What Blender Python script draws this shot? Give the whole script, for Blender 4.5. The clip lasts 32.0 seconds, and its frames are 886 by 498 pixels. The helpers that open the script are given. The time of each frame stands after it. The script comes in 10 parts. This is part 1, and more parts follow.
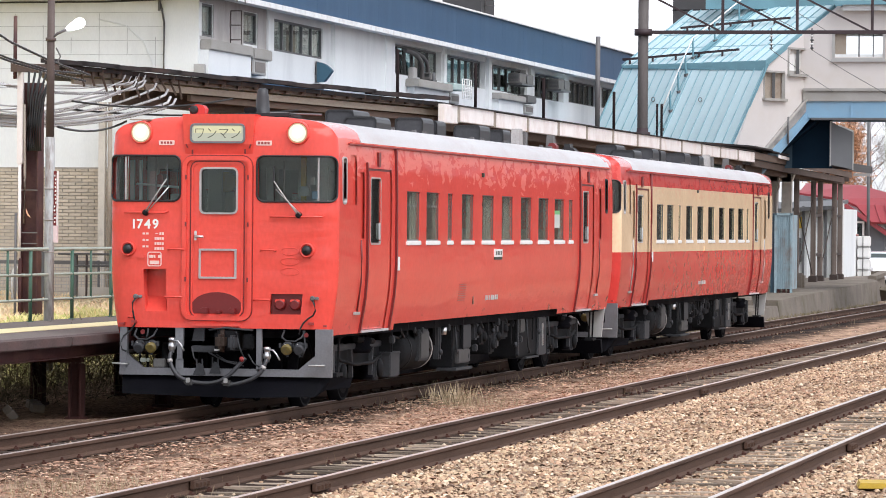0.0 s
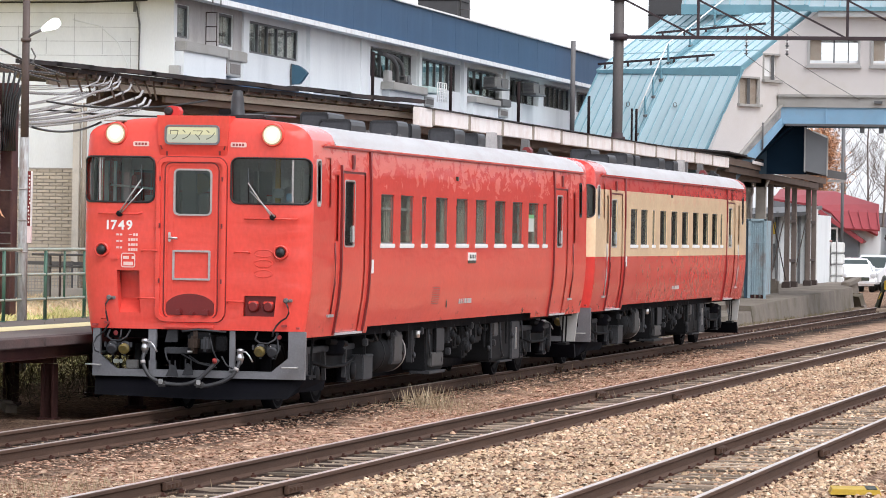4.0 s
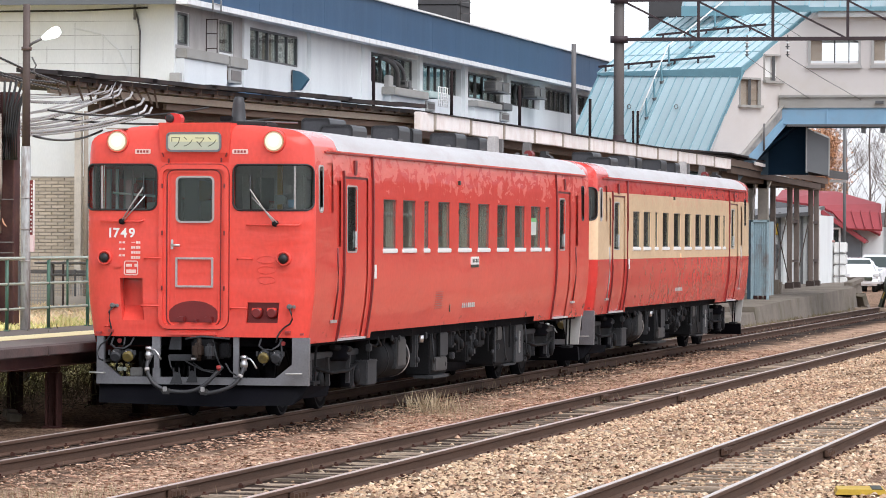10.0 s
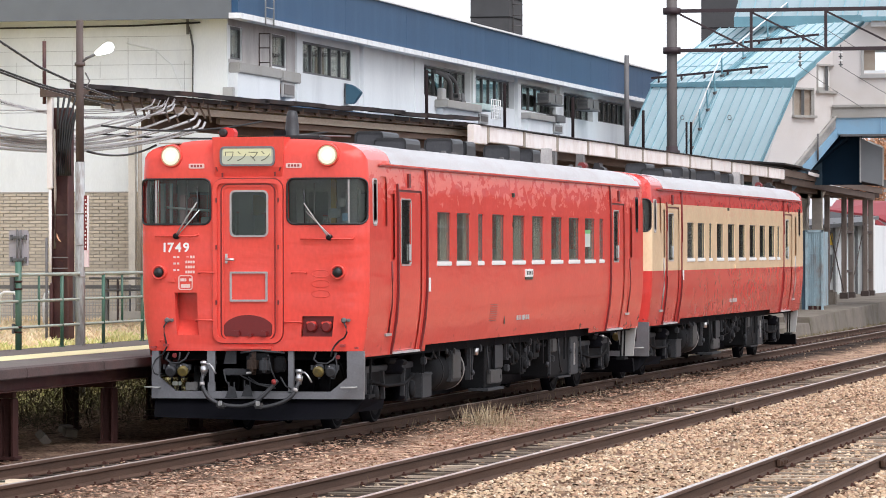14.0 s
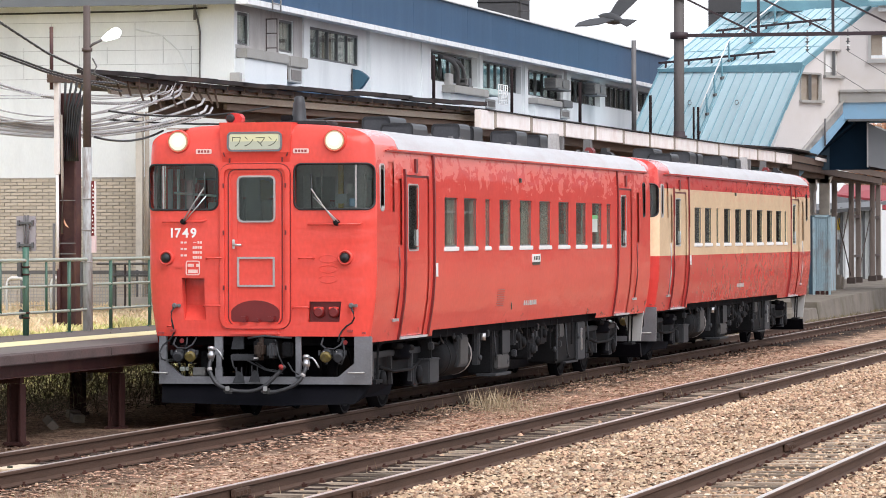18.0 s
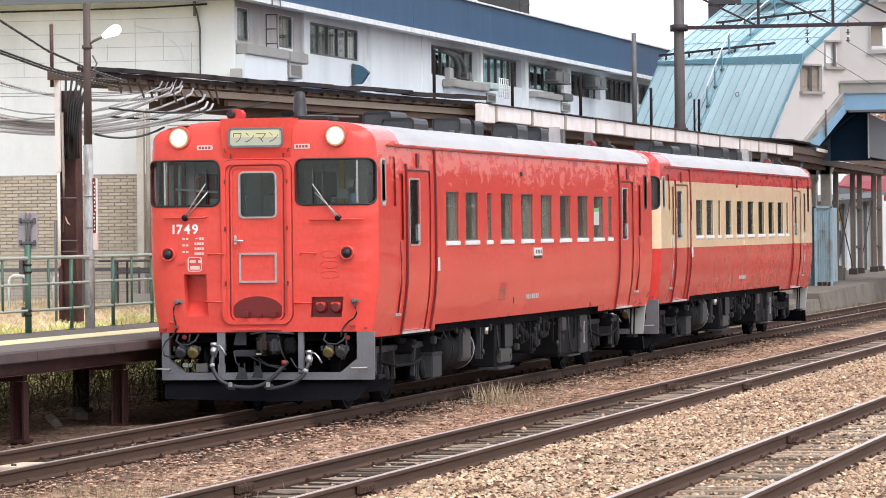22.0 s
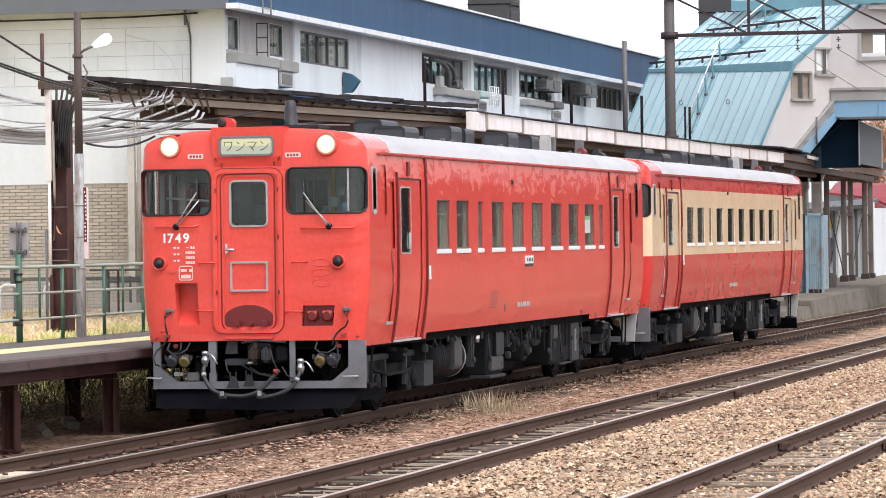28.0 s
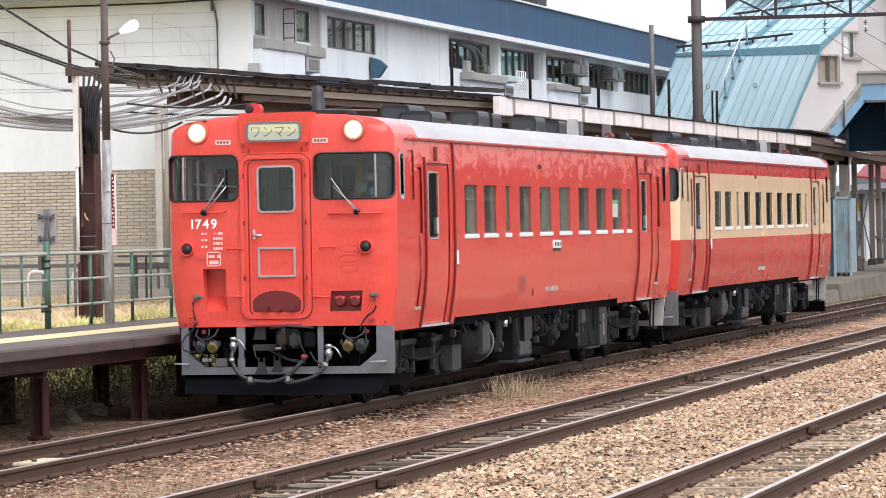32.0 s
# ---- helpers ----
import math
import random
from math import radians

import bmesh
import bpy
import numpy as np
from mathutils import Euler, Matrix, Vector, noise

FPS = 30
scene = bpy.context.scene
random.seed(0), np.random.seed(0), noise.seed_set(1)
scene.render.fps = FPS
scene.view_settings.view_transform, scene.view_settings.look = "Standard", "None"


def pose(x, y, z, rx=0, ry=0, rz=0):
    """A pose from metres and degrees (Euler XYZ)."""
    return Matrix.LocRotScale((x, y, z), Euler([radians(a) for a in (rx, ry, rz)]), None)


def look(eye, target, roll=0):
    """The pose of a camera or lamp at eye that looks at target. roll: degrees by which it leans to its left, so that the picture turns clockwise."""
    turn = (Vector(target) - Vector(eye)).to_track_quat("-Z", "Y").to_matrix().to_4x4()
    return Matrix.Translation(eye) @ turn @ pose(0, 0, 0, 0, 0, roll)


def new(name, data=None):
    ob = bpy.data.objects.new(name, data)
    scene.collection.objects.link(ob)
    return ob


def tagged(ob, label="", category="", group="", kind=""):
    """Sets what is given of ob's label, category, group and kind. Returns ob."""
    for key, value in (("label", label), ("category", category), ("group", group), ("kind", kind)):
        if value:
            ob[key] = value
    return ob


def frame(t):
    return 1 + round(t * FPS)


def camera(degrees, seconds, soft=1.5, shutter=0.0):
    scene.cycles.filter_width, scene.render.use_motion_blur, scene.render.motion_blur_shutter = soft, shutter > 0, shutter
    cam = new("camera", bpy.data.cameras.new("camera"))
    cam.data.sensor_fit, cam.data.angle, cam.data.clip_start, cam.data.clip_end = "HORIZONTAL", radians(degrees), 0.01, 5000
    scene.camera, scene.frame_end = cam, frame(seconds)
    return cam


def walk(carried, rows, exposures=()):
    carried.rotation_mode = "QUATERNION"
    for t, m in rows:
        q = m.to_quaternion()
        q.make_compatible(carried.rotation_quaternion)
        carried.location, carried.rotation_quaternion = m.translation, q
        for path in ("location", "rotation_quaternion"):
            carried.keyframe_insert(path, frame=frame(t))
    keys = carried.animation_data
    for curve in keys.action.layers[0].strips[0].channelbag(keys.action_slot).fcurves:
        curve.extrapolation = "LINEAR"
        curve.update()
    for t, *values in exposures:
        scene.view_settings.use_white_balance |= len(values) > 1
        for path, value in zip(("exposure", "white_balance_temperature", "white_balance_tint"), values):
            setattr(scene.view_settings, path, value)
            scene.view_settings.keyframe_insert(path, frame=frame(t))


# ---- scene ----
EYE = (13.249, -49.704, 2.243)
cam = camera(12.085, 32.0, soft=0.94)
# seconds, yaw, pitch, roll of the hand-held long lens
PATH = [
    (0.0, 11.827, -0.247, -0.501),
    (0.5, 11.768, -0.164, -0.502),
    (1.0, 11.735, -0.098, -0.600),
    (1.5, 11.704, -0.069, -0.709),
    (2.0, 11.668, -0.073, -0.857),
    (2.5, 11.625, -0.094, -0.982),
    (3.0, 11.558, -0.129, -0.965),
    (3.5, 11.498, -0.163, -0.960),
    (5.5, 11.388, -0.286, -0.734),
    (6.0, 11.361, -0.290, -0.688),
    (6.5, 11.344, -0.285, -0.590),
    (7.0, 11.367, -0.278, -0.471),
    (7.5, 11.410, -0.263, -0.370),
    (8.0, 11.521, -0.257, -0.339),
    (8.5, 11.471, -0.122, -0.366),
    (9.0, 11.473, -0.029, -0.248),
    (9.5, 11.598, -0.001, -0.095),
    (10.0, 11.506, -0.138, -0.293),
    (10.5, 11.068, -0.244, -0.338),
    (11.0, 10.749, -0.039, 0.066),
    (11.5, 11.049, 0.088, 0.219),
    (12.0, 11.469, 0.114, 0.239),
    (12.5, 11.771, 0.150, 0.173),
    (13.0, 12.023, 0.127, 0.154),
    (13.5, 12.179, 0.084, 0.121),
    (14.0, 12.246, 0.034, 0.106),
    (14.5, 12.299, -0.005, 0.025),
    (16.5, 12.356, -0.086, 0.146),
    (17.0, 12.383, -0.143, 0.095),
    (17.5, 12.380, -0.179, 0.114),
    (18.0, 12.345, -0.168, 0.153),
    (18.5, 12.320, -0.123, 0.197),
    (19.0, 12.333, -0.068, 0.282),
    (19.5, 12.391, -0.012, 0.415),
    (20.0, 12.530, 0.009, 0.528),
    (20.5, 12.674, -0.044, 0.611),
    (21.0, 12.663, -0.173, 0.613),
    (21.5, 12.533, -0.224, 0.657),
    (22.0, 12.368, -0.246, 0.628),
    (22.5, 12.218, -0.266, 0.689),
    (23.0, 12.108, -0.305, 0.673),
    (23.5, 12.083, -0.344, 0.681),
    (24.0, 12.095, -0.381, 0.765),
    (24.5, 12.130, -0.406, 0.706),
    (25.0, 12.167, -0.392, 0.636),
    (25.5, 12.200, -0.346, 0.568),
    (26.0, 12.202, -0.285, 0.445),
    (26.5, 12.190, -0.215, 0.436),
    (28.5, 12.307, -0.122, 0.886),
    (29.0, 12.402, -0.168, 0.935),
    (29.5, 12.505, -0.197, 1.030),
    (30.0, 12.588, -0.221, 1.113),
    (30.5, 12.640, -0.245, 1.108),
    (31.0, 12.651, -0.269, 1.113),
    (31.5, 12.640, -0.302, 1.009),
    (32.0, 12.624, -0.336, 1.014),
]
walk(cam, [(t, pose(*EYE, 90 + pitch, roll, yaw)) for t, yaw, pitch, roll in PATH], [(0, 0.76, 6080, 13), (1, 0.71, 6080, 13), (6, 0.75, 6080, 13), (10, 0.71, 6080, 13), (13, 0.69, 6080, 13), (17, 0.76, 6080, 13), (32, 0.79, 6080, 13)])

# ---- sky and light ----
world = bpy.data.worlds.new("overcast")
scene.world = world
world.use_nodes = True
wn, wl = world.node_tree.nodes, world.node_tree.links
sky = wn.new("ShaderNodeTexSky")
sky.sky_type, sky.sun_disc = "NISHITA", False
sky.sun_elevation, sky.sun_rotation = radians(48), radians(140)
sky.air_density, sky.dust_density, sky.ozone_density = 1.0, 1.0, 1.0
pale = wn.new("ShaderNodeHueSaturation")
pale.inputs["Saturation"].default_value = 0.10
wl.new(sky.outputs[0], pale.inputs["Color"])
wl.new(pale.outputs[0], wn["Background"].inputs[0])
wn["Background"].inputs[1].default_value = 0.142
sun = new("sun", bpy.data.lights.new("sun", "SUN"))
sun.data.energy, sun.data.angle, sun.data.color = 1.6, radians(50), (1, 0.97, 0.93)
sun.matrix_world = look((0, 0, 40), (-17, 14, 4))

# ---- materials ----
def mat(name, color, rough=0.6, metal=0.0, vary=0.15, scale=3.0, bump=0.0, fine=40.0, dirt=None, dirt_amount=0.0, dirt_scale=1.5, spread=0.0, stretch=(1, 1, 1), coat=0.0, gloss=0.5):
    """A painted, stony or metal surface: two scales of grain, stains of another colour, relief; spread varies it from piece to piece."""
    m = bpy.data.materials.new(name)
    m.use_nodes = True
    n, l = m.node_tree.nodes, m.node_tree.links
    b = n["Principled BSDF"]
    co, mp = n.new("ShaderNodeTexCoord"), n.new("ShaderNodeMapping")
    mp.inputs["Scale"].default_value = stretch
    l.new(co.outputs["Object"], mp.inputs[0])
    big, small = n.new("ShaderNodeTexNoise"), n.new("ShaderNodeTexNoise")
    for t, sc, d in ((big, scale, 5), (small, fine, 3)):
        t.inputs["Scale"].default_value, t.inputs["Detail"].default_value = sc, d
        l.new(mp.outputs[0], t.inputs["Vector"])
    add = n.new("ShaderNodeMath")
    add.operation = "ADD"
    l.new(big.outputs[0], add.inputs[0]), l.new(small.outputs[0], add.inputs[1])
    rng = n.new("ShaderNodeMapRange")
    rng.inputs[1].default_value, rng.inputs[2].default_value = 0.6, 1.4
    rng.inputs[3].default_value, rng.inputs[4].default_value = 1 - vary, 1 + vary
    l.new(add.outputs[0], rng.inputs[0])
    val = rng.outputs[0]
    if spread:
        info, r2, mul = n.new("ShaderNodeObjectInfo"), n.new("ShaderNodeMapRange"), n.new("ShaderNodeMath")
        r2.inputs[3].default_value, r2.inputs[4].default_value = 1 - spread, 1 + spread
        l.new(info.outputs["Random"], r2.inputs[0])
        mul.operation = "MULTIPLY"
        l.new(val, mul.inputs[0]), l.new(r2.outputs[0], mul.inputs[1])
        val = mul.outputs[0]
    col = n.new("ShaderNodeMix")
    col.data_type, col.blend_type = "RGBA", "MULTIPLY"
    col.inputs[0].default_value = 1
    col.inputs[6].default_value = (*color, 1)
    l.new(val, col.inputs[7])
    out = col.outputs[2]
    if dirt:
        st, rp, mx = n.new("ShaderNodeTexNoise"), n.new("ShaderNodeMapRange"), n.new("ShaderNodeMix")
        st.inputs["Scale"].default_value, st.inputs["Detail"].default_value, st.inputs["Roughness"].default_value = dirt_scale, 8, 0.65
        l.new(mp.outputs[0], st.inputs["Vector"])
        rp.inputs[1].default_value, rp.inputs[2].default_value, rp.inputs[4].default_value = 0.48, 0.68, dirt_amount
        l.new(st.outputs[0], rp.inputs[0])
        mx.data_type = "RGBA"
        l.new(rp.outputs[0], mx.inputs[0]), l.new(out, mx.inputs[6])
        mx.inputs[7].default_value = (*dirt, 1)
        out = mx.outputs[2]
    l.new(out, b.inputs["Base Color"])
    b.inputs["Roughness"].default_value, b.inputs["Metallic"].default_value = rough, metal
    b.inputs["Coat Weight"].default_value = coat
    b.inputs["Specular IOR Level"].default_value = gloss
    b.inputs["Coat Roughness"].default_value = 0.12
    if bump:
        bp = n.new("ShaderNodeBump")
        bp.inputs["Strength"].default_value, bp.inputs["Distance"].default_value = 0.6, bump
        l.new(add.outputs[0], bp.inputs["Height"]), l.new(bp.outputs[0], b.inputs["Normal"])
    return m


def glass(name, tint=(0.82, 0.86, 0.84), rough=0.02, ior=1.5):
    """Thin window glass: mostly clear, mirror-like towards the rim."""
    m = bpy.data.materials.new(name)
    m.use_nodes = True
    n, l = m.node_tree.nodes, m.node_tree.links
    n.remove(n["Principled BSDF"])
    tr, gl, mx, lw = n.new("ShaderNodeBsdfTransparent"), n.new("ShaderNodeBsdfGlossy"), n.new("ShaderNodeMixShader"), n.new("ShaderNodeLayerWeight")
    tr.inputs[0].default_value = (*tint, 1)
    gl.inputs["Color"].default_value = (0.90, 0.97, 0.91, 1)
    gl.inputs["Roughness"].default_value = rough
    # gloss rises from its head-on value with the fifth power of the slant, alike on both faces
    lw.inputs[0].default_value = 0.5
    power, fr, base = n.new("ShaderNodeMath"), n.new("ShaderNodeMapRange"), ((ior - 1) / (ior + 1)) ** 2
    power.operation, power.inputs[1].default_value = "POWER", 5
    fr.inputs[3].default_value, fr.inputs[4].default_value = base, 1
    l.new(lw.outputs["Facing"], power.inputs[0]), l.new(power.outputs[0], fr.inputs[0])
    l.new(fr.outputs[0], mx.inputs[0]), l.new(tr.outputs[0], mx.inputs[1]), l.new(gl.outputs[0], mx.inputs[2])
    l.new(mx.outputs[0], n["Material Output"].inputs[0])
    return m


def glow(name, color, strength):
    m = bpy.data.materials.new(name)
    m.use_nodes = True
    b = m.node_tree.nodes["Principled BSDF"]
    b.inputs["Base Color"].default_value = (*color, 1)
    b.inputs["Emission Color"].default_value, b.inputs["Emission Strength"].default_value = (*color, 1), strength
    return m


def lit(name, color, strength):
    """A surface that shows its own light only."""
    m = glow(name, color, strength)
    m.node_tree.nodes["Principled BSDF"].inputs["Base Color"].default_value = (0.02, 0.02, 0.02, 1)
    return m


def livery(name, bands, fade=0.3, gloss=0.5):
    """Old glossy coach paint in level bands, (top height, colour), with paler flaked patches and rain streaks."""
    m = mat(name, (1, 1, 1), rough=0.15, vary=0.10, scale=0.9, fine=25, stretch=(1, 1, 0.5), gloss=gloss)
    n, l = m.node_tree.nodes, m.node_tree.links
    b = n["Principled BSDF"]
    sep, co = n.new("ShaderNodeSeparateXYZ"), n.new("ShaderNodeTexCoord")
    l.new(co.outputs["Object"], sep.inputs[0])
    col = None
    for top, c in reversed(bands):
        if col is None:
            col = n.new("ShaderNodeRGB").outputs[0]
            col.default_value = (*c, 1)
            continue
        lt, mx = n.new("ShaderNodeMath"), n.new("ShaderNodeMix")
        lt.operation = "LESS_THAN"
        l.new(sep.outputs[2], lt.inputs[0])
        lt.inputs[1].default_value = top
        mx.data_type = "RGBA"
        l.new(lt.outputs[0], mx.inputs[0]), l.new(col, mx.inputs[6])
        mx.inputs[7].default_value = (*c, 1)
        col = mx.outputs[2]
    old = b.inputs["Base Color"].links[0].from_socket
    mul = n.new("ShaderNodeMix")
    mul.data_type, mul.blend_type = "RGBA", "MULTIPLY"
    mul.inputs[0].default_value = 1
    l.new(old, mul.inputs[6]), l.new(col, mul.inputs[7])
    # flaked, chalky patches along the upper wall
    fl, mp, rp = n.new("ShaderNodeTexNoise"), n.new("ShaderNodeMapping"), n.new("ShaderNodeMapRange")
    mp.inputs["Scale"].default_value = (1, 0.42, 0.95)
    fl.inputs["Scale"].default_value, fl.inputs["Detail"].default_value, fl.inputs["Roughness"].default_value = 5.6, 7, 0.63
    fl.inputs["Distortion"].default_value = 0.6
    l.new(co.outputs["Object"], mp.inputs[0]), l.new(mp.outputs[0], fl.inputs["Vector"])
    hi = n.new("ShaderNodeMapRange")
    hi.inputs[1].default_value, hi.inputs[2].default_value = 2.55, 3.2
    hi.inputs[3].default_value, hi.inputs[4].default_value = -0.16, 0.13
    l.new(sep.outputs[2], hi.inputs[0])
    sm = n.new("ShaderNodeMath")
    sm.operation = "ADD"
    l.new(fl.outputs[0], sm.inputs[0]), l.new(hi.outputs[0], sm.inputs[1])
    rp.inputs[1].default_value, rp.inputs[2].default_value, rp.inputs[4].default_value = 0.582, 0.598, fade
    l.new(sm.outputs[0], rp.inputs[0])
    mx = n.new("ShaderNodeMix")
    mx.data_type = "RGBA"
    l.new(rp.outputs[0], mx.inputs[0]), l.new(mul.outputs[2], mx.inputs[6])
    mx.inputs[7].default_value = (0.85, 0.265, 0.20, 1)
    l.new(mx.outputs[2], b.inputs["Base Color"])
    # rust specks and scuffs along the lower edge
    sk, lo_, ad, sr, sx = n.new("ShaderNodeTexNoise"), n.new("ShaderNodeMapRange"), n.new("ShaderNodeMath"), n.new("ShaderNodeMapRange"), n.new("ShaderNodeMix")
    sk.inputs["Scale"].default_value, sk.inputs["Detail"].default_value, sk.inputs["Roughness"].default_value = 7.0, 5, 0.6
    l.new(mp.outputs[0], sk.inputs["Vector"])
    lo_.inputs[1].default_value, lo_.inputs[2].default_value, lo_.inputs[3].default_value, lo_.inputs[4].default_value = 0.98, 1.5, 0.07, -0.10
    l.new(sep.outputs[2], lo_.inputs[0])
    ad.operation = "ADD"
    l.new(sk.outputs[0], ad.inputs[0]), l.new(lo_.outputs[0], ad.inputs[1])
    sr.inputs[1].default_value, sr.inputs[2].default_value, sr.inputs[4].default_value = 0.64, 0.70, 0.55 if fade else 0.0
    l.new(ad.outputs[0], sr.inputs[0])
    sx.data_type = "RGBA"
    l.new(sr.outputs[0], sx.inputs[0]), l.new(mx.outputs[2], sx.inputs[6])
    sx.inputs[7].default_value = (0.20, 0.045, 0.03, 1)
    l.new(sx.outputs[2], b.inputs["Base Color"])
    # chalky patches are duller; the sheet is slightly wavy
    rr = n.new("ShaderNodeMapRange")
    rr.inputs[3].default_value, rr.inputs[4].default_value = 0.15, 0.15 + fade * 0.7
    l.new(rp.outputs[0], rr.inputs[0]), l.new(rr.outputs[0], b.inputs["Roughness"])
    wv, wm, bp = n.new("ShaderNodeTexNoise"), n.new("ShaderNodeMapping"), n.new("ShaderNodeBump")
    wm.inputs["Scale"].default_value = (1, 0.7, 2.2)
    wv.inputs["Scale"].default_value, wv.inputs["Detail"].default_value, wv.inputs["Roughness"].default_value = 1.6, 4, 0.45
    l.new(co.outputs["Object"], wm.inputs[0]), l.new(wm.outputs[0], wv.inputs["Vector"])
    bp.inputs["Strength"].default_value, bp.inputs["Distance"].default_value = 1.0, 0.014
    l.new(wv.outputs[0], bp.inputs["Height"]), l.new(bp.outputs[0], b.inputs["Normal"])
    return m


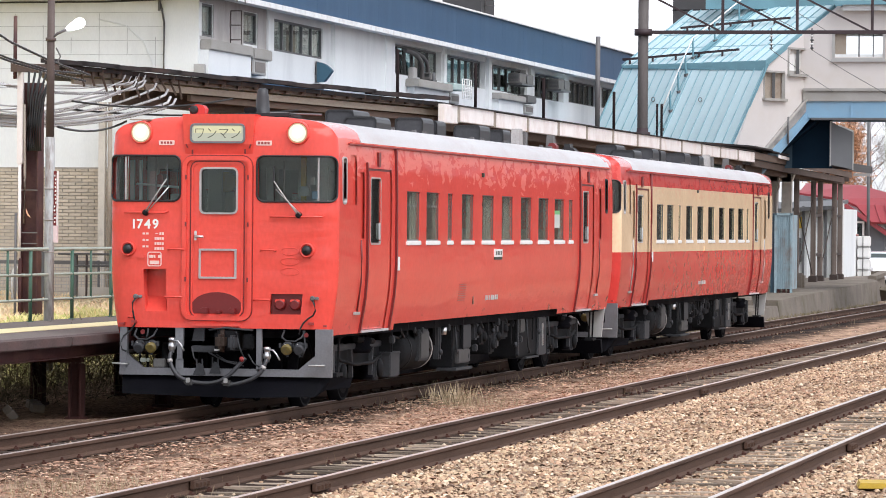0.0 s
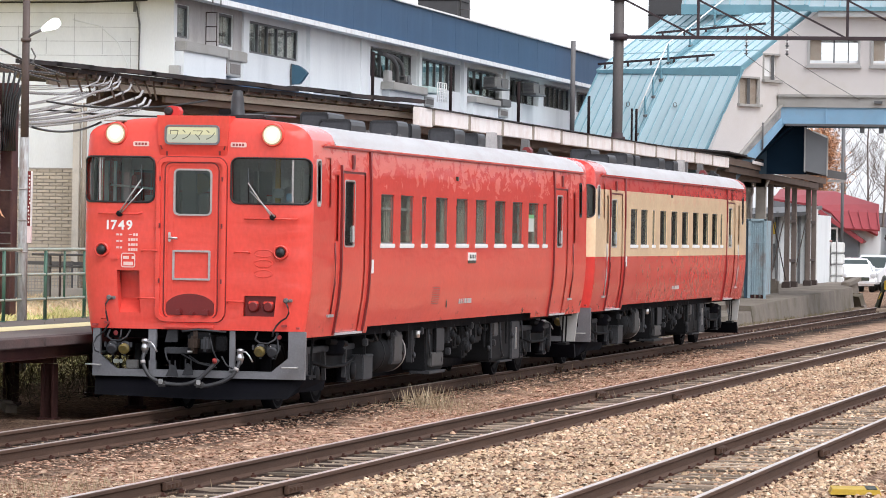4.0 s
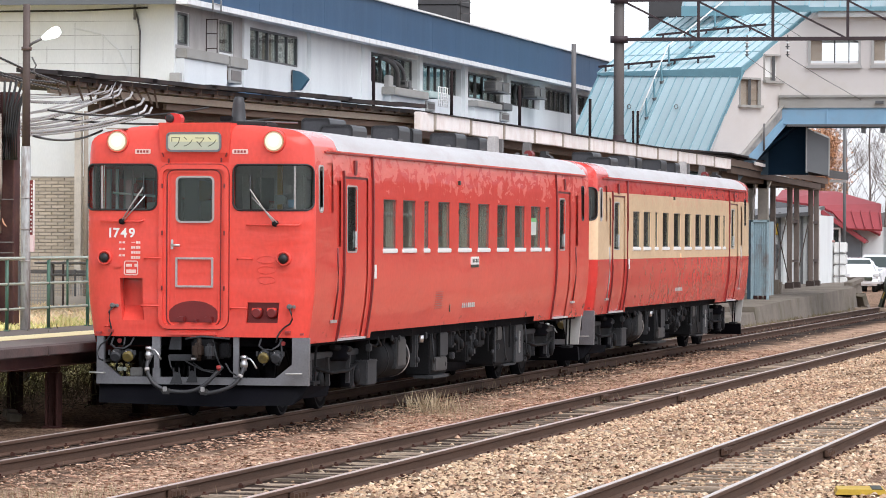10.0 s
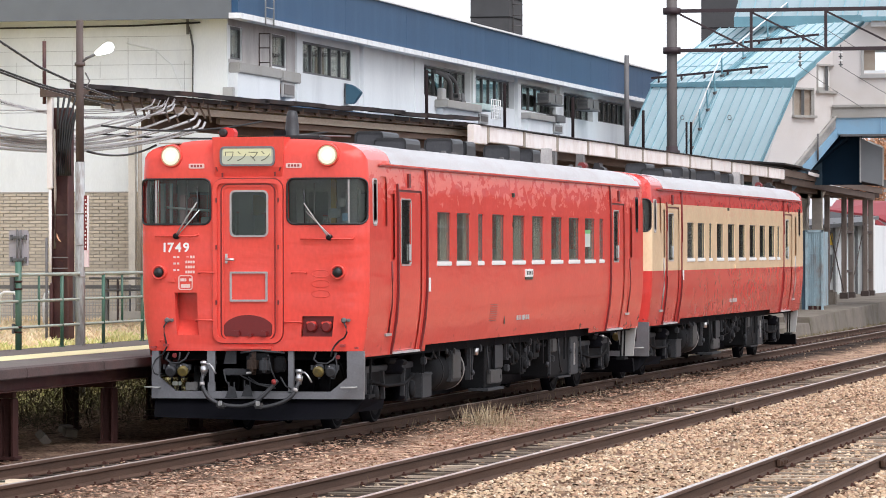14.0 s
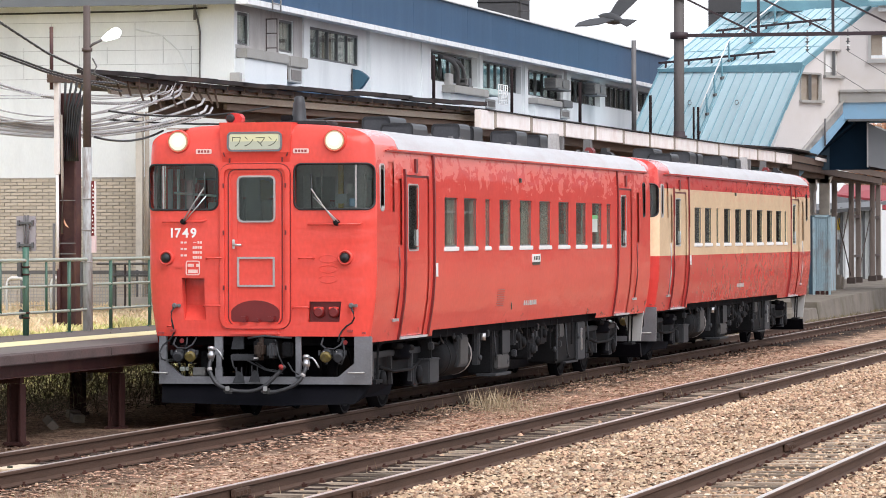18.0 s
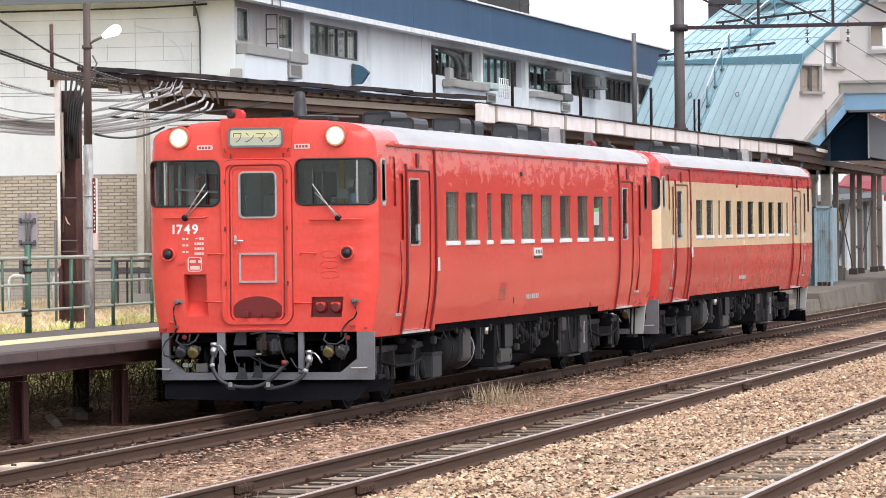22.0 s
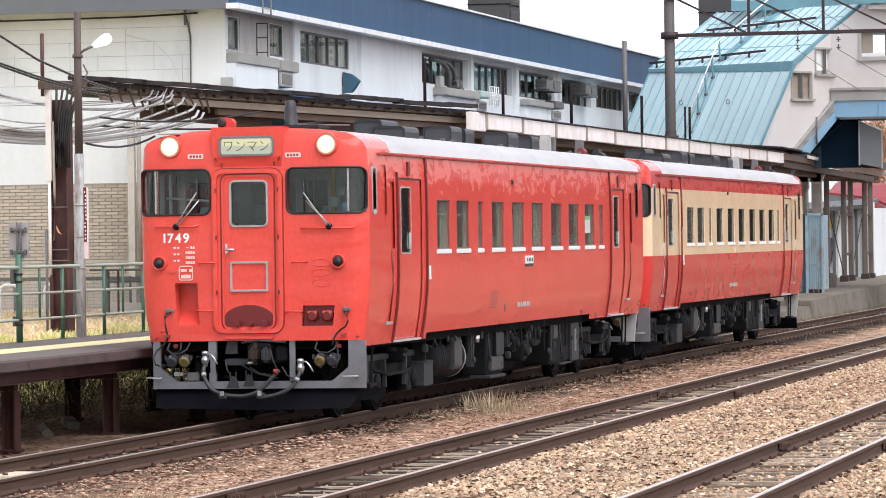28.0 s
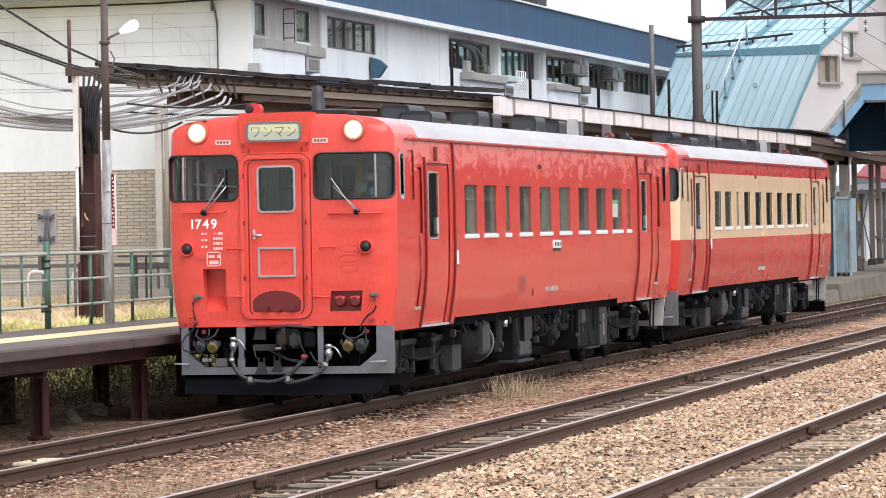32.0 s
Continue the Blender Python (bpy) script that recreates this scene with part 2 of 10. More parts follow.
RED, DEEP, CREAM = (0.735, 0.080, 0.058), (0.60, 0.050, 0.040), (0.84, 0.615, 0.385)
M = dict(
    red=livery("vermilion paint", [(9, RED)], 0.42, 0.42),
    redfront=livery("vermilion paint front", [(9, RED)], 0.0, 0.3),
    two=livery("red and cream paint", [(1.9, DEEP), (3.08, CREAM), (9, DEEP)], 0.16, 0.3),
    # dark red of fittings; in grooves and recesses it stands for their shade
    darkred=mat("dark red paint and groove shade", (0.15, 0.010, 0.009), 0.45),
    roofpaint=mat("weathered pale roof paint", (0.50, 0.488, 0.485), 0.42, vary=0.12, scale=1.2, bump=0.002, dirt=(0.40, 0.33, 0.32), dirt_amount=0.6, dirt_scale=2.2, stretch=(1, 0.35, 1)),
    grey=mat("grey underframe paint", (0.17, 0.17, 0.18), 0.5, vary=0.2, dirt=(0.07, 0.06, 0.05), dirt_amount=0.5),
    # both underframe colours are near black: they include the shade below the cars
    under=mat("sooty underframe with shade in its colour", (0.005, 0.005, 0.007), 0.8, gloss=0.04, vary=0.35, bump=0.004, dirt=(0.022, 0.02, 0.019), dirt_amount=0.6),
    under2=mat("near-black grey with shade in its colour", (0.012, 0.012, 0.013), 0.7, gloss=0.1, vary=0.4, dirt=(0.008, 0.008, 0.008), dirt_amount=0.8),
    black=mat("black rubber", (0.012, 0.012, 0.013), 0.5, vary=0.2),
    steel=mat("bright steel", (0.6, 0.6, 0.6), 0.3, 0.9, vary=0.15),
    alu=mat("aluminium frame", (0.62, 0.62, 0.62), 0.4, 0.5, vary=0.1),
    trimwhite=mat("rust-stained white trim", (0.80, 0.81, 0.81), 0.6, vary=0.08, dirt=(0.42, 0.37, 0.33), dirt_amount=0.4, dirt_scale=3.5), white=mat("white paint", (0.8, 0.79, 0.76), 0.5, vary=0.06),
    glass=glass("window glass", (0.52, 0.56, 0.55)), clearglass=glass("clear window glass", (0.93, 0.94, 0.94)), sideglass=glass("coach window glass", (0.78, 0.81, 0.79), 0.18, 1.5), housepane=glass("upper window glass", (0.88, 0.90, 0.90)), darkglass=glass("dark window glass", (0.54, 0.58, 0.57)),
    seat=mat("dim cabin lining", (0.30, 0.33, 0.30), 0.7, vary=0.2),
    cabin=mat("cabin wall", (0.55, 0.58, 0.53), 0.6),
    lamp=lit("lit headlamp", (1.0, 0.84, 0.60), 0.78), halo=lit("headlamp reflector", (0.80, 0.50, 0.26), 0.45), dest=glow("lit blind", (0.54, 0.52, 0.31), 0.18), destgrey=glow("dim blind", (0.42, 0.43, 0.33), 0.10), tube=glow("lit tube lamp", (1.0, 0.97, 0.9), 8),
    ventgrey=mat("grey ventilator", (0.023, 0.024, 0.027), 0.38, gloss=0.38, vary=0.25, dirt=(0.016, 0.016, 0.016), dirt_amount=0.5),
    rail=mat("rusty rail", (0.085, 0.049, 0.033), 0.75, gloss=0.2, vary=0.35, bump=0.002, stretch=(4, 0.3, 4)), rustytop=mat("dull rail head", (0.40, 0.325, 0.285), 0.45, 0.3, vary=0.25, stretch=(4, 0.3, 4)), railtop=mat("worn rail head", (0.66, 0.58, 0.53), 0.35, 0.45, vary=0.2),
    sleeper=mat("weathered sleeper", (0.31, 0.245, 0.185), 0.9, gloss=0.15, vary=0.45, scale=4, bump=0.01, spread=0.55, stretch=(0.6, 6, 6)),
    # the plough colour includes the shade under the car front
    stone=None, ground=None, spike=mat("rusty tie plate", (0.075, 0.035, 0.026), 0.8, gloss=0.2, vary=0.4, fine=20), unitdark=mat("worn grey casing", (0.060, 0.058, 0.056), 0.6, gloss=0.3, vary=0.25, dirt=(0.04, 0.035, 0.03), dirt_amount=0.6, dirt_scale=4), plough=mat("plough plate with shade in its colour", (0.004, 0.004, 0.006), 0.7, gloss=0.06, vary=0.3, dirt=(0.006, 0.006, 0.006), dirt_amount=0.6), hose=mat("grey rubber hose", (0.035, 0.035, 0.037), 0.5, vary=0.25), ventmesh=mat("dark ventilator mesh", (0.062, 0.062, 0.066), 0.7, gloss=0.1, vary=0.2), curtain=mat("olive pane streak", (0.46, 0.45, 0.38), 0.9, vary=0.3, stretch=(6, 14, 0.5)), lampcore=lit("headlamp filament glow", (1.0, 0.92, 0.74), 0.95),
    signgrey=mat("dull lilac-grey plate", (0.36, 0.33, 0.34), 0.6, vary=0.12), pinkpaper=mat("pale pink paper", (0.78, 0.62, 0.60), 0.8, vary=0.06), weatherpost=mat("weathered post timber", (0.20, 0.16, 0.135), 0.85, vary=0.3, bump=0.004, stretch=(5, 5, 0.5), dirt=(0.05, 0.035, 0.03), dirt_amount=0.7), darktimber=mat("dark rotting timber", (0.06, 0.042, 0.035), 0.85, vary=0.3), palecolumn=mat("pale column concrete", (0.60, 0.55, 0.48), 0.85, vary=0.12, dirt=(0.25, 0.23, 0.2), dirt_amount=0.5), staincrete=mat("stained stair concrete", (0.34, 0.33, 0.31), 0.9, vary=0.2, bump=0.004, dirt=(0.13, 0.12, 0.11), dirt_amount=0.8, dirt_scale=2.2), speakerteal=mat("faded teal paint", (0.04, 0.105, 0.15), 0.55, vary=0.15), darkteal=mat("dark blue steel", (0.035, 0.07, 0.10), 0.6, vary=0.15), panelgrey=mat("grey steel cladding", (0.17, 0.175, 0.18), 0.6, vary=0.08), warnleaf=mat("faded orange sticker", (0.75, 0.42, 0.25), 0.7), redpaint2=mat("rusty red pipe", (0.26, 0.07, 0.05), 0.7, vary=0.3, dirt=(0.5, 0.42, 0.38), dirt_amount=0.6),
    deck=mat("asphalt deck", (0.14, 0.116, 0.10), 0.85, vary=0.25, bump=0.004, dirt=(0.09, 0.07, 0.06), dirt_amount=0.5, stretch=(1, 0.4, 1)), yellow=mat("yellow line paint", (0.78, 0.69, 0.38), 0.7, vary=0.12),
    edge=mat("stained concrete edge", (0.105, 0.078, 0.073), 0.85, gloss=0.15, vary=0.3, bump=0.005, dirt=(0.12, 0.055, 0.048), dirt_amount=0.35),
    maroon=mat("dark maroon steel", (0.062, 0.019, 0.018), 0.6, vary=0.3, bump=0.002, dirt=(0.14, 0.07, 0.045), dirt_amount=0.6),
    green=mat("green fence paint", (0.055, 0.14, 0.095), 0.5, vary=0.15, dirt=(0.10, 0.11, 0.09), dirt_amount=0.5), greenlite=mat("pale green rail", (0.46, 0.53, 0.45), 0.45, vary=0.15, dirt=(0.25, 0.30, 0.25), dirt_amount=0.5),
    concrete=mat("old concrete", (0.195, 0.162, 0.13), 0.9, vary=0.3, scale=1.5, bump=0.01, dirt=(0.10, 0.085, 0.05), dirt_amount=0.8, dirt_scale=1.0),
    plaster=mat("white plaster", (0.765, 0.78, 0.77), 0.8, vary=0.05, scale=1.2, bump=0.003, dirt=(0.52, 0.53, 0.53), dirt_amount=0.4, dirt_scale=0.8, stretch=(1, 1, 0.3)),
    dullred=mat("dull red paint", (0.30, 0.035, 0.03), 0.5, vary=0.2), seamteal=mat("pale teal seam", (0.25, 0.41, 0.46), 0.5, vary=0.12), blue=mat("dark blue fascia", (0.030, 0.080, 0.158), 0.55, gloss=0.25, vary=0.12, scale=0.7, bump=0.002, dirt=(0.050, 0.105, 0.185), dirt_amount=0.6, stretch=(1, 1, 0.25)),
    bluegrey=mat("dull grey fascia", (0.13, 0.14, 0.15), 0.6, vary=0.1),
    oldsheet=mat("weathered blue-grey roof sheet", (0.30, 0.385, 0.41), 0.5, vary=0.1, scale=0.8, spread=0.1, dirt=(0.36, 0.42, 0.44), dirt_amount=0.5, dirt_scale=0.9), sheet=mat("light blue roof sheet", (0.49, 0.63, 0.66), 0.42, vary=0.07, scale=0.8, spread=0.08, dirt=(0.50, 0.62, 0.65), dirt_amount=0.5, dirt_scale=0.6),
    teal=mat("teal trim", (0.15, 0.30, 0.35), 0.5, vary=0.12), skyblue=mat("sky blue girder", (0.22, 0.38, 0.52), 0.5, vary=0.1, dirt=(0.2, 0.2, 0.2), dirt_amount=0.35),
    stucco=mat("beige stucco", (0.62, 0.58, 0.55), 0.85, vary=0.06, scale=0.7, bump=0.004, dirt=(0.52, 0.46, 0.38), dirt_amount=0.45, dirt_scale=0.5),
    brick=mat("pale tile brick", (0.50, 0.43, 0.34), 0.75, vary=0.12, bump=0.002, spread=0.12), mortar=mat("mortar", (0.36, 0.33, 0.29), 0.9),
    timber=mat("brown timber", (0.15, 0.105, 0.08), 0.8, vary=0.3, bump=0.004, stretch=(4, 0.4, 4), dirt=(0.10, 0.07, 0.05), dirt_amount=0.6),
    soffit=mat("dark timber soffit", (0.09, 0.06, 0.045), 0.85, vary=0.3), tan=mat("tan beam paint", (0.34, 0.29, 0.232), 0.75, vary=0.2, dirt=(0.2, 0.13, 0.09), dirt_amount=0.6, stretch=(1, 0.3, 1)),
    roofdark=mat("rusty dark roof sheet", (0.028, 0.024, 0.024), 0.7, gloss=0.25, vary=0.3, dirt=(0.09, 0.045, 0.03), dirt_amount=0.4),
    gutter=mat("white gutter board", (0.84, 0.78, 0.74), 0.7, vary=0.08, dirt=(0.50, 0.30, 0.21), dirt_amount=0.35, dirt_scale=1.3, spread=0.06),
    pole=mat("grey steel pole", (0.125, 0.118, 0.115), 0.6, vary=0.2), mast=mat("weathered mast steel", (0.105, 0.092, 0.085), 0.65, vary=0.2, dirt=(0.07, 0.05, 0.045), dirt_amount=0.5, stretch=(1, 1, 0.2)), brownpole=mat("rust-brown pole", (0.082, 0.058, 0.050), 0.7, vary=0.25), paleteal=mat("pale green paint", (0.50, 0.60, 0.57), 0.7, vary=0.15), greasy=mat("greasy rusty steel", (0.04, 0.027, 0.02), 0.6, vary=0.4, gloss=0.2), papergreen=mat("green paper", (0.16, 0.42, 0.16), 0.8), bleached=mat("sun-bleached paper", (0.52, 0.55, 0.50), 0.8),
    purple=mat("red-brown lattice steel", (0.036, 0.020, 0.022), 0.6, vary=0.2), navy=mat("deep navy panel", (0.006, 0.020, 0.038), 0.7, gloss=0.1, vary=0.1),
    cable=mat("grey cable", (0.46, 0.45, 0.45), 0.5, vary=0.35, fine=12), blackcable=mat("black cable", (0.02, 0.02, 0.02), 0.5),
    winframe=mat("dark window frame", (0.10, 0.10, 0.10), 0.5), palecurtain=mat("pale grey curtain", (0.50, 0.51, 0.50), 0.9, vary=0.22, stretch=(8, 8, 0.4)), brownmesh=mat("brown vent mesh", (0.17, 0.13, 0.10), 0.8, vary=0.3, fine=60), sootpole=mat("sooty pipe", (0.018, 0.011, 0.011), 0.7, gloss=0.12, vary=0.3), blind=mat("grey curtain", (0.20, 0.18, 0.165), 0.9, vary=0.35, stretch=(8, 8, 0.4)), room=mat("dark room", (0.045, 0.045, 0.045), 0.9),
    unit=mat("grimy outdoor unit", (0.17, 0.165, 0.155), 0.7, vary=0.25),
    ac=mat("air conditioner casing", (0.40, 0.39, 0.37), 0.6, vary=0.1), bayplaster=mat("grey stained plaster", (0.43, 0.41, 0.39), 0.85, vary=0.15, scale=2, dirt=(0.28, 0.25, 0.23), dirt_amount=0.6, stretch=(1, 1, 0.3)), ledge=mat("ledge concrete", (0.36, 0.345, 0.32), 0.85, vary=0.15, dirt=(0.25, 0.24, 0.2), dirt_amount=0.6),
    chimney=mat("dark chimney", (0.06, 0.06, 0.062), 0.8, vary=0.15), container=mat("pale blue container", (0.30, 0.40, 0.44), 0.6, vary=0.2, dirt=(0.20, 0.14, 0.10), dirt_amount=0.8, dirt_scale=2.5, stretch=(1, 1, 0.5)),
    redroof=mat("red roof sheet", (0.30, 0.045, 0.052), 0.45, vary=0.12), carwhite=mat("white car paint", (0.78, 0.79, 0.80), 0.2, vary=0.03, coat=0.6), tyre=mat("tyre", (0.02, 0.02, 0.02), 0.8),
    bark=mat("grey bark", (0.17, 0.135, 0.115), 0.9, vary=0.3), hill=mat("far brown woods", (0.10, 0.085, 0.085), 0.95, vary=0.4, scale=0.3, fine=2),
   
    # the sleeper colour for the train's track also holds the shade under the train
    warn=mat("warning yellow", (0.50, 0.33, 0.03), 0.6, vary=0.15), redpaint=mat("signal red", (0.55, 0.03, 0.025), 0.45), faded=mat("faded white lettering", (0.78, 0.56, 0.50), 0.6), letters=mat("white lettering", (0.85, 0.82, 0.78), 0.5, vary=0.03), boxgrey=mat("grey equipment paint", (0.042, 0.043, 0.046), 0.6, gloss=0.22, vary=0.3, dirt=(0.02, 0.02, 0.02), dirt_amount=0.7), faintjoint=mat("pale block joint", (0.50, 0.50, 0.50), 0.9, vary=0.45), carglass=mat("car window glass", (0.06, 0.075, 0.072), 0.12, vary=0.1), legmaroon=mat("darker maroon steel", (0.052, 0.021, 0.018), 0.7, gloss=0.2, vary=0.3, bump=0.002), postgalv=mat("rust-streaked galvanised post", (0.36, 0.365, 0.355), 0.6, 0.1, vary=0.3, scale=6, dirt=(0.15, 0.10, 0.075), dirt_amount=1.0, dirt_scale=9, stretch=(1, 1, 0.18)), galv=mat("dull galvanised steel", (0.40, 0.375, 0.36), 0.55, 0.1, vary=0.25, dirt=(0.2, 0.16, 0.13), dirt_amount=0.6), dullyellow=mat("dull yellow plastic", (0.17, 0.125, 0.022), 0.6, vary=0.25, dirt=(0.06, 0.05, 0.03), dirt_amount=0.7, dirt_scale=9), oldsleeper=mat("sleeper dark with oil and painted shade", (0.085, 0.066, 0.054), 0.9, gloss=0.1, vary=0.35, scale=4, bump=0.01, spread=0.4, stretch=(0.6, 6, 6)), creamplate=mat("cream plastic plate", (0.68, 0.54, 0.38), 0.6), ink=mat("dark lettering", (0.03, 0.035, 0.02), 0.6), greyink=mat("faded blind lettering", (0.07, 0.07, 0.05), 0.6), weathered=mat("weathered grey timber", (0.20, 0.17, 0.145), 0.85, vary=0.35, dirt=(0.07, 0.05, 0.04), dirt_amount=0.8, stretch=(3, 0.4, 3)), crow=mat("dark grey feathers", (0.05, 0.05, 0.052), 0.6),
)


def stony(name, c1, c2, c3, cell):
    """Broken stone: each cell a colour of its own, with relief and larger stains."""
    m = bpy.data.materials.new(name)
    m.use_nodes = True
    n, l = m.node_tree.nodes, m.node_tree.links
    b = n["Principled BSDF"]
    co, v, rp = n.new("ShaderNodeTexCoord"), n.new("ShaderNodeTexVoronoi"), n.new("ShaderNodeValToRGB")
    v.inputs["Scale"].default_value = cell
    l.new(co.outputs["Object"], v.inputs["Vector"])
    sp = n.new("ShaderNodeSeparateColor")
    l.new(v.outputs["Color"], sp.inputs[0]), l.new(sp.outputs[0], rp.inputs[0])
    e = rp.color_ramp.elements
    e[0].color, e[1].color = (*c1, 1), (*c3, 1)
    e.new(0.5).color = (*c2, 1)
    big, r2, mul = n.new("ShaderNodeTexNoise"), n.new("ShaderNodeMapRange"), n.new("ShaderNodeMix")
    big.inputs["Scale"].default_value, big.inputs["Detail"].default_value = 0.5, 6
    l.new(co.outputs["Object"], big.inputs["Vector"])
    r2.inputs[1].default_value, r2.inputs[2].default_value, r2.inputs[3].default_value, r2.inputs[4].default_value = 0.35, 0.65, 0.72, 1.2
    l.new(big.outputs[0], r2.inputs[0])
    mul.data_type, mul.blend_type = "RGBA", "MULTIPLY"
    mul.inputs[0].default_value = 1
    l.new(rp.outputs[0], mul.inputs[6]), l.new(r2.outputs[0], mul.inputs[7])
    l.new(mul.outputs[2], b.inputs["Base Color"])
    b.inputs["Roughness"].default_value, b.inputs["Specular IOR Level"].default_value = 0.95, 0.08
    bp = n.new("ShaderNodeBump")
    bp.inputs["Strength"].default_value, bp.inputs["Distance"].default_value = 0.8, 0.03
    l.new(v.outputs["Distance"], bp.inputs["Height"])
    bp.invert = True
    l.new(bp.outputs[0], b.inputs["Normal"])
    return m


def oily_shaded(m):
    """Paints oil and the standing train's shade on the ballast; earth with dead leaves lies beside."""
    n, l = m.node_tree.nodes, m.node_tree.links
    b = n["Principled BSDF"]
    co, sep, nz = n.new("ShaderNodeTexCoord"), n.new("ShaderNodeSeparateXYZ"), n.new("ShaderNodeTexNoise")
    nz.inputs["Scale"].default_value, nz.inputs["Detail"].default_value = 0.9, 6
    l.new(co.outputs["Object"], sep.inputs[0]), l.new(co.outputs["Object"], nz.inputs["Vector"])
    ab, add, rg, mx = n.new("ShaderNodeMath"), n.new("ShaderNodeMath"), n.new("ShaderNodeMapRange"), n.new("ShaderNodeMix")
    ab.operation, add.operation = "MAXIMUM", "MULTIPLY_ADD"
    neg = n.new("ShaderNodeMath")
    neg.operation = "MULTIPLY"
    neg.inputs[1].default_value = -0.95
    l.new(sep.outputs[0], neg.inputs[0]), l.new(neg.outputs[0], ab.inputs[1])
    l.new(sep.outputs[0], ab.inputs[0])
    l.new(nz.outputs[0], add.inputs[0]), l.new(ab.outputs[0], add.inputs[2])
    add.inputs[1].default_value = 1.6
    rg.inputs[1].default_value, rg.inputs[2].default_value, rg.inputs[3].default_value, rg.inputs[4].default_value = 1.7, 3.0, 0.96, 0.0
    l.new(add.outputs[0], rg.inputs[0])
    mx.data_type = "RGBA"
    # the painted shade weakens ahead of the train's front
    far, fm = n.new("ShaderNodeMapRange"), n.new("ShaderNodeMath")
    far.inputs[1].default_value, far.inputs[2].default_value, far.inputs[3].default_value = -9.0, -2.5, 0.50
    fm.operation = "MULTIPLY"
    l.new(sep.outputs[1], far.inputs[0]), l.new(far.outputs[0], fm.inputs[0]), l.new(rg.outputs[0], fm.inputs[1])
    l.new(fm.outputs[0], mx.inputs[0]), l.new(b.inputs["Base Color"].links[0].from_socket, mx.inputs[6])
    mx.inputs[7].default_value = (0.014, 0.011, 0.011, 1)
    earth, r1, r2, mn, er = n.new("ShaderNodeMix"), n.new("ShaderNodeMapRange"), n.new("ShaderNodeMapRange"), n.new("ShaderNodeMath"), n.new("ShaderNodeTexNoise")
    er.inputs["Scale"].default_value, er.inputs["Detail"].default_value = 4.0, 9
    l.new(co.outputs["Object"], er.inputs["Vector"])
    tone = n.new("ShaderNodeValToRGB")
    tone.color_ramp.elements[0].position, tone.color_ramp.elements[1].position = 0.35, 0.68
    tone.color_ramp.elements[0].color, tone.color_ramp.elements[1].color = (0.180, 0.106, 0.074, 1), (0.720, 0.492, 0.342, 1)
    l.new(er.outputs[0], tone.inputs[0])
    wob = n.new("ShaderNodeMath")
    wob.operation = "MULTIPLY_ADD"
    l.new(nz.outputs[0], wob.inputs[0]), l.new(sep.outputs[0], wob.inputs[2])
    wob.inputs[1].default_value = 0.9
    r1.inputs[1].default_value, r1.inputs[2].default_value = 1.7, 2.3
    r2.inputs[1].default_value, r2.inputs[2].default_value, r2.inputs[3].default_value, r2.inputs[4].default_value = 3.0, 3.4, 0.8, 0.0
    l.new(wob.outputs[0], r1.inputs[0]), l.new(wob.outputs[0], r2.inputs[0])
    mn.operation = "MINIMUM"
    l.new(r1.outputs[0], mn.inputs[0]), l.new(r2.outputs[0], mn.inputs[1])
    earth.data_type = "RGBA"
    l.new(mn.outputs[0], earth.inputs[0]), l.new(mx.outputs[2], earth.inputs[6]), l.new(tone.outputs[0], earth.inputs[7])
    # dark fines between the sleepers of the middle track
    d0, d1, dr, dm = n.new("ShaderNodeMath"), n.new("ShaderNodeMath"), n.new("ShaderNodeMapRange"), n.new("ShaderNodeMix")
    d0.operation, d1.operation = "SUBTRACT", "ABSOLUTE"
    l.new(sep.outputs[0], d0.inputs[0]), l.new(d0.outputs[0], d1.inputs[0])
    d0.inputs[1].default_value = 3.84
    dr.inputs[1].default_value, dr.inputs[2].default_value, dr.inputs[3].default_value, dr.inputs[4].default_value = 0.5, 0.62, 0.95, 0.0
    l.new(d1.outputs[0], dr.inputs[0])
    dm.data_type = "RGBA"
    l.new(dr.outputs[0], dm.inputs[0]), l.new(earth.outputs[2], dm.inputs[6])
    dm.inputs[7].default_value = (0.035, 0.024, 0.020, 1)
    # straw and moss on the bank behind the platform
    gm, gr, gn = n.new("ShaderNodeMix"), n.new("ShaderNodeMapRange"), n.new("ShaderNodeMix")
    gm.data_type = gn.data_type = "RGBA"
    gr.inputs[1].default_value, gr.inputs[2].default_value, gr.inputs[3].default_value, gr.inputs[4].default_value = -5.2, -4.7, 1.0, 0.0
    gy, gt = n.new("ShaderNodeMapRange"), n.new("ShaderNodeMath")
    gy.inputs[1].default_value, gy.inputs[2].default_value, gy.inputs[3].default_value, gy.inputs[4].default_value = 33.0, 36.0, 1.0, 0.0
    gt.operation = "MULTIPLY"
    l.new(sep.outputs[1], gy.inputs[0]), l.new(gr.outputs[0], gt.inputs[0]), l.new(gy.outputs[0], gt.inputs[1])
    l.new(sep.outputs[0], gr.inputs[0]), l.new(er.outputs[0], gn.inputs[0])
    gn.inputs[6].default_value, gn.inputs[7].default_value = (0.429, 0.403, 0.156, 1), (0.806, 0.650, 0.390, 1)
    l.new(gt.outputs[0], gm.inputs[0]), l.new(dm.outputs[2], gm.inputs[6]), l.new(gn.outputs[2], gm.inputs[7])
    l.new(gm.outputs[2], b.inputs["Base Color"])
    return m


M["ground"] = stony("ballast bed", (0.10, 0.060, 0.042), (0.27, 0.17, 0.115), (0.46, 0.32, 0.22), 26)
oily_shaded(M["ground"])


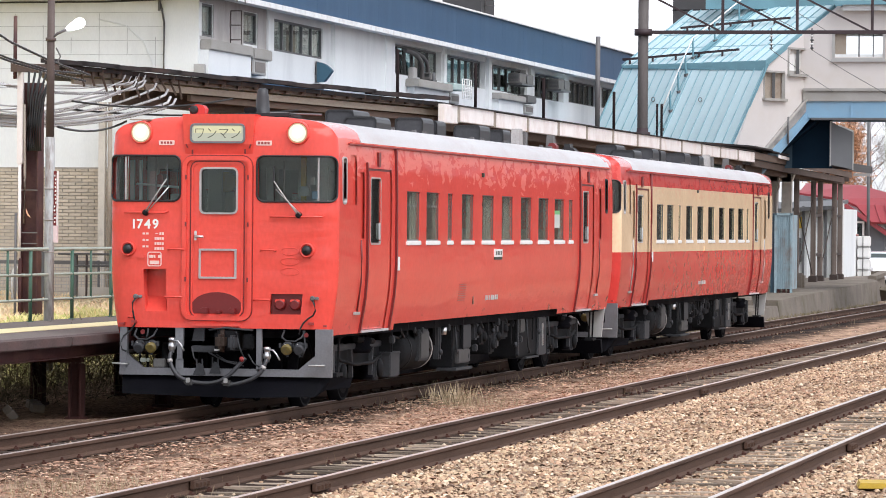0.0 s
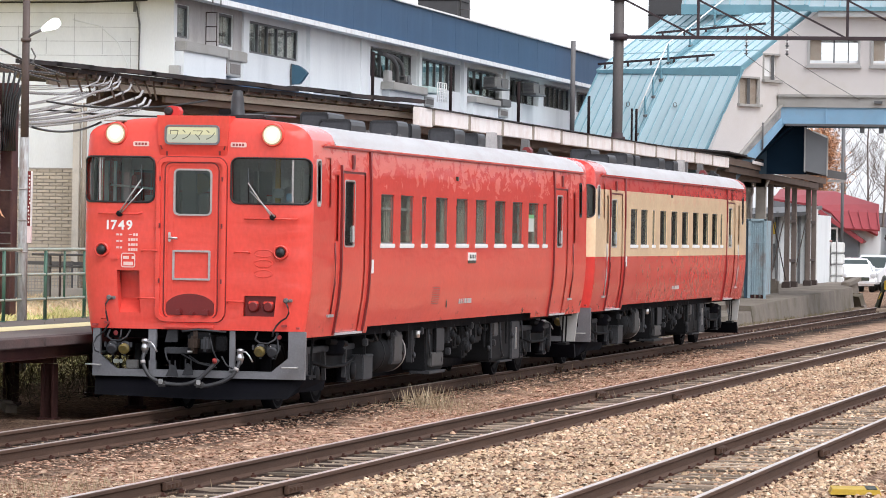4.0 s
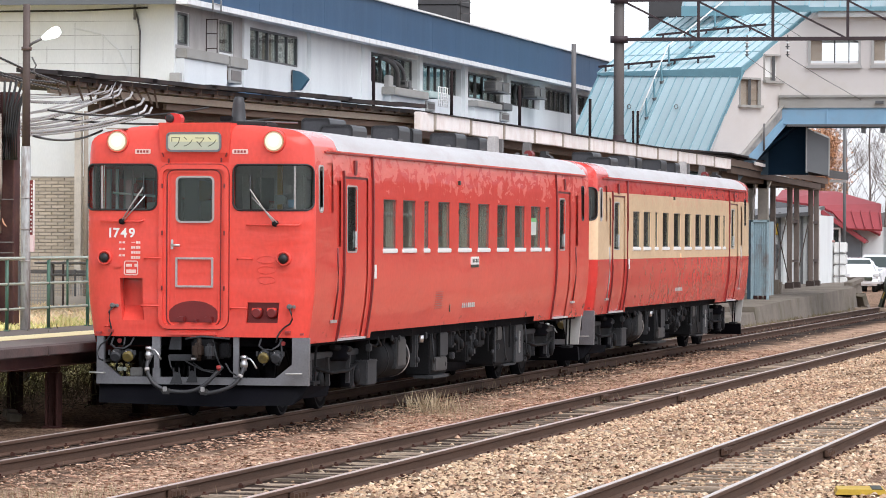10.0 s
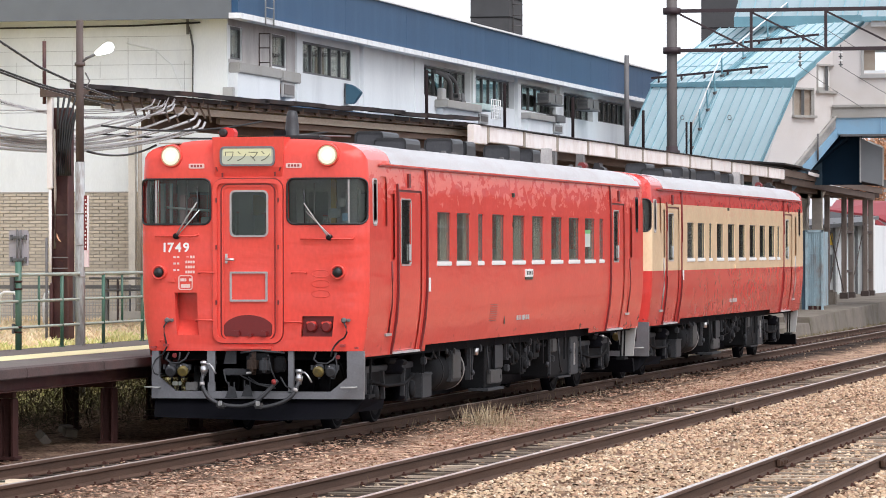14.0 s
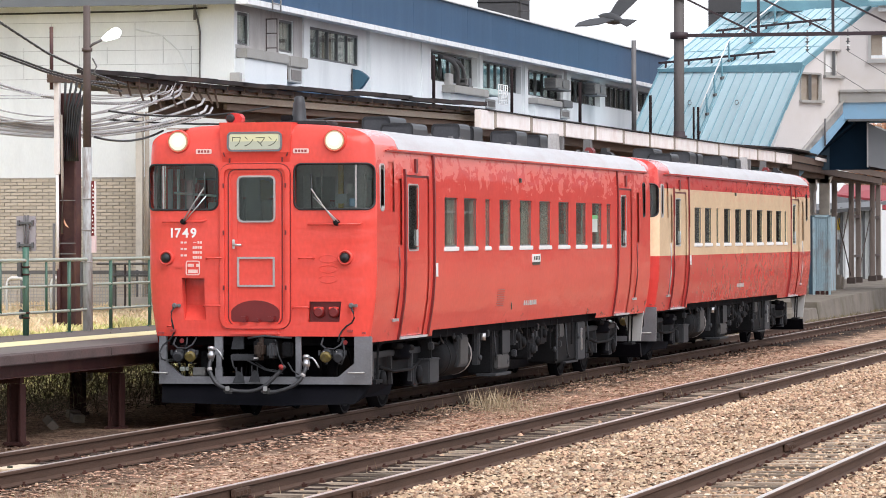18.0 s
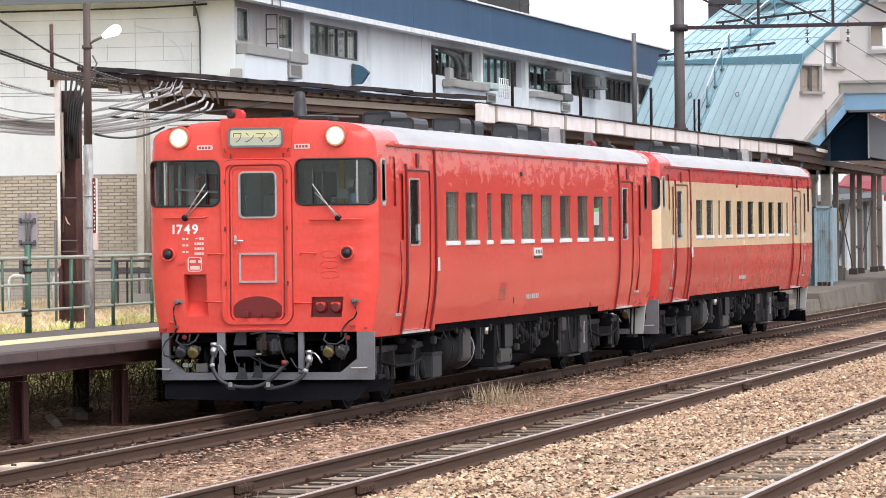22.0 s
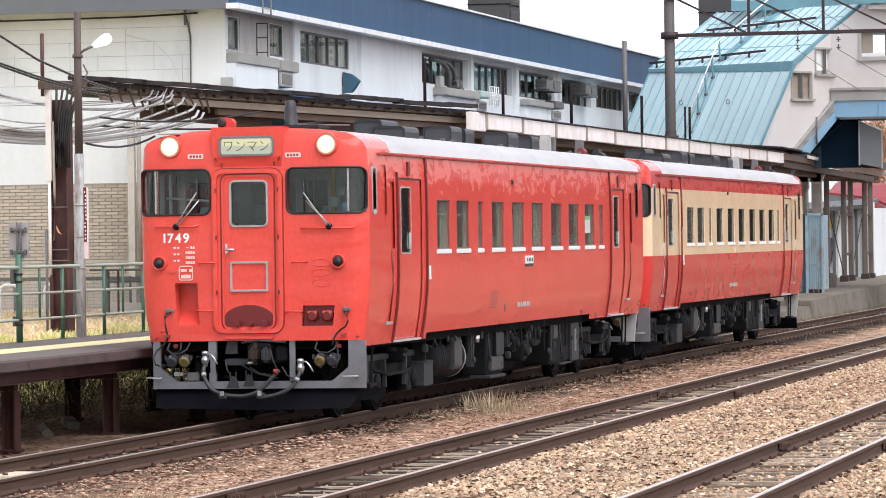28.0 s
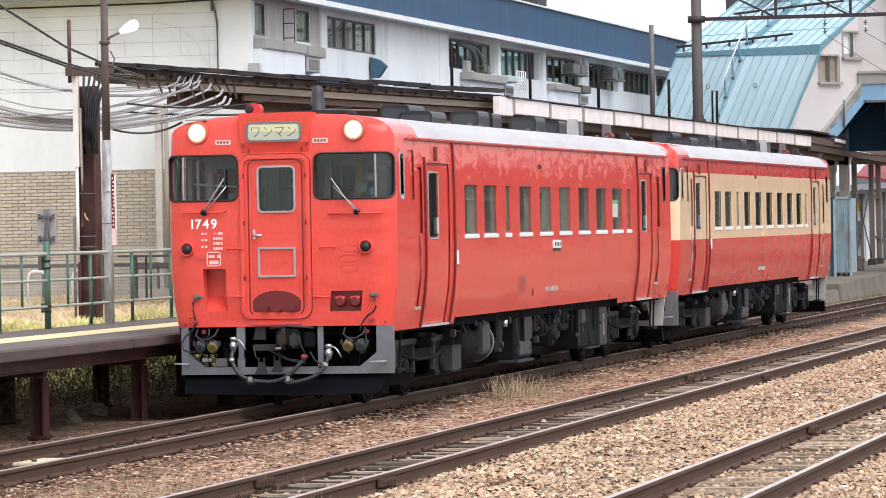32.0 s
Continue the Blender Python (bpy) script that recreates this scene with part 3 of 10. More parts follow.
def loose(name, colors, patchy=0.0):
    """A joined heap of pieces, each island with its own colour."""
    m = bpy.data.materials.new(name)
    m.use_nodes = True
    n, l = m.node_tree.nodes, m.node_tree.links
    g, rp = n.new("ShaderNodeNewGeometry"), n.new("ShaderNodeValToRGB")
    l.new(g.outputs["Random Per Island"], rp.inputs[0])
    e = rp.color_ramp.elements
    e[0].color, e[1].color = (*colors[0], 1), (*colors[-1], 1)
    for i, c in enumerate(colors[1:-1]):
        e.new((i + 1) / (len(colors) - 1)).color = (*c, 1)
    out = rp.outputs[0]
    if patchy:
        # trodden, damp and dusty patches over the heap
        co, nz, rg, mul = n.new("ShaderNodeTexCoord"), n.new("ShaderNodeTexNoise"), n.new("ShaderNodeMapRange"), n.new("ShaderNodeMix")
        nz.inputs["Scale"].default_value, nz.inputs["Detail"].default_value = 0.8, 6
        l.new(co.outputs["Object"], nz.inputs["Vector"]), l.new(nz.outputs[0], rg.inputs[0])
        rg.inputs[1].default_value, rg.inputs[2].default_value, rg.inputs[3].default_value, rg.inputs[4].default_value = 0.35, 0.65, 1 - patchy, 1 + patchy * 0.6
        mul.data_type, mul.blend_type = "RGBA", "MULTIPLY"
        mul.inputs[0].default_value = 1
        l.new(out, mul.inputs[6]), l.new(rg.outputs[0], mul.inputs[7])
        out = mul.outputs[2]
    l.new(out, n["Principled BSDF"].inputs["Base Color"])
    n["Principled BSDF"].inputs["Roughness"].default_value, n["Principled BSDF"].inputs["Specular IOR Level"].default_value = 0.9, 0.15
    return m


M["stone"] = loose("loose ballast", [(0.10, 0.062, 0.043), (0.48, 0.32, 0.20), (0.68, 0.49, 0.315), (0.27, 0.165, 0.105), (0.60, 0.385, 0.255), (0.42, 0.33, 0.235), (0.58, 0.42, 0.265), (0.82, 0.67, 0.50)], 0.22)
M["straw"] = loose("dry stalks", [(0.33, 0.25, 0.16), (0.50, 0.40, 0.27), (0.42, 0.34, 0.21), (0.26, 0.20, 0.12)])
M["kerbgreen"] = loose("dull green weeds", [(0.12, 0.11, 0.055), (0.28, 0.22, 0.12), (0.20, 0.17, 0.08), (0.36, 0.28, 0.17)])
M["turf"] = loose("turf blades", [(0.500, 0.525, 0.175), (0.825, 0.725, 0.375), (0.413, 0.463, 0.138), (0.920, 0.800, 0.463), (0.650, 0.625, 0.250)], 0.25)
M["hay"] = loose("straw blades", [(0.829, 0.627, 0.403), (0.918, 0.750, 0.515), (0.694, 0.515, 0.314), (0.920, 0.795, 0.560), (0.672, 0.582, 0.291)], 0.2)
M["litter"] = loose("dead leaves and chips", [(0.108, 0.060, 0.043), (0.552, 0.336, 0.228), (0.288, 0.156, 0.102), (0.768, 0.552, 0.396), (0.456, 0.252, 0.168), (0.192, 0.108, 0.072)], 0.3)
M["briar"] = loose("bramble leaves and canes", [(0.045, 0.04, 0.028), (0.11, 0.10, 0.06), (0.07, 0.05, 0.038), (0.24, 0.20, 0.12), (0.035, 0.028, 0.025)])
M["needles"] = loose("conifer sprays", [(0.03, 0.038, 0.034), (0.055, 0.066, 0.060), (0.04, 0.05, 0.046)])
M["leaves"] = loose("autumn leaves", [(0.42, 0.20, 0.10), (0.55, 0.30, 0.17), (0.48, 0.30, 0.19)])


# ---- mesh helpers ----
def box(bm, x0, x1, y0, y1, z0, z1, bevel=0.0):
    v = [bm.verts.new((x, y, z)) for x in (x0, x1) for y in (y0, y1) for z in (z0, z1)]
    f = [bm.faces.new([v[i] for i in q]) for q in ((0, 1, 3, 2), (4, 6, 7, 5), (0, 4, 5, 1), (2, 3, 7, 6), (0, 2, 6, 4), (1, 5, 7, 3))]
    if bevel:
        bmesh.ops.bevel(bm, geom=list({e for q in f for e in q.edges}), offset=bevel, segments=2, affect="EDGES")
    return bm


def obox(bm, m, sx, sy, sz):
    """A box of that size round the pose m."""
    v = [bm.verts.new(m @ Vector((x * sx / 2, y * sy / 2, z * sz / 2))) for x in (-1, 1) for y in (-1, 1) for z in (-1, 1)]
    for q in ((0, 1, 3, 2), (4, 6, 7, 5), (0, 4, 5, 1), (2, 3, 7, 6), (0, 2, 6, 4), (1, 5, 7, 3)):
        bm.faces.new([v[i] for i in q])
    return bm


def bar(bm, a, b, w, h=None):
    """A square bar from a to b."""
    a, b = Vector(a), Vector(b)
    d = b - a
    m = Matrix.Translation((a + b) / 2) @ d.to_track_quat("Y", "Z").to_matrix().to_4x4()
    return obox(bm, m, w, d.length, h or w)


def tube(bm, points, r, n=8, cap=True, taper=None):
    """A round tube along the points."""
    pts = [Vector(p) for p in points]
    rings = []
    for i, p in enumerate(pts):
        d = (pts[min(i + 1, len(pts) - 1)] - pts[max(i - 1, 0)]).normalized()
        q = d.to_track_quat("Z", "Y")
        rr = r if taper is None else r + (taper - r) * i / (len(pts) - 1)
        rings.append([bm.verts.new(p + q @ Vector((rr * math.cos(k * 2 * math.pi / n), rr * math.sin(k * 2 * math.pi / n), 0))) for k in range(n)])
    for a, b in zip(rings, rings[1:]):
        for k in range(n):
            bm.faces.new((a[k], a[(k + 1) % n], b[(k + 1) % n], b[k])).smooth = True
    if cap:
        bm.faces.new(rings[0][::-1]), bm.faces.new(rings[-1])
    return bm


def lathe(bm, profile, m=Matrix(), n=20):
    """Turns (radius, height) pairs round the z axis of the pose m."""
    rings = [[bm.verts.new(m @ Vector((r * math.cos(k * 2 * math.pi / n), r * math.sin(k * 2 * math.pi / n), z))) for k in range(n)] for r, z in profile]
    for a, b in zip(rings, rings[1:]):
        for k in range(n):
            bm.faces.new((a[k], a[(k + 1) % n], b[(k + 1) % n], b[k])).smooth = True
    if profile[0][0] > 1e-4:
        bm.faces.new(rings[0][::-1])
    if profile[-1][0] > 1e-4:
        bm.faces.new(rings[-1])
    return bm


def prism(bm, outline, axis, a, b):
    """Extrudes an outline of two coordinates along an axis from a to b."""
    def at(p, t):
        return {"x": (t, p[0], p[1]), "y": (p[0], t, p[1]), "z": (p[0], p[1], t)}[axis]
    lo, hi = [[bm.verts.new(at(p, t)) for p in outline] for t in (a, b)]
    for i in range(len(outline)):
        j = (i + 1) % len(outline)
        bm.faces.new((lo[i], lo[j], hi[j], hi[i]))
    bm.faces.new(lo[::-1]), bm.faces.new(hi)
    return bm


def rounded(x0, x1, z0, z1, r, n=4):
    """The outline of a rectangle with round corners."""
    out = []
    for cx, cz, a in ((x1 - r, z1 - r, 0), (x0 + r, z1 - r, 90), (x0 + r, z0 + r, 180), (x1 - r, z0 + r, 270)):
        out += [(cx + r * math.cos(radians(a + 90 * i / n)), cz + r * math.sin(radians(a + 90 * i / n))) for i in range(n + 1)]
    return out


def ring(bm, x0, x1, z0, z1, r, w, axis, a, b):
    """A frame with round corners, w wide, between a and b along the axis."""
    def at(p, t):
        return {"x": (t, p[0], p[1]), "y": (p[0], t, p[1])}[axis]
    o, i = rounded(x0, x1, z0, z1, r), rounded(x0 + w, x1 - w, z0 + w, z1 - w, max(r - w, 0.005))
    vs = [[bm.verts.new(at(p, t)) for p in q] for q, t in ((o, a), (i, a), (o, b), (i, b))]
    n = len(o)
    for k in range(n):
        j = (k + 1) % n
        for p, q in ((0, 1), (1, 3), (3, 2), (2, 0)):
            bm.faces.new((vs[p][k], vs[p][j], vs[q][j], vs[q][k]))
    return bm


def mesh_of(name, bm, material):
    bmesh.ops.recalc_face_normals(bm, faces=bm.faces)
    me = bpy.data.meshes.new(name)
    bm.to_mesh(me)
    bm.free()
    me.materials.append(M[material] if isinstance(material, str) else material)
    return me


def part(name, bm, material, parent, label="", m=None):
    """Links a bmesh as one mesh under a thing."""
    ob = new(name, mesh_of(name, bm, material))
    ob.parent = parent
    if m is not None:
        ob.matrix_basis = m
    if label:
        ob["label"] = label
    return ob


def piece(name, me, parent, m):
    ob = new(name, me)
    ob.parent, ob.matrix_basis = parent, m
    return ob


def thing(name, label, category, m=None, group="", kind=""):
    ob = new(name)
    ob.empty_display_size = 0.2
    if m is not None:
        ob.matrix_basis = m
    return tagged(ob, label, category, group, kind)


def whole(name, bm, material, label, category, group="", kind="", m=None):
    ob = new(name, mesh_of(name, bm, material))
    if m is not None:
        ob.matrix_basis = m
    return tagged(ob, label, category, group, kind)


B = bmesh.new


def raw(name, verts, faces, material):
    me = bpy.data.meshes.new(name)
    me.from_pydata(verts, [], faces)
    me.materials.append(M[material])
    return me


def holed(us, vs, holes, put, depth, rimless=()):
    """A curved sheet over a grid, with openings whose rims turn inwards by depth (a vector per point)."""
    b = B()
    us, vs = sorted({*us, *[h[0] for h in holes], *[h[1] for h in holes]}), sorted({*vs, *[h[2] for h in holes], *[h[3] for h in holes]})
    pts = {}

    def at(i, j):
        if (i, j) not in pts:
            pts[i, j] = b.verts.new(put(us[i], vs[j]))
        return pts[i, j]

    def open_at(i, j):
        if not (0 <= i < len(us) - 1 and 0 <= j < len(vs) - 1):
            return False
        u, v = (us[i] + us[i + 1]) / 2, (vs[j] + vs[j + 1]) / 2
        return any(h[0] < u < h[1] and h[2] < v < h[3] for h in holes)

    for i in range(len(us) - 1):
        for j in range(len(vs) - 1):
            if open_at(i, j):
                if any(h[0] < (us[i] + us[i + 1]) / 2 < h[1] for h in rimless):
                    continue
                for di, dj, p, q in ((-1, 0, (0, 0), (0, 1)), (1, 0, (1, 0), (1, 1)), (0, -1, (0, 0), (1, 0)), (0, 1, (0, 1), (1, 1))):
                    if not open_at(i + di, j + dj):
                        a, c = (us[i + p[0]], vs[j + p[1]]), (us[i + q[0]], vs[j + q[1]])
                        w = [Vector(put(*a)), Vector(put(*c)), Vector(put(*c)) + depth(*c), Vector(put(*a)) + depth(*a)]
                        b.faces.new([b.verts.new(k) for k in w])
            else:
                b.faces.new((at(i, j), at(i + 1, j), at(i + 1, j + 1), at(i, j + 1))).smooth = True
    bmesh.ops.remove_doubles(b, verts=b.verts, dist=1e-5)
    bmesh.ops.recalc_face_normals(b, faces=b.faces)
    for e in b.edges:
        if len(e.link_faces) == 2 and e.calc_face_angle() > 0.5:
            e.smooth = False
    return b


def slab(points, thick):
    """A plate whose top has these corners, thickened along its normal."""
    b = B()
    p = [Vector(q) for q in points]
    n = (p[1] - p[0]).cross(p[2] - p[0]).normalized()
    hi, lo = [b.verts.new(q) for q in p], [b.verts.new(q - n * thick) for q in p]
    b.faces.new(hi), b.faces.new(lo[::-1])
    for i in range(len(p)):
        j = (i + 1) % len(p)
        b.faces.new((hi[i], lo[i], lo[j], hi[j]))
    return b


# ---- ground and tracks ----
TRACKS = ((0.0, -140.0, 92.6), (3.84, -140.0, 240.0), (7.66, -140.0, 240.0))
GROUND = -0.17


def lie(x, y):
    """The height of the ground."""
    z = GROUND + 0.05 * noise.noise((x * 0.7, y * 0.5, 0)) + 0.03 * noise.noise((x * 3, y * 2.2, 5))
    for c, y0, y1 in TRACKS:
        if abs(x - c) < 0.56 and y < y1:
            z = min(max(z, -0.172), -0.162)
        elif abs(x - c) < 1.4 and y < y1:
            z = max(min(z, -0.125), -0.15)
    if x < -4.6:
        z += 0.95 * min(1, (-4.6 - x) / 1.8) if y < 34 else 0
    return z


def ground_sheet():
    xs = [-3000, -400, -120, -60, -40, -28, -20, -14, -10, -8, -7, -6, -5.4, -4.9, -4.4] + list(np.arange(-4, 16.1, 0.25)) + [18, 22, 30, 45, 80, 160, 600, 3000]
    ys = [-2500, -400, -120, -80, -60] + list(np.arange(-46, 40, 0.4)) + list(np.arange(40, 120, 2.0)) + [130, 145, 165, 200, 260, 400, 800, 4500]
    verts = [(x, y, lie(x, y)) for y in ys for x in xs]
    w = len(xs)
    faces = [(j * w + i, j * w + i + 1, (j + 1) * w + i + 1, (j + 1) * w + i) for j in range(len(ys) - 1) for i in range(w - 1)]
    ob = new("ground", raw("ground", verts, faces, "ground"))
    tagged(ob, "brown ballast and earth of a railway yard", "ground", kind="structure")


ground_sheet()
RAIL = [(-0.062, -0.15), (0.062, -0.15), (0.062, -0.135), (0.012, -0.115), (0.012, -0.045), (0.034, -0.03), (0.034, -0.006), (0.028, 0), (-0.028, 0), (-0.034, -0.006), (-0.034, -0.03), (-0.012, -0.045), (-0.012, -0.115), (-0.062, -0.135)]


def track(c, y0, y1, label):
    t = thing("railway_track", label, "track", group="tracks of the yard", kind="structure")
    for s in (-0.566, 0.566):
        r = part("rail", prism(B(), [(c + s + p, z) for p, z in RAIL], "y", y0, y1), "rail", t)
        part("rail_head", box(B(), c + s - 0.026, c + s + 0.026, y0, y1, 0.0, 0.004), "railtop" if c else "rustytop", r, "polished steel running surface")
    return t


def sleepers(t, c, y0, y1, step, seed):
    rnd = random.Random(seed)
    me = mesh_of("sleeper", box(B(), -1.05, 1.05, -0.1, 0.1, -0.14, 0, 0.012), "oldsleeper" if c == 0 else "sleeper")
    clips = B()
    y = y0
    while y < y1:
        piece("sleeper", me, t, pose(c + rnd.uniform(-0.04, 0.04), y, -0.148 + rnd.uniform(-0.010, 0.006), 0, rnd.uniform(-0.4, 0.4), rnd.uniform(-1.5, 1.5)))
        for r in (-0.566, 0.566):
            for o in (-0.085, 0.085):
                if rnd.random() < 0.85:
                    d = rnd.uniform(-0.03, 0.03)
                    box(clips, c + r + o - 0.025, c + r + o + 0.025, y + d - 0.03, y + d + 0.03, -0.155, -0.135 + rnd.uniform(0, 0.015))
                    box(clips, c + r + o * 0.9 - 0.012, c + r + o * 0.9 + 0.012, y + d - 0.012, y + d + 0.012, -0.14, -0.112)
        y += step * rnd.uniform(0.93, 1.07)
    tagged(part("rail_spikes", clips, "spike", t, "rusty tie plates and spikes"), kind="stuff")


def fishplates(t, c, y, seed):
    for s in (-0.566, 0.566):
        b = B()
        for o in (-0.045, 0.045):
            box(b, c + s + o - 0.02, c + s + o + 0.02, y - 0.28, y + 0.28, -0.11, -0.035, 0.006)
            for k in (-0.2, -0.07, 0.07, 0.2):
                box(b, c + s + o * 1.6 - 0.018, c + s + o * 1.6 + 0.018, y + k - 0.018, y + k + 0.018, -0.092, -0.055)
        part("fishplate", b, "rail", t, "bolted rail joint")


LABELS = ("rusty station track with worn rails ending at a buffer stop", "rusty through track on weathered sleepers", "worn through track with bright rails in brown ballast")
TRK = [track(c, y0, y1, s) for (c, y0, y1), s in zip(TRACKS, LABELS)]
fishplates(TRK[1], 3.84, -12.95, 1), fishplates(TRK[2], 7.66, -4.05, 2), fishplates(TRK[1], 3.84, 11.1, 3), fishplates(TRK[0], 0, 23.1, 4)

# ---- platform beside the front of the train ----
DECK = 0.915


def platform():
    p = thing("platform", "raised asphalt platform on maroon steel legs", "platform", kind="structure")
    part("deck", box(B(), -4.62, -1.85, -40, 26, DECK - 0.10, DECK), "deck", p)
    y = -40.0
    while y < 26:
        part("edge_slab", box(B(), -1.85, -1.53, y + 0.01, y + 2.99, DECK - 0.11, DECK + 0.004, 0.012), "edge", p, "stained concrete edge slab")
        y += 3
    part("yellow_line", box(B(), -3.50, -2.84, -40, 26, DECK, DECK + 0.005), "yellow", p, "wide pale yellow safety line")
    b = box(B(), -1.80, -1.785, -40, 26, DECK - 0.26, DECK - 0.112)
    for z in (DECK - 0.27, DECK - 0.125):
        box(b, -1.87, -1.70, -40, 26, z, z + 0.013)
    part("edge_beam", b, "maroon", p, "dark maroon steel edge girder")
    part("rear_beam", box(B(), -4.05, -3.95, -40, 26, DECK - 0.36, DECK - 0.105), "legmaroon", p)
    y = -35.4
    while y < 26:
        part("cross_beam", box(B(), -4.5, -1.88, y - 0.07, y + 0.07, DECK - 0.36, DECK - 0.105), "legmaroon", p)
        for x in (-1.95, -3.70):
            b = box(B(), x - 0.07, x + 0.07, y - 0.012, y + 0.012, -0.35, DECK - 0.365)
            for k in (-0.07, 0.07):
                box(b, x + k - 0.012, x + k + 0.012, y - 0.10, y + 0.10, -0.35, DECK - 0.365)
            leg = part("leg", b, "legmaroon", p, "rusty maroon steel leg")
            part("base_plate", box(B(), x - 0.12, x + 0.12, y - 0.14, y + 0.14, -0.16, -0.12, 0.01), "legmaroon", leg)
        y += 4.0


platform()


def fence():
    f = thing("fence", "green tubular steel fence along the platform back", "fence")
    x = -4.45
    for z in (DECK + 1.02, DECK + 0.66, DECK + 0.305):
        part("rail", tube(B(), [(x, -22, z), (x, 26, z)], 0.019 if z < 1.9 else 0.025, 8), "greenlite", f, "pale green rail")
    for k in range(-13, 11):
        y = 4.6 + 2.0 * k
        if k:
            post = part("post", tube(B(), [(x, y, DECK), (x, y, DECK + 1.01)], 0.027, 8), "green", f)
            part("foot", lathe(B(), [(0.05, 0), (0.05, 0.015)], pose(x, y, DECK), 10), "green", post)
        part("middle_bar", tube(B(), [(x, y + 0.95, DECK + 0.31), (x, y + 0.95, DECK + 1.01)], 0.018, 8), "green", f)
    # a thicker post carries a sign
    post = part("main_post", tube(B(), [(x, 4.64, DECK), (x, 4.64, DECK + 1.2)], 0.045, 12), "green", f, "thick green post with clamps")
    for z in (0.24, 0.31, 0.83, 0.93):
        part("collar", lathe(B(), [(0.055, -0.012), (0.055, 0.012)], pose(x, 4.64, DECK + z), 12), "legmaroon", post)
    part("clamp_plate", box(B(), x - 0.11, x - 0.05, 4.58, 4.66, DECK + 0.80, DECK + 1.0, 0.01), "winframe", post), part("clamp_plate", box(B(), x - 0.08, x - 0.05, 4.58, 4.66, DECK + 0.22, DECK + 0.36, 0.01), "winframe", post)


fence()


def sign_back():
    s = thing("platform_sign", "grey metal platform sign seen from its back", "sign")
    part("plate", box(B(), -4.605, -4.325, 4.70, 4.72, 2.06, 2.54, 0.008), "signgrey", s)
    for x in (-4.475, -4.425):
        part("stem", tube(B(), [(x, 4.67, 1.98), (x, 4.67, 2.55)], 0.014), "pole", s)
    for z in (2.13, 2.43):
        part("bracket", box(B(), -4.56, -4.38, 4.65, 4.70, z, z + 0.03), "winframe", s)
        for x in (-4.56, -4.36):
            part("bolt", box(B(), x - 0.012, x + 0.012, 4.64, 4.70, z - 0.02, z + 0.05), "winframe", s)


sign_back()


def lamp_post():
    p = thing("lamp_post", "rusty steel post with a lit platform lamp and clamps", "lamp post", m=pose(-4.45, 7.47, 0))
    part("lower_pole", tube(B(), [(0, 0, 0.2), (0, 0, 3.53)], 0.075, 12, taper=0.07), "postgalv", p, "grey galvanised lower pole")
    part("upper_pole", tube(B(), [(0, 0, 3.53), (0, 0, 5.55)], 0.06, 12, taper=0.052), "brownpole", p, "rust-brown upper pole")
    part("bracket", tube(B(), [(0, 0, 4.93), (0.1, -0.02, 5.0), (0.25, -0.05, 5.06)], 0.02), "pole", p)
    part("clamp", lathe(B(), [(0.075, -0.025), (0.075, 0.025)], pose(0, 0, 4.92)), "brownpole", p)
    part("hanger", tube(B(), [(0.08, 0, 4.8), (0.15, -0.02, 4.68), (0.11, -0.02, 4.6), (0.16, -0.02, 4.55)], 0.012), "pole", p)
    b = B()
    lathe(b, [(0.02, 0), (0.04, 0.05), (0.06, 0.13), (0.075, 0.2), (0.072, 0.25), (0.05, 0.29), (0.0001, 0.31)], Matrix.Translation((0.235, -0.03, 5.06)) @ Vector((0.95, -0.1, 0.42)).to_track_quat("Z", "Y").to_matrix().to_4x4(), 14)
    part("bulb", b, "tube", p, "glowing white lamp bulb")
    for z in (1.9, 2.35, 2.8):
        part("band", lathe(B(), [(0.079, -0.008), (0.079, 0.008)], pose(0, 0, z)), "galv", p)
    n = part("notice", box(B(), 0.068, 0.12, -0.03, 0.03, 2.27, 3.05), "darkred", p, "dark red strip with worn white lettering")
    rnd = random.Random(3)
    for k in range(13):
        u = 0.074 + 0.02 * rnd.random()
        part("letter_bar", box(B(), u, u + rnd.uniform(0.012, 0.022), -0.034, 0.034, 2.31 + 0.055 * k, 2.335 + 0.055 * k), "white", n)
    part("border", box(B(), 0.114, 0.122, -0.034, 0.034, 2.27, 3.05), "letters", n), part("tail_strip", box(B(), 0.068, 0.125, -0.03, 0.03, 2.03, 2.27), "pinkpaper", n)
    part("old_clip", box(B(), -0.10, -0.065, -0.04, 0.04, 1.25, 1.9), "winframe", p)


lamp_post()

# ---- canopy ----
CAN = [(-7.3, 13.6), (-3.15, 28.6), (-3.05, 72.5)]


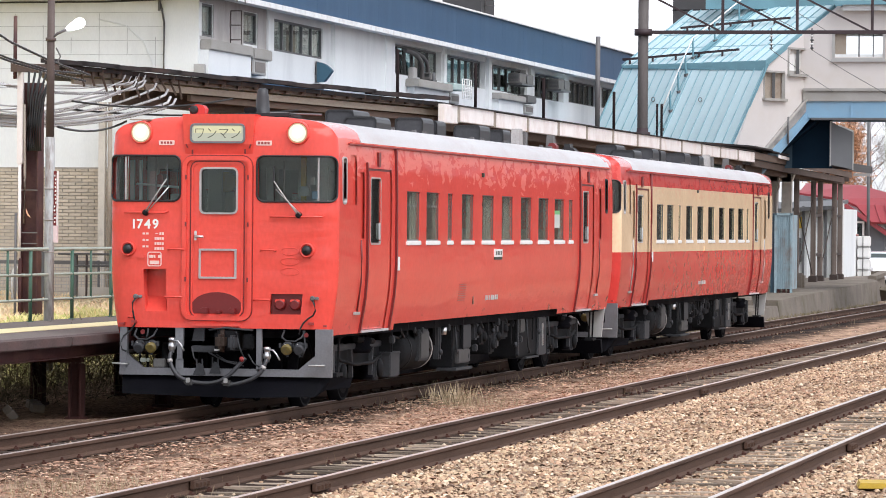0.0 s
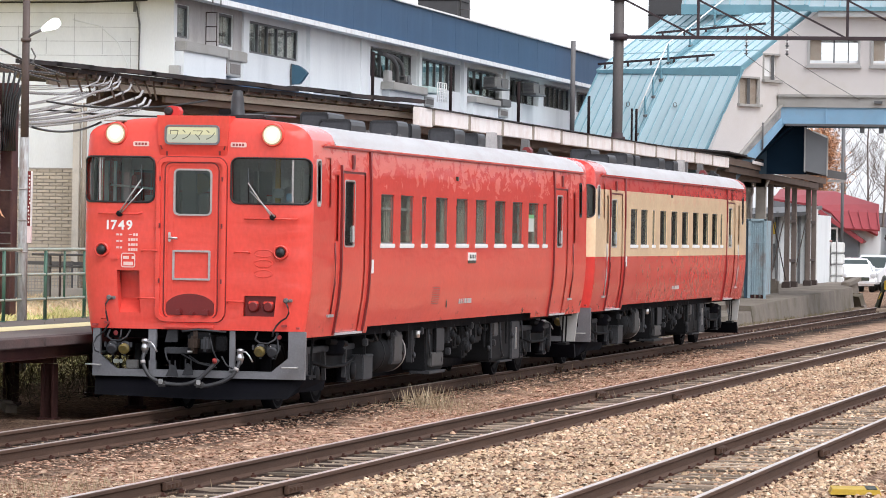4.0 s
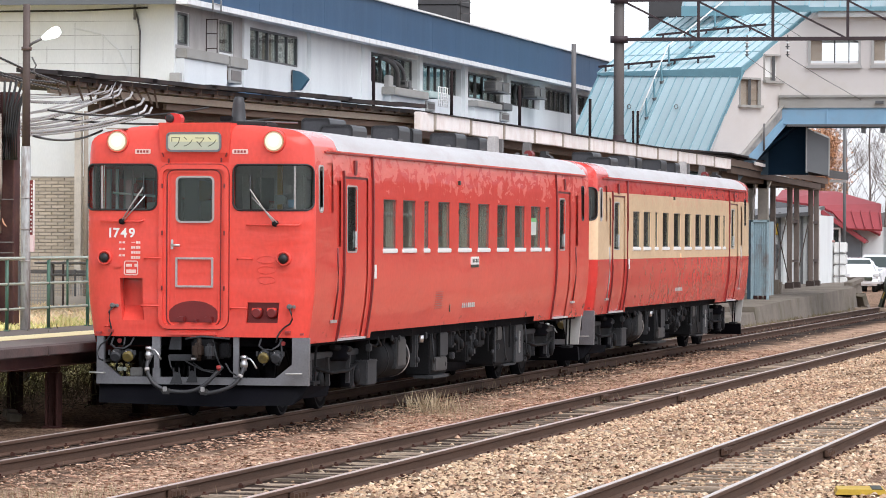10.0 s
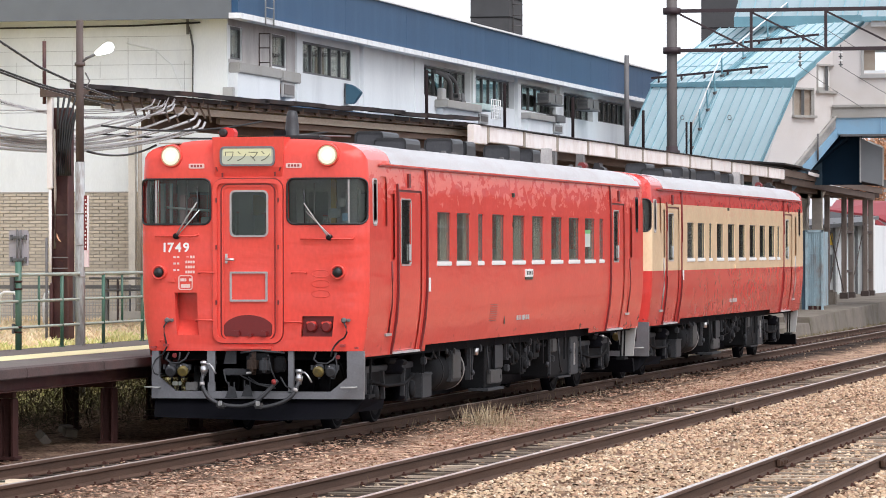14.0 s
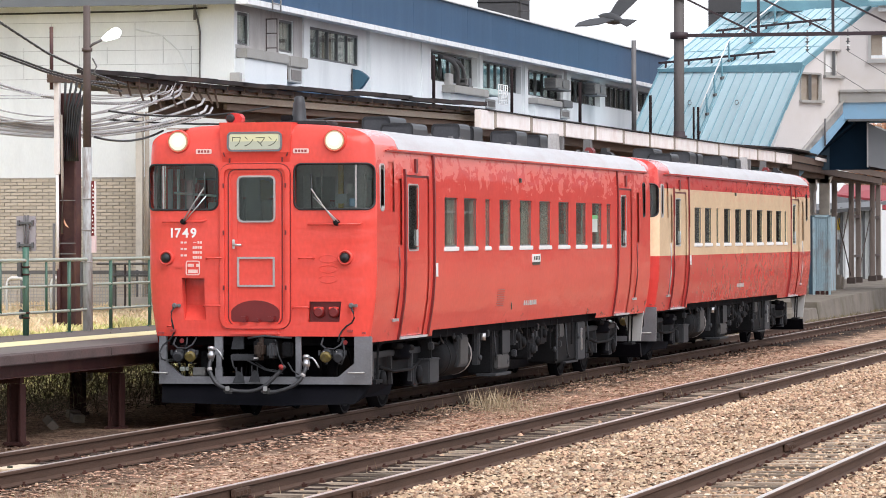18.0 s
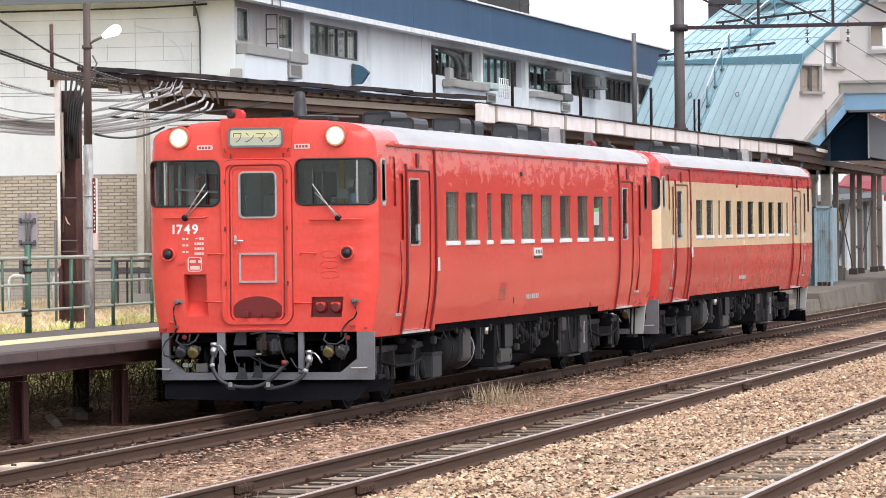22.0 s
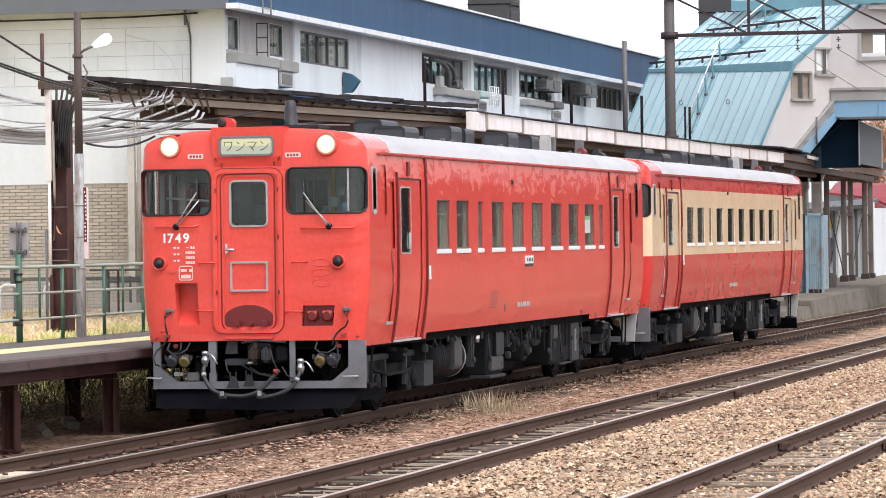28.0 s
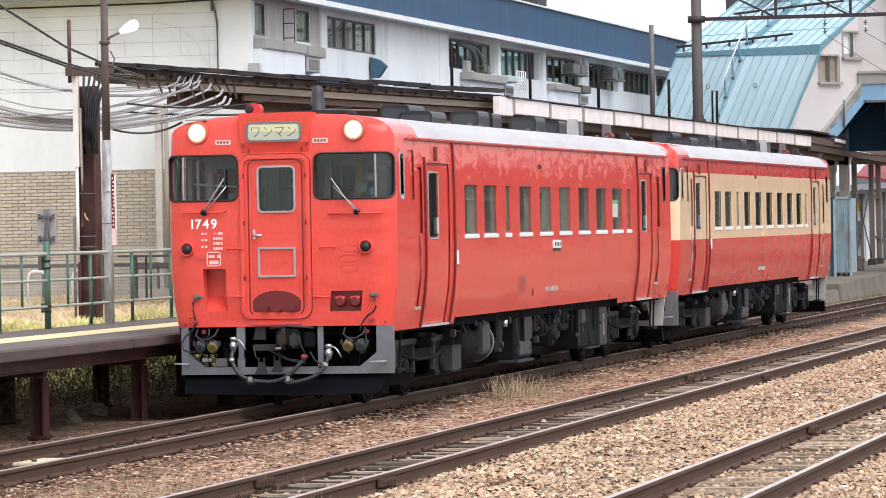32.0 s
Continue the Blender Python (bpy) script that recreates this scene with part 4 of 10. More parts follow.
def canopy():
    c = thing("platform_canopy", "old platform canopy with brown timber and white gutter boards", "canopy", kind="structure")
    # roof sheet over the oblique end and the straight part
    b = B()
    top = [(-6.9, 15.05, 4.905), (-3.15, 28.6, 4.70), (-3.05, 72.5, 4.66), (-9.6, 72.5, 5.25), (-9.6, 36, 5.25), (-9.9, 25, 5.05)]
    hi, lo = [b.verts.new(p) for p in top], [b.verts.new((p[0], p[1], p[2] - 0.07)) for p in top]
    b.faces.new(hi), b.faces.new(lo[::-1])
    for i in range(6):
        j = (i + 1) % 6
        b.faces.new((hi[i], lo[i], lo[j], hi[j]))
    part("roof_sheet", b, "roofdark", c, "dark rusty roof sheeting")
    # boards under the oblique edge
    a, e = Vector((-7.3, 13.6, 4.93)), Vector((-3.15, 28.6, 4.74))
    side = Vector((-0.45, 0.89, 0))
    def edge(k, off, dz):
        return a.lerp(e, k) + side * off + Vector((0, 0, dz))
    rnd = random.Random(21)
    for k in range(14):
        t0, t1 = 0.10 + 0.9 * k / 14, 0.10 + 0.9 * (k + 1) / 14
        d = rnd.uniform(-0.012, 0.012)
        part("edge_sheet", bar(B(), edge(t0 - 0.004, -0.04, 0.03 + d), edge(t1 + 0.006, -0.04, 0.03 + d + rnd.uniform(-0.01, 0.01)), 0.16, 0.07), "roofdark", c, "tarred ragged roof edge")
    part("soffit_board", bar(B(), edge(0.13, 0.22, -0.10), edge(1, 0.22, -0.10), 0.05, 0.10), "weathered", c), part("fascia_board", bar(B(), edge(0.30, 0.30, -0.235), edge(1, 0.30, -0.235), 0.06, 0.11), "tan", c, "weathered tan edge board")
    part("inner_fascia", bar(B(), edge(0.16, 0.42, -0.235), edge(0.31, 0.42, -0.235), 0.06, 0.11), "tan", c), part("lower_board", bar(B(), edge(0.40, 0.46, -0.36), edge(1, 0.46, -0.355), 0.07, 0.10), "timber", c)
    part("deep_beam", bar(B(), edge(0.26, 1.1, -0.46), edge(1, 0.9, -0.50), 0.14, 0.16), "soffit", c), part("inner_beam", bar(B(), edge(0.3, 2.0, -0.30), edge(1, 2.0, -0.34), 0.16, 0.22), "soffit", c)
    for k in range(24):
        p = a.lerp(e, 0.12 + 0.88 * (k + 0.4) / 24) + Vector((0, 0, -0.085))
        part("rafter", bar(B(), p + side * 0.02, p + side * 2.2 + Vector((0, 0, 0.05)), 0.07, 0.10), "soffit", c)
    for k in range(11):
        p = edge(0.17 + 0.02 * k, 0.2, 0)
        part("strut", bar(B(), p + Vector((0, 0, -0.06)), p + Vector((rnd.uniform(0.05, 0.2), 0, rnd.uniform(-0.5, -0.3))), 0.03), "soffit", c)
    part("end_rafter", bar(B(), edge(0.095, 0.2, -0.12), (-8.2, 19.5, 4.85), 0.10, 0.16), "weathered", c), part("beam_end", bar(B(), (-7.05, 13.9, 4.78), (-6.75, 15.2, 4.80), 0.12, 0.14), "soffit", c)
    # straight part: white boards before the gutter
    part("gutter_stub", box(B(), -3.12, -3.0, 27.9, 29.22, 4.30, 4.655, 0.012), "gutter", c, "rust-stained white gutter end")
    rnd = random.Random(77)
    y, k = 29.26, 0
    while y < 72:
        n = 3.60
        d = rnd.uniform(-0.012, 0.012)
        part("gutter_board", box(B(), -3.12, -3.0, y + 0.02, y + n - 0.02, 4.345 + d, 4.645 + d, 0.01), "gutter", c, "flaking white gutter board")
        part("joint_strip", box(B(), -3.02, -2.985, y - 0.10, y + 0.10, 4.335, 4.645), "tan", c, "rust-stained joint strip")
        if rnd.random() < 0.5:
            q = y + rnd.uniform(0.4, 2.0)
            part("loose_cap", box(B(), -3.16, -2.97, q, q + rnd.uniform(0.6, 1.5), 4.66, 4.675), "roofdark", c, "rusty loose edge strip")
        y, k = y + n, k + 1
    part("edge_cap", box(B(), -3.2, -2.96, 28.6, 72.4, 4.65, 4.672), "roofdark", c)
    part("purlin", box(B(), -3.5, -3.35, 28.6, 72.4, 4.2, 4.42), "timber", c)
    part("purlin", box(B(), -5.1, -4.95, 28.6, 84, 4.2, 4.44), "timber", c)
    part("purlin", box(B(), -7.6, -7.45, 28.6, 84, 4.3, 4.5), "soffit", c)
    for k in range(20):
        y = 29.5 + 2.2 * k
        part("rafter", bar(B(), (-3.15, y, 4.50), (-9.4, y, 5.1), 0.1, 0.14), "soffit", c)
    rnd = random.Random(78)
    y = 72.5
    while y < 98.5:
        z = 4.76 - 0.0085 * (y - 72.5)
        d, n = rnd.uniform(-0.02, 0.02), rnd.uniform(1.6, 2.6)
        part("far_roof_sheet", slab([(-3.0 + d, y, z + d), (-7.2, y, z + 0.32), (-7.2, y + n, z + 0.30), (-3.0 + d, y + n, z - 0.02 + d)], 0.05), "roofdark", c, "dark rusty roof sheeting")
        y += n
    part("far_fascia", bar(B(), (-3.12, 72.6, 4.56), (-3.12, 99.5, 4.36), 0.06, 0.20), "timber", c, "worn brown eave board"), part("far_fascia", bar(B(), (-3.2, 73.5, 4.34), (-3.2, 97.5, 4.15), 0.12, 0.20), "soffit", c)
    part("loose_board", bar(B(), (-3.02, 78.2, 4.62), (-3.02, 81.6, 4.575), 0.05, 0.10), "gutter", c, "one white board left on the eave")
    for k, y in enumerate((86.1, 89.4, 91.0)):
        part("eave_fleck", box(B(), -3.07, -3.02, y, y + 0.35, 4.55 - 0.03 * k, 4.60 - 0.03 * k), "gutter", c)
    # steel columns
    for x, y in ((-6.865, 14.3), (-5.6, 30), (-5.6, 38), (-5.6, 46), (-5.6, 54), (-5.6, 62)):
        b = B()
        w = 0.14
        box(b, x - w, x + w, y - 0.01, y + 0.01, 0, 4.55)
        for s in (-w, w):
            box(b, x + s - 0.012, x + s + 0.012, y - 0.15, y + 0.15, 0, 4.55)
        box(b, x - w - 0.02, x + w + 0.02, y - 0.17, y + 0.17, 0, 0.5)
        part("column", b, "maroon", c, "dark maroon steel column")
        b = B()
        for z in (1.98, 2.15, 2.83):
            box(b, x - w - 0.01, x + w + 0.01, y - 0.17, y - 0.145, z, z + 0.014)
        part("band", b, "unit", c)
    posts = (87.5, 92.2, 94.2, 98.5, 100.3)
    for y in posts:
        w = 0.085
        part("timber_post", box(B(), -3.6 - w, -3.6 + w, y - w, y + w, 0.45, 4.3, 0.012), "weatherpost", c, "weathered grey-brown timber post")
        part("post_foot", box(B(), -3.74, -3.46, y - 0.2, y + 0.2, 0.5, 0.82, 0.02), "darktimber", c)
        part("timber_post", box(B(), -6.6 - w, -6.6 + w, y - w, y + w, 0.45, 4.4, 0.012), "weatherpost", c)
    for y0, y1 in ((92.2, 94.2), (98.5, 100.3)):
        for z in (1.5, 2.85):
            part("strap", box(B(), -3.66, -3.54, y0, y1, z, z + 0.09), "darktimber", c)
    for a0, a1 in (((-3.6, 87.7, 0.9), (-3.6, 92.0, 3.4)), ((-3.6, 87.7, 3.2), (-3.6, 92.0, 0.9)), ((-3.6, 94.4, 1.0), (-3.6, 98.3, 3.2))):
        part("brace_rod", bar(B(), a0, a1, 0.03), "darktimber", c, "thin diagonal brace")
    for y in posts:
        part("knee_brace", bar(B(), (-3.6, y + 0.05, 3.7), (-3.6, y + 0.75, 4.25), 0.07), "darktimber", c)
        part("tie_beam", box(B(), -6.7, -3.3, y - 0.07, y + 0.07, 4.14, 4.34), "darktimber", c)
    part("edge_beam", box(B(), -3.72, -3.48, 74, 100.5, 4.06, 4.30), "timber", c)
    for x0, x1 in ((-4.05, -3.79), (-3.66, -3.34)):
        part("concrete_column", box(B(), x0, x1, 84, 84.3, 0.4, 4.2, 0.01), "palecolumn", c, "pale concrete column below the stair")
    part("corbel", prism(B(), [(-4.45, 4.2), (-4.05, 3.92), (-3.34, 3.92), (-3.22, 4.2)], "y", 84.0, 84.3), "palecolumn", c, "flared pale column head")
    part("drain_pipe", tube(B(), [(-3.74, 83.9, 4.1), (-3.74, 83.9, 3.75), (-3.80, 83.9, 3.6), (-3.80, 83.9, 0.6)], 0.04, 8), "gutter", c, "bent drain pipe")


canopy()

# ---- station building ----
BX, BY = -10.0, 35.9


def building():
    s = thing("station_building", "white two-storey station building with dark blue roof fascia", "building")
    # side wall in bays, windows set into it
    zb, zt = 0.0, 7.24
    holes = [(36.0, 37.1, 6.34, 7.04), (39.65, 40.9, 6.34, 7.05), (42.35, 47.15, 6.3, 7.03), (55.1, 60.95, 6.27, 7.06), (61.46, 67.0, 6.28, 7.06), (67.85, 73.2, 6.3, 7.06), (74.3, 79.6, 6.3, 7.06), (80.5, 86.0, 6.34, 7.06), (86.7, 90.0, 6.36, 7.06)]
    ys = sorted({BY, 100.0, *[h[0] for h in holes], *[h[1] for h in holes]})
    part("side_wall", holed(ys, [zb, zt], holes, lambda u, v: (BX, u, v), lambda u, v: Vector((-0.25, 0, 0))), "plaster", s, "white plaster side wall")
    part("back_wall", box(B(), -24.3, -24, BY, 100, 0, zt), "plaster", s), part("far_wall", box(B(), -24, BX - 0.25, 99.7, 100, 0, zt), "plaster", s)
    part("inner_floor", box(B(), -24, BX - 0.25, BY + 0.3, 99.7, 3.6, 3.8), "room", s), part("inner_wall", box(B(), -13.6, -13.4, BY + 0.3, 99.7, 3.8, zt), "room", s)
    # end wall: tile brick below, white blocks above
    part("end_wall", box(B(), -24, BX - 0.012, BY - 0.02, BY + 0.3, 3.5, zt), "plaster", s, "white block end wall")
    part("lower_end_wall", box(B(), -24, BX - 0.03, BY, BY + 0.28, 0, 3.5), "mortar", s)
    b = B()
    for z in (5.62, 5.92, 6.22, 6.52, 6.82):
        box(b, -15.9, -10.75, BY - 0.026, BY - 0.018, z, z + 0.012)
    for i, x in enumerate(np.arange(-15.9, -10.9, 0.62)):
        box(b, x, x + 0.012, BY - 0.026, BY - 0.018, 5.65 + 0.3 * (i % 2), 6.8 - 0.25 * (i % 3))
    tagged(part("block_joints", b, "faintjoint", s, "grey joints between white blocks"), kind="stuff")
    # projecting corner pier
    part("corner_pier", box(B(), -10.72, BX + 0.03, BY - 0.10, BY - 0.02, 4.6, 7.2), "plaster", s)
    # roof: fascia, its white lower edge, the dull end
    part("roof", box(B(), -24.8, -9.62, BY - 0.9, 101, 8.16, 8.24), "bluegrey", s, "flat roof")
    for y0 in np.arange(BY - 0.9, 100.5, 3.2):
        part("fascia_panel", box(B(), -9.66, -9.52, y0 + 0.004, min(y0 + 3.196, 101), 7.248, 8.25), "blue", s, "dark blue metal fascia panel")
    part("fascia_trim", box(B(), -9.7, -9.44, BY - 0.975, 101, 7.13, 7.248), "trimwhite", s, "white fascia edge"), part("fascia_cap", box(B(), -9.7, -9.44, BY - 0.97, 101, 8.25, 8.295), "white", s)
    part("end_fascia", box(B(), -24.8, -9.66, BY - 0.95, BY - 0.85, 7.13, 8.25), "bluegrey", s, "dull grey end fascia")
    part("soffit", box(B(), -24.8, -9.66, BY - 0.85, 101, 7.2, 7.262), "plaster", s)
    # pilasters
    for y0, y1, d in ((41.7, 42.2, 0.06), (48.0, 48.5, 0.10), (53.6, 54.6, 0.12), (60.98, 61.3, 0.07), (67.04, 67.5, 0.10), (73.5, 74.1, 0.10)):
        part("pilaster", box(B(), BX, BX + d, y0, y1, 3.5, 7.2), "plaster", s)
    part("panel_wall", box(B(), BX, BX + 0.08, 48.5, 53.6, 3.5, 7.2), "plaster", s)
    for y0, y1, z0, z1 in ((37.1, 39.64, 6.26, 7.2), (40.91, 41.69, 6.26, 7.2), (35.95, 37.1, 7.05, 7.2), (39.64, 40.91, 7.06, 7.2), (35.95, 37.1, 6.26, 6.335)):
        part("bay_panel", box(B(), BX, BX + 0.012, y0, y1, z0, z1), "bayplaster", s, "grey stained plaster of the recessed bay")
    # ledges below the windows
    for y0, y1, z0, z1, d in ((36.0, 39.6, 6.04, 6.26, 0.25), (39.6, 41.2, 6.0, 6.24, 0.28), (56.4, 60.8, 5.98, 6.19, 0.35), (67.9, 72.0, 6.04, 6.22, 0.3)):
        part("ledge", box(B(), BX, BX + d, y0, y1, z0, z1, 0.02), "ledge", s, "stained concrete ledge")
    for y0, y1, z0, z1 in ((36.0, 39.6, 5.5, 6.04), (56.6, 61.0, 5.46, 5.98), (68.0, 71.8, 5.46, 6.04)):
        part("apron", box(B(), BX, BX + 0.2, y0, y1, z0, z1), "plaster", s)
    part("lower_roof", box(B(), BX, BX + 0.9, 36.0, 101, 5.38, 5.46), "blue", s, "blue lean-to roof edge"), part("roof_flashing", box(B(), BX, BX + 0.22, 36.0, 39.2, 5.46, 5.53), "darkteal", s, "dark blue wall flashing"), part("roof_flashing", box(B(), BX + 0.08, BX + 0.14, 48.5, 53.5, 5.66, 5.72), "teal", s, "pale blue wall flashing")
    part("ledge_end", box(B(), BX, BX + 0.38, 60.81, 62.3, 6.06, 6.24, 0.02), "paleteal", s, "pale green ledge end")
    # windows
    for i, (y0, y1, z0, z1) in enumerate(holes):
        r = BX - (0.05 if i < 3 else 0.18)
        w = part("window", ring(B(), y0, y1, z0, z1, 0.01, 0.05, "x", r - 0.03, r + 0.02), "winframe", s, "dark metal framed window")
        k = 1 if y1 - y0 < 1.5 else max(2, round((y1 - y0) / 1.0))
        for j in range(k):
            a, e = y0 + 0.05 + (y1 - y0 - 0.1) * j / k, y0 + 0.05 + (y1 - y0 - 0.1) * (j + 1) / k
            g = part("pane", box(B(), r - 0.02, r - 0.015, a, e, z0 + 0.05, z1 - 0.05), "housepane", w)
            g.visible_shadow = False
            if j:
                part("mullion", box(B(), r - 0.03, r + 0.025, a - 0.035, a + 0.035, z0 + 0.04, z1 - 0.04), "winframe", w)
        # curtains hang close behind the panes, each panel in its own folds
        rnd = random.Random(i)
        for j in range(k):
            a, e = y0 + 0.06 + (y1 - y0 - 0.12) * j / k, y0 + 0.06 + (y1 - y0 - 0.12) * (j + 1) / k
            yy, b = a, B()
            while yy < e:
                d, o = rnd.uniform(0.05, 0.16), rnd.uniform(0.0, 0.05)
                box(b, r - 0.13 - o, r - 0.10 - o, yy, min(yy + d, e), z0 - 0.05, z1 + 0.02)
                yy += d
            part("curtain", b, "palecurtain" if i < 3 and (i + j) % 3 != 1 or (i, j) in ((4, 0), (4, 1), (5, 1)) else "blind", w, "drawn pale grey curtain" if i < 3 else "drawn dim curtain")
    return s


STATION = building()

# ---- the railcars ----
SIDE = [(0.94, 1.352), (1.02, 1.365), (1.2, 1.395), (1.4, 1.425), (1.62, 1.443), (1.8, 1.45), (2.6, 1.45), (3.0, 1.445), (3.3, 1.43), (3.38, 1.42)]
ROOF = [(0, 3.65), (0.5, 3.64), (0.8, 3.625), (0.95, 3.605), (1.1, 3.585), (1.22, 3.555), (1.31, 3.515), (1.37, 3.47), (1.405, 3.42), (1.42, 3.38)]
WIN = [(4.29, 5.15), (5.53, 6.41), (6.94, 7.31), (7.91, 8.79), (9.37, 10.29), (10.84, 11.76), (12.35, 13.26), (13.8, 14.71), (15.19, 16.1), (16.49, 16.89)]
Y0, Y1 = 0.25, 20.9
CORNER, SWEEP = 0.30, 0.17
WZ0, WZ1 = 2.07, 2.78


def lerp(table, v):
    for (a, p), (b, q) in zip(table, table[1:]):
        if v <= b:
            return p + (q - p) * max(0, (v - a)) / (b - a)
    return table[-1][1]


def half(z):
    return lerp(SIDE, z)


def crown(x):
    return lerp(ROOF, abs(x))


def nose(x, z):
    """How far the front face lies back at (x, z)."""
    d = max(0.0, min(1.0, (CORNER - (1.45 - abs(x))) / CORNER))
    y = SWEEP * (1 - math.sqrt(max(0, 1 - d * d)))
    t = max(0.0, min(1.0, (0.24 - (crown(x) - z)) / 0.24))
    return Y0 + max(y, 0.0) + 0.24 * (1 - math.sqrt(max(0, 1 - t * t))) * (1 - d)


def side_holes():
    h = [(a, c, WZ0, WZ1) for a, c in WIN]
    h += [(0.60, 0.80, 2.58, 3.13), (1.06, 1.38, 2.56, 3.18), (1.58, 1.80, 2.14, 2.97)]
    h += [(2.02, 3.38, 0.975, 3.03), (17.72, 18.88, 0.975, 3.03), (19.35, 19.6, 2.14, 2.97), (20.0, 20.2, 2.58, 3.13)]
    return h


def railcar(name, label, m, paint, front_paint, lamps):
    car = thing(name, label, "train", m=m, group="coupled diesel railcars")
    # sides
    for s in (1, -1):
        ys = [Y0 + SWEEP, 0.9, 1.5, 1.9, 3.5, 3.95, 6, 8, 10, 12, 14, 16, 17.5, 19.0, 20.4, Y1 - SWEEP]
        b = holed(ys, [z for z, _ in SIDE], side_holes(), lambda u, v: (s * half(v), u, v), lambda u, v: Vector((-s * 0.03, 0, 0)), [h for h in side_holes() if h[2] < 1 or h[2] == 2.14 or h[0] == 1.06])
        for f in [f for f in b.faces if f.calc_center_median().z < 1.02 and 3.95 < f.calc_center_median().y < 16]:
            b.faces.remove(f)
        part("side_wall", b, paint, car)
        part("lining", holed([3.8, 20.5], [1.2, 3.2], [(a, c, WZ0, WZ1) for a, c in WIN], lambda u, v: (s * 1.36, u, v), lambda u, v: Vector((s * 0.05, 0, 0))), "cabin", car)
        for k, (a, c) in enumerate(WIN):
            w = part("window", ring(B(), a - 0.012, c + 0.012, WZ0 - 0.012, WZ1 + 0.012, 0.05, 0.028, "x", s * 1.420, s * 1.4508), paint, car)
            g = part("pane", box(B(), s * 1.421, s * 1.427, a, c, WZ0, WZ1), "sideglass" if paint == "red" else "darkglass", w)
            g.visible_shadow = False
            part("sill", box(B(), s * 1.42, s * 1.466, a - 0.01, c + 0.01, WZ0 - 0.02, WZ0 + 0.04, 0.008), "white", w, "white window sill strip")
            part("inner_frame", ring(B(), a + 0.015, c - 0.015, WZ0 + 0.04, WZ1 - 0.01, 0.04, 0.016, "x", s * 1.427, s * 1.434), "winframe", w)
            # olive strips behind the glass imitate reflected streaks in the panes
            if s > 0 and paint == "red":
                rnd = random.Random(k * 7 + 3)
                for e in rnd.choice(((0, 1), (1,), (0,), (0, 1), (1,))):
                    q = rnd.uniform(0.15, 0.6 if e else 0.35) * (c - a)
                    u0 = a if e == 0 else c - q
                    b = B()
                    for j in range(5):
                        box(b, 1.372 + 0.012 * (j % 2), 1.384 + 0.012 * (j % 2), u0 + q * j / 5, u0 + q * (j + 1) / 5, WZ0 + 0.02, WZ1)
                    part("curtain", b, "curtain", w, "olive strip that imitates a reflection in the pane")
            if k == 8 and s > 0 and paint == "red":
                part("paper_sheet", box(B(), s * 1.428, s * 1.430, a + 0.08, c - 0.32, WZ0 + 0.24, WZ1 - 0.26), "bleached", w, "pale sheet stuck inside the pane"), part("paper_head", box(B(), s * 1.428, s * 1.431, a + 0.14, c - 0.32, WZ1 - 0.26, WZ1 - 0.20), "papergreen", w, "green strip of the sheet")
            if k in (0, 1) and s > 0:
                part("sash_bar", box(B(), s * 1.40, s * 1.42, a + 0.03, c - 0.03, WZ1 - 0.22, WZ1 - 0.19), "alu", w)
        # passenger doors
        for a, c, w0, w1 in ((2.02, 3.38, 2.2, 2.8), (17.72, 18.88, 17.9, 18.42)):
            d = part("passenger_door", holed([a + 0.05, c - 0.05], [z for z, _ in SIDE if 0.98 < z < 3.0] + [0.98, 3.0], [(w0 + 0.02, w1 - 0.02, 2.08, 2.9)], lambda u, v: (s * (half(v) - 0.012), u, v), lambda u, v: Vector((-s * 0.03, 0, 0))), paint, car)
            part("door_window", ring(B(), w0, w1, 2.06, 2.92, 0.06, 0.018, "x", s * 1.412, s * 1.442), "galv" if paint == "red" else "ac", d, "silver framed door window")
            part("pane", prism(B(), rounded(w0 + 0.03, w1 - 0.03, 2.09, 2.89, 0.04), "x", s * 1.424, s * 1.428), "darkglass", d)
            # groove strips and door head are coloured dark red for the shade inside
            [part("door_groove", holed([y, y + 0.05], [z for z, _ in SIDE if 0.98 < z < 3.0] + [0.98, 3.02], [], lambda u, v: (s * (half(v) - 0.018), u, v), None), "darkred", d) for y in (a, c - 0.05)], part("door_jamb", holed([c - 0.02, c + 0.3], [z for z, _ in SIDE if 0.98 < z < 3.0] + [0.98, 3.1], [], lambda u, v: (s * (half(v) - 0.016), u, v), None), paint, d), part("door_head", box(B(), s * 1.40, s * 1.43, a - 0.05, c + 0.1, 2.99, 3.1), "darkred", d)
            part("handle", box(B(), s * 1.43, s * 1.452, w1 - 0.12, w1 - 0.08, 2.12, 2.34, 0.008), "alu", d, "silver pull handle"), part("step", box(B(), s * 1.30, s * 1.40, a - 0.1, c + 0.1, 0.945, 0.972), "alu", d, "worn metal door step")
        for y, up in ((3.62, 3.3), (17.5, 3.3), (1.93, 3.1)):
            b = B()
            zs = [0.95, 1.2, 1.4, 1.62, 1.8, 2.6, 3.0, up]
            for z0, z1 in zip(zs, zs[1:]):
                bar(b, (s * (half(z0) + 0.004), y, z0), (s * (half(z1) + 0.004), y, z1), 0.05 if paint == "red" else 0.028, 0.05)
            # dark red puts the shade beside the moulding into its colour
            part("door_rail", b, "darkred", car, "vertical moulding with its shade coloured dark red")
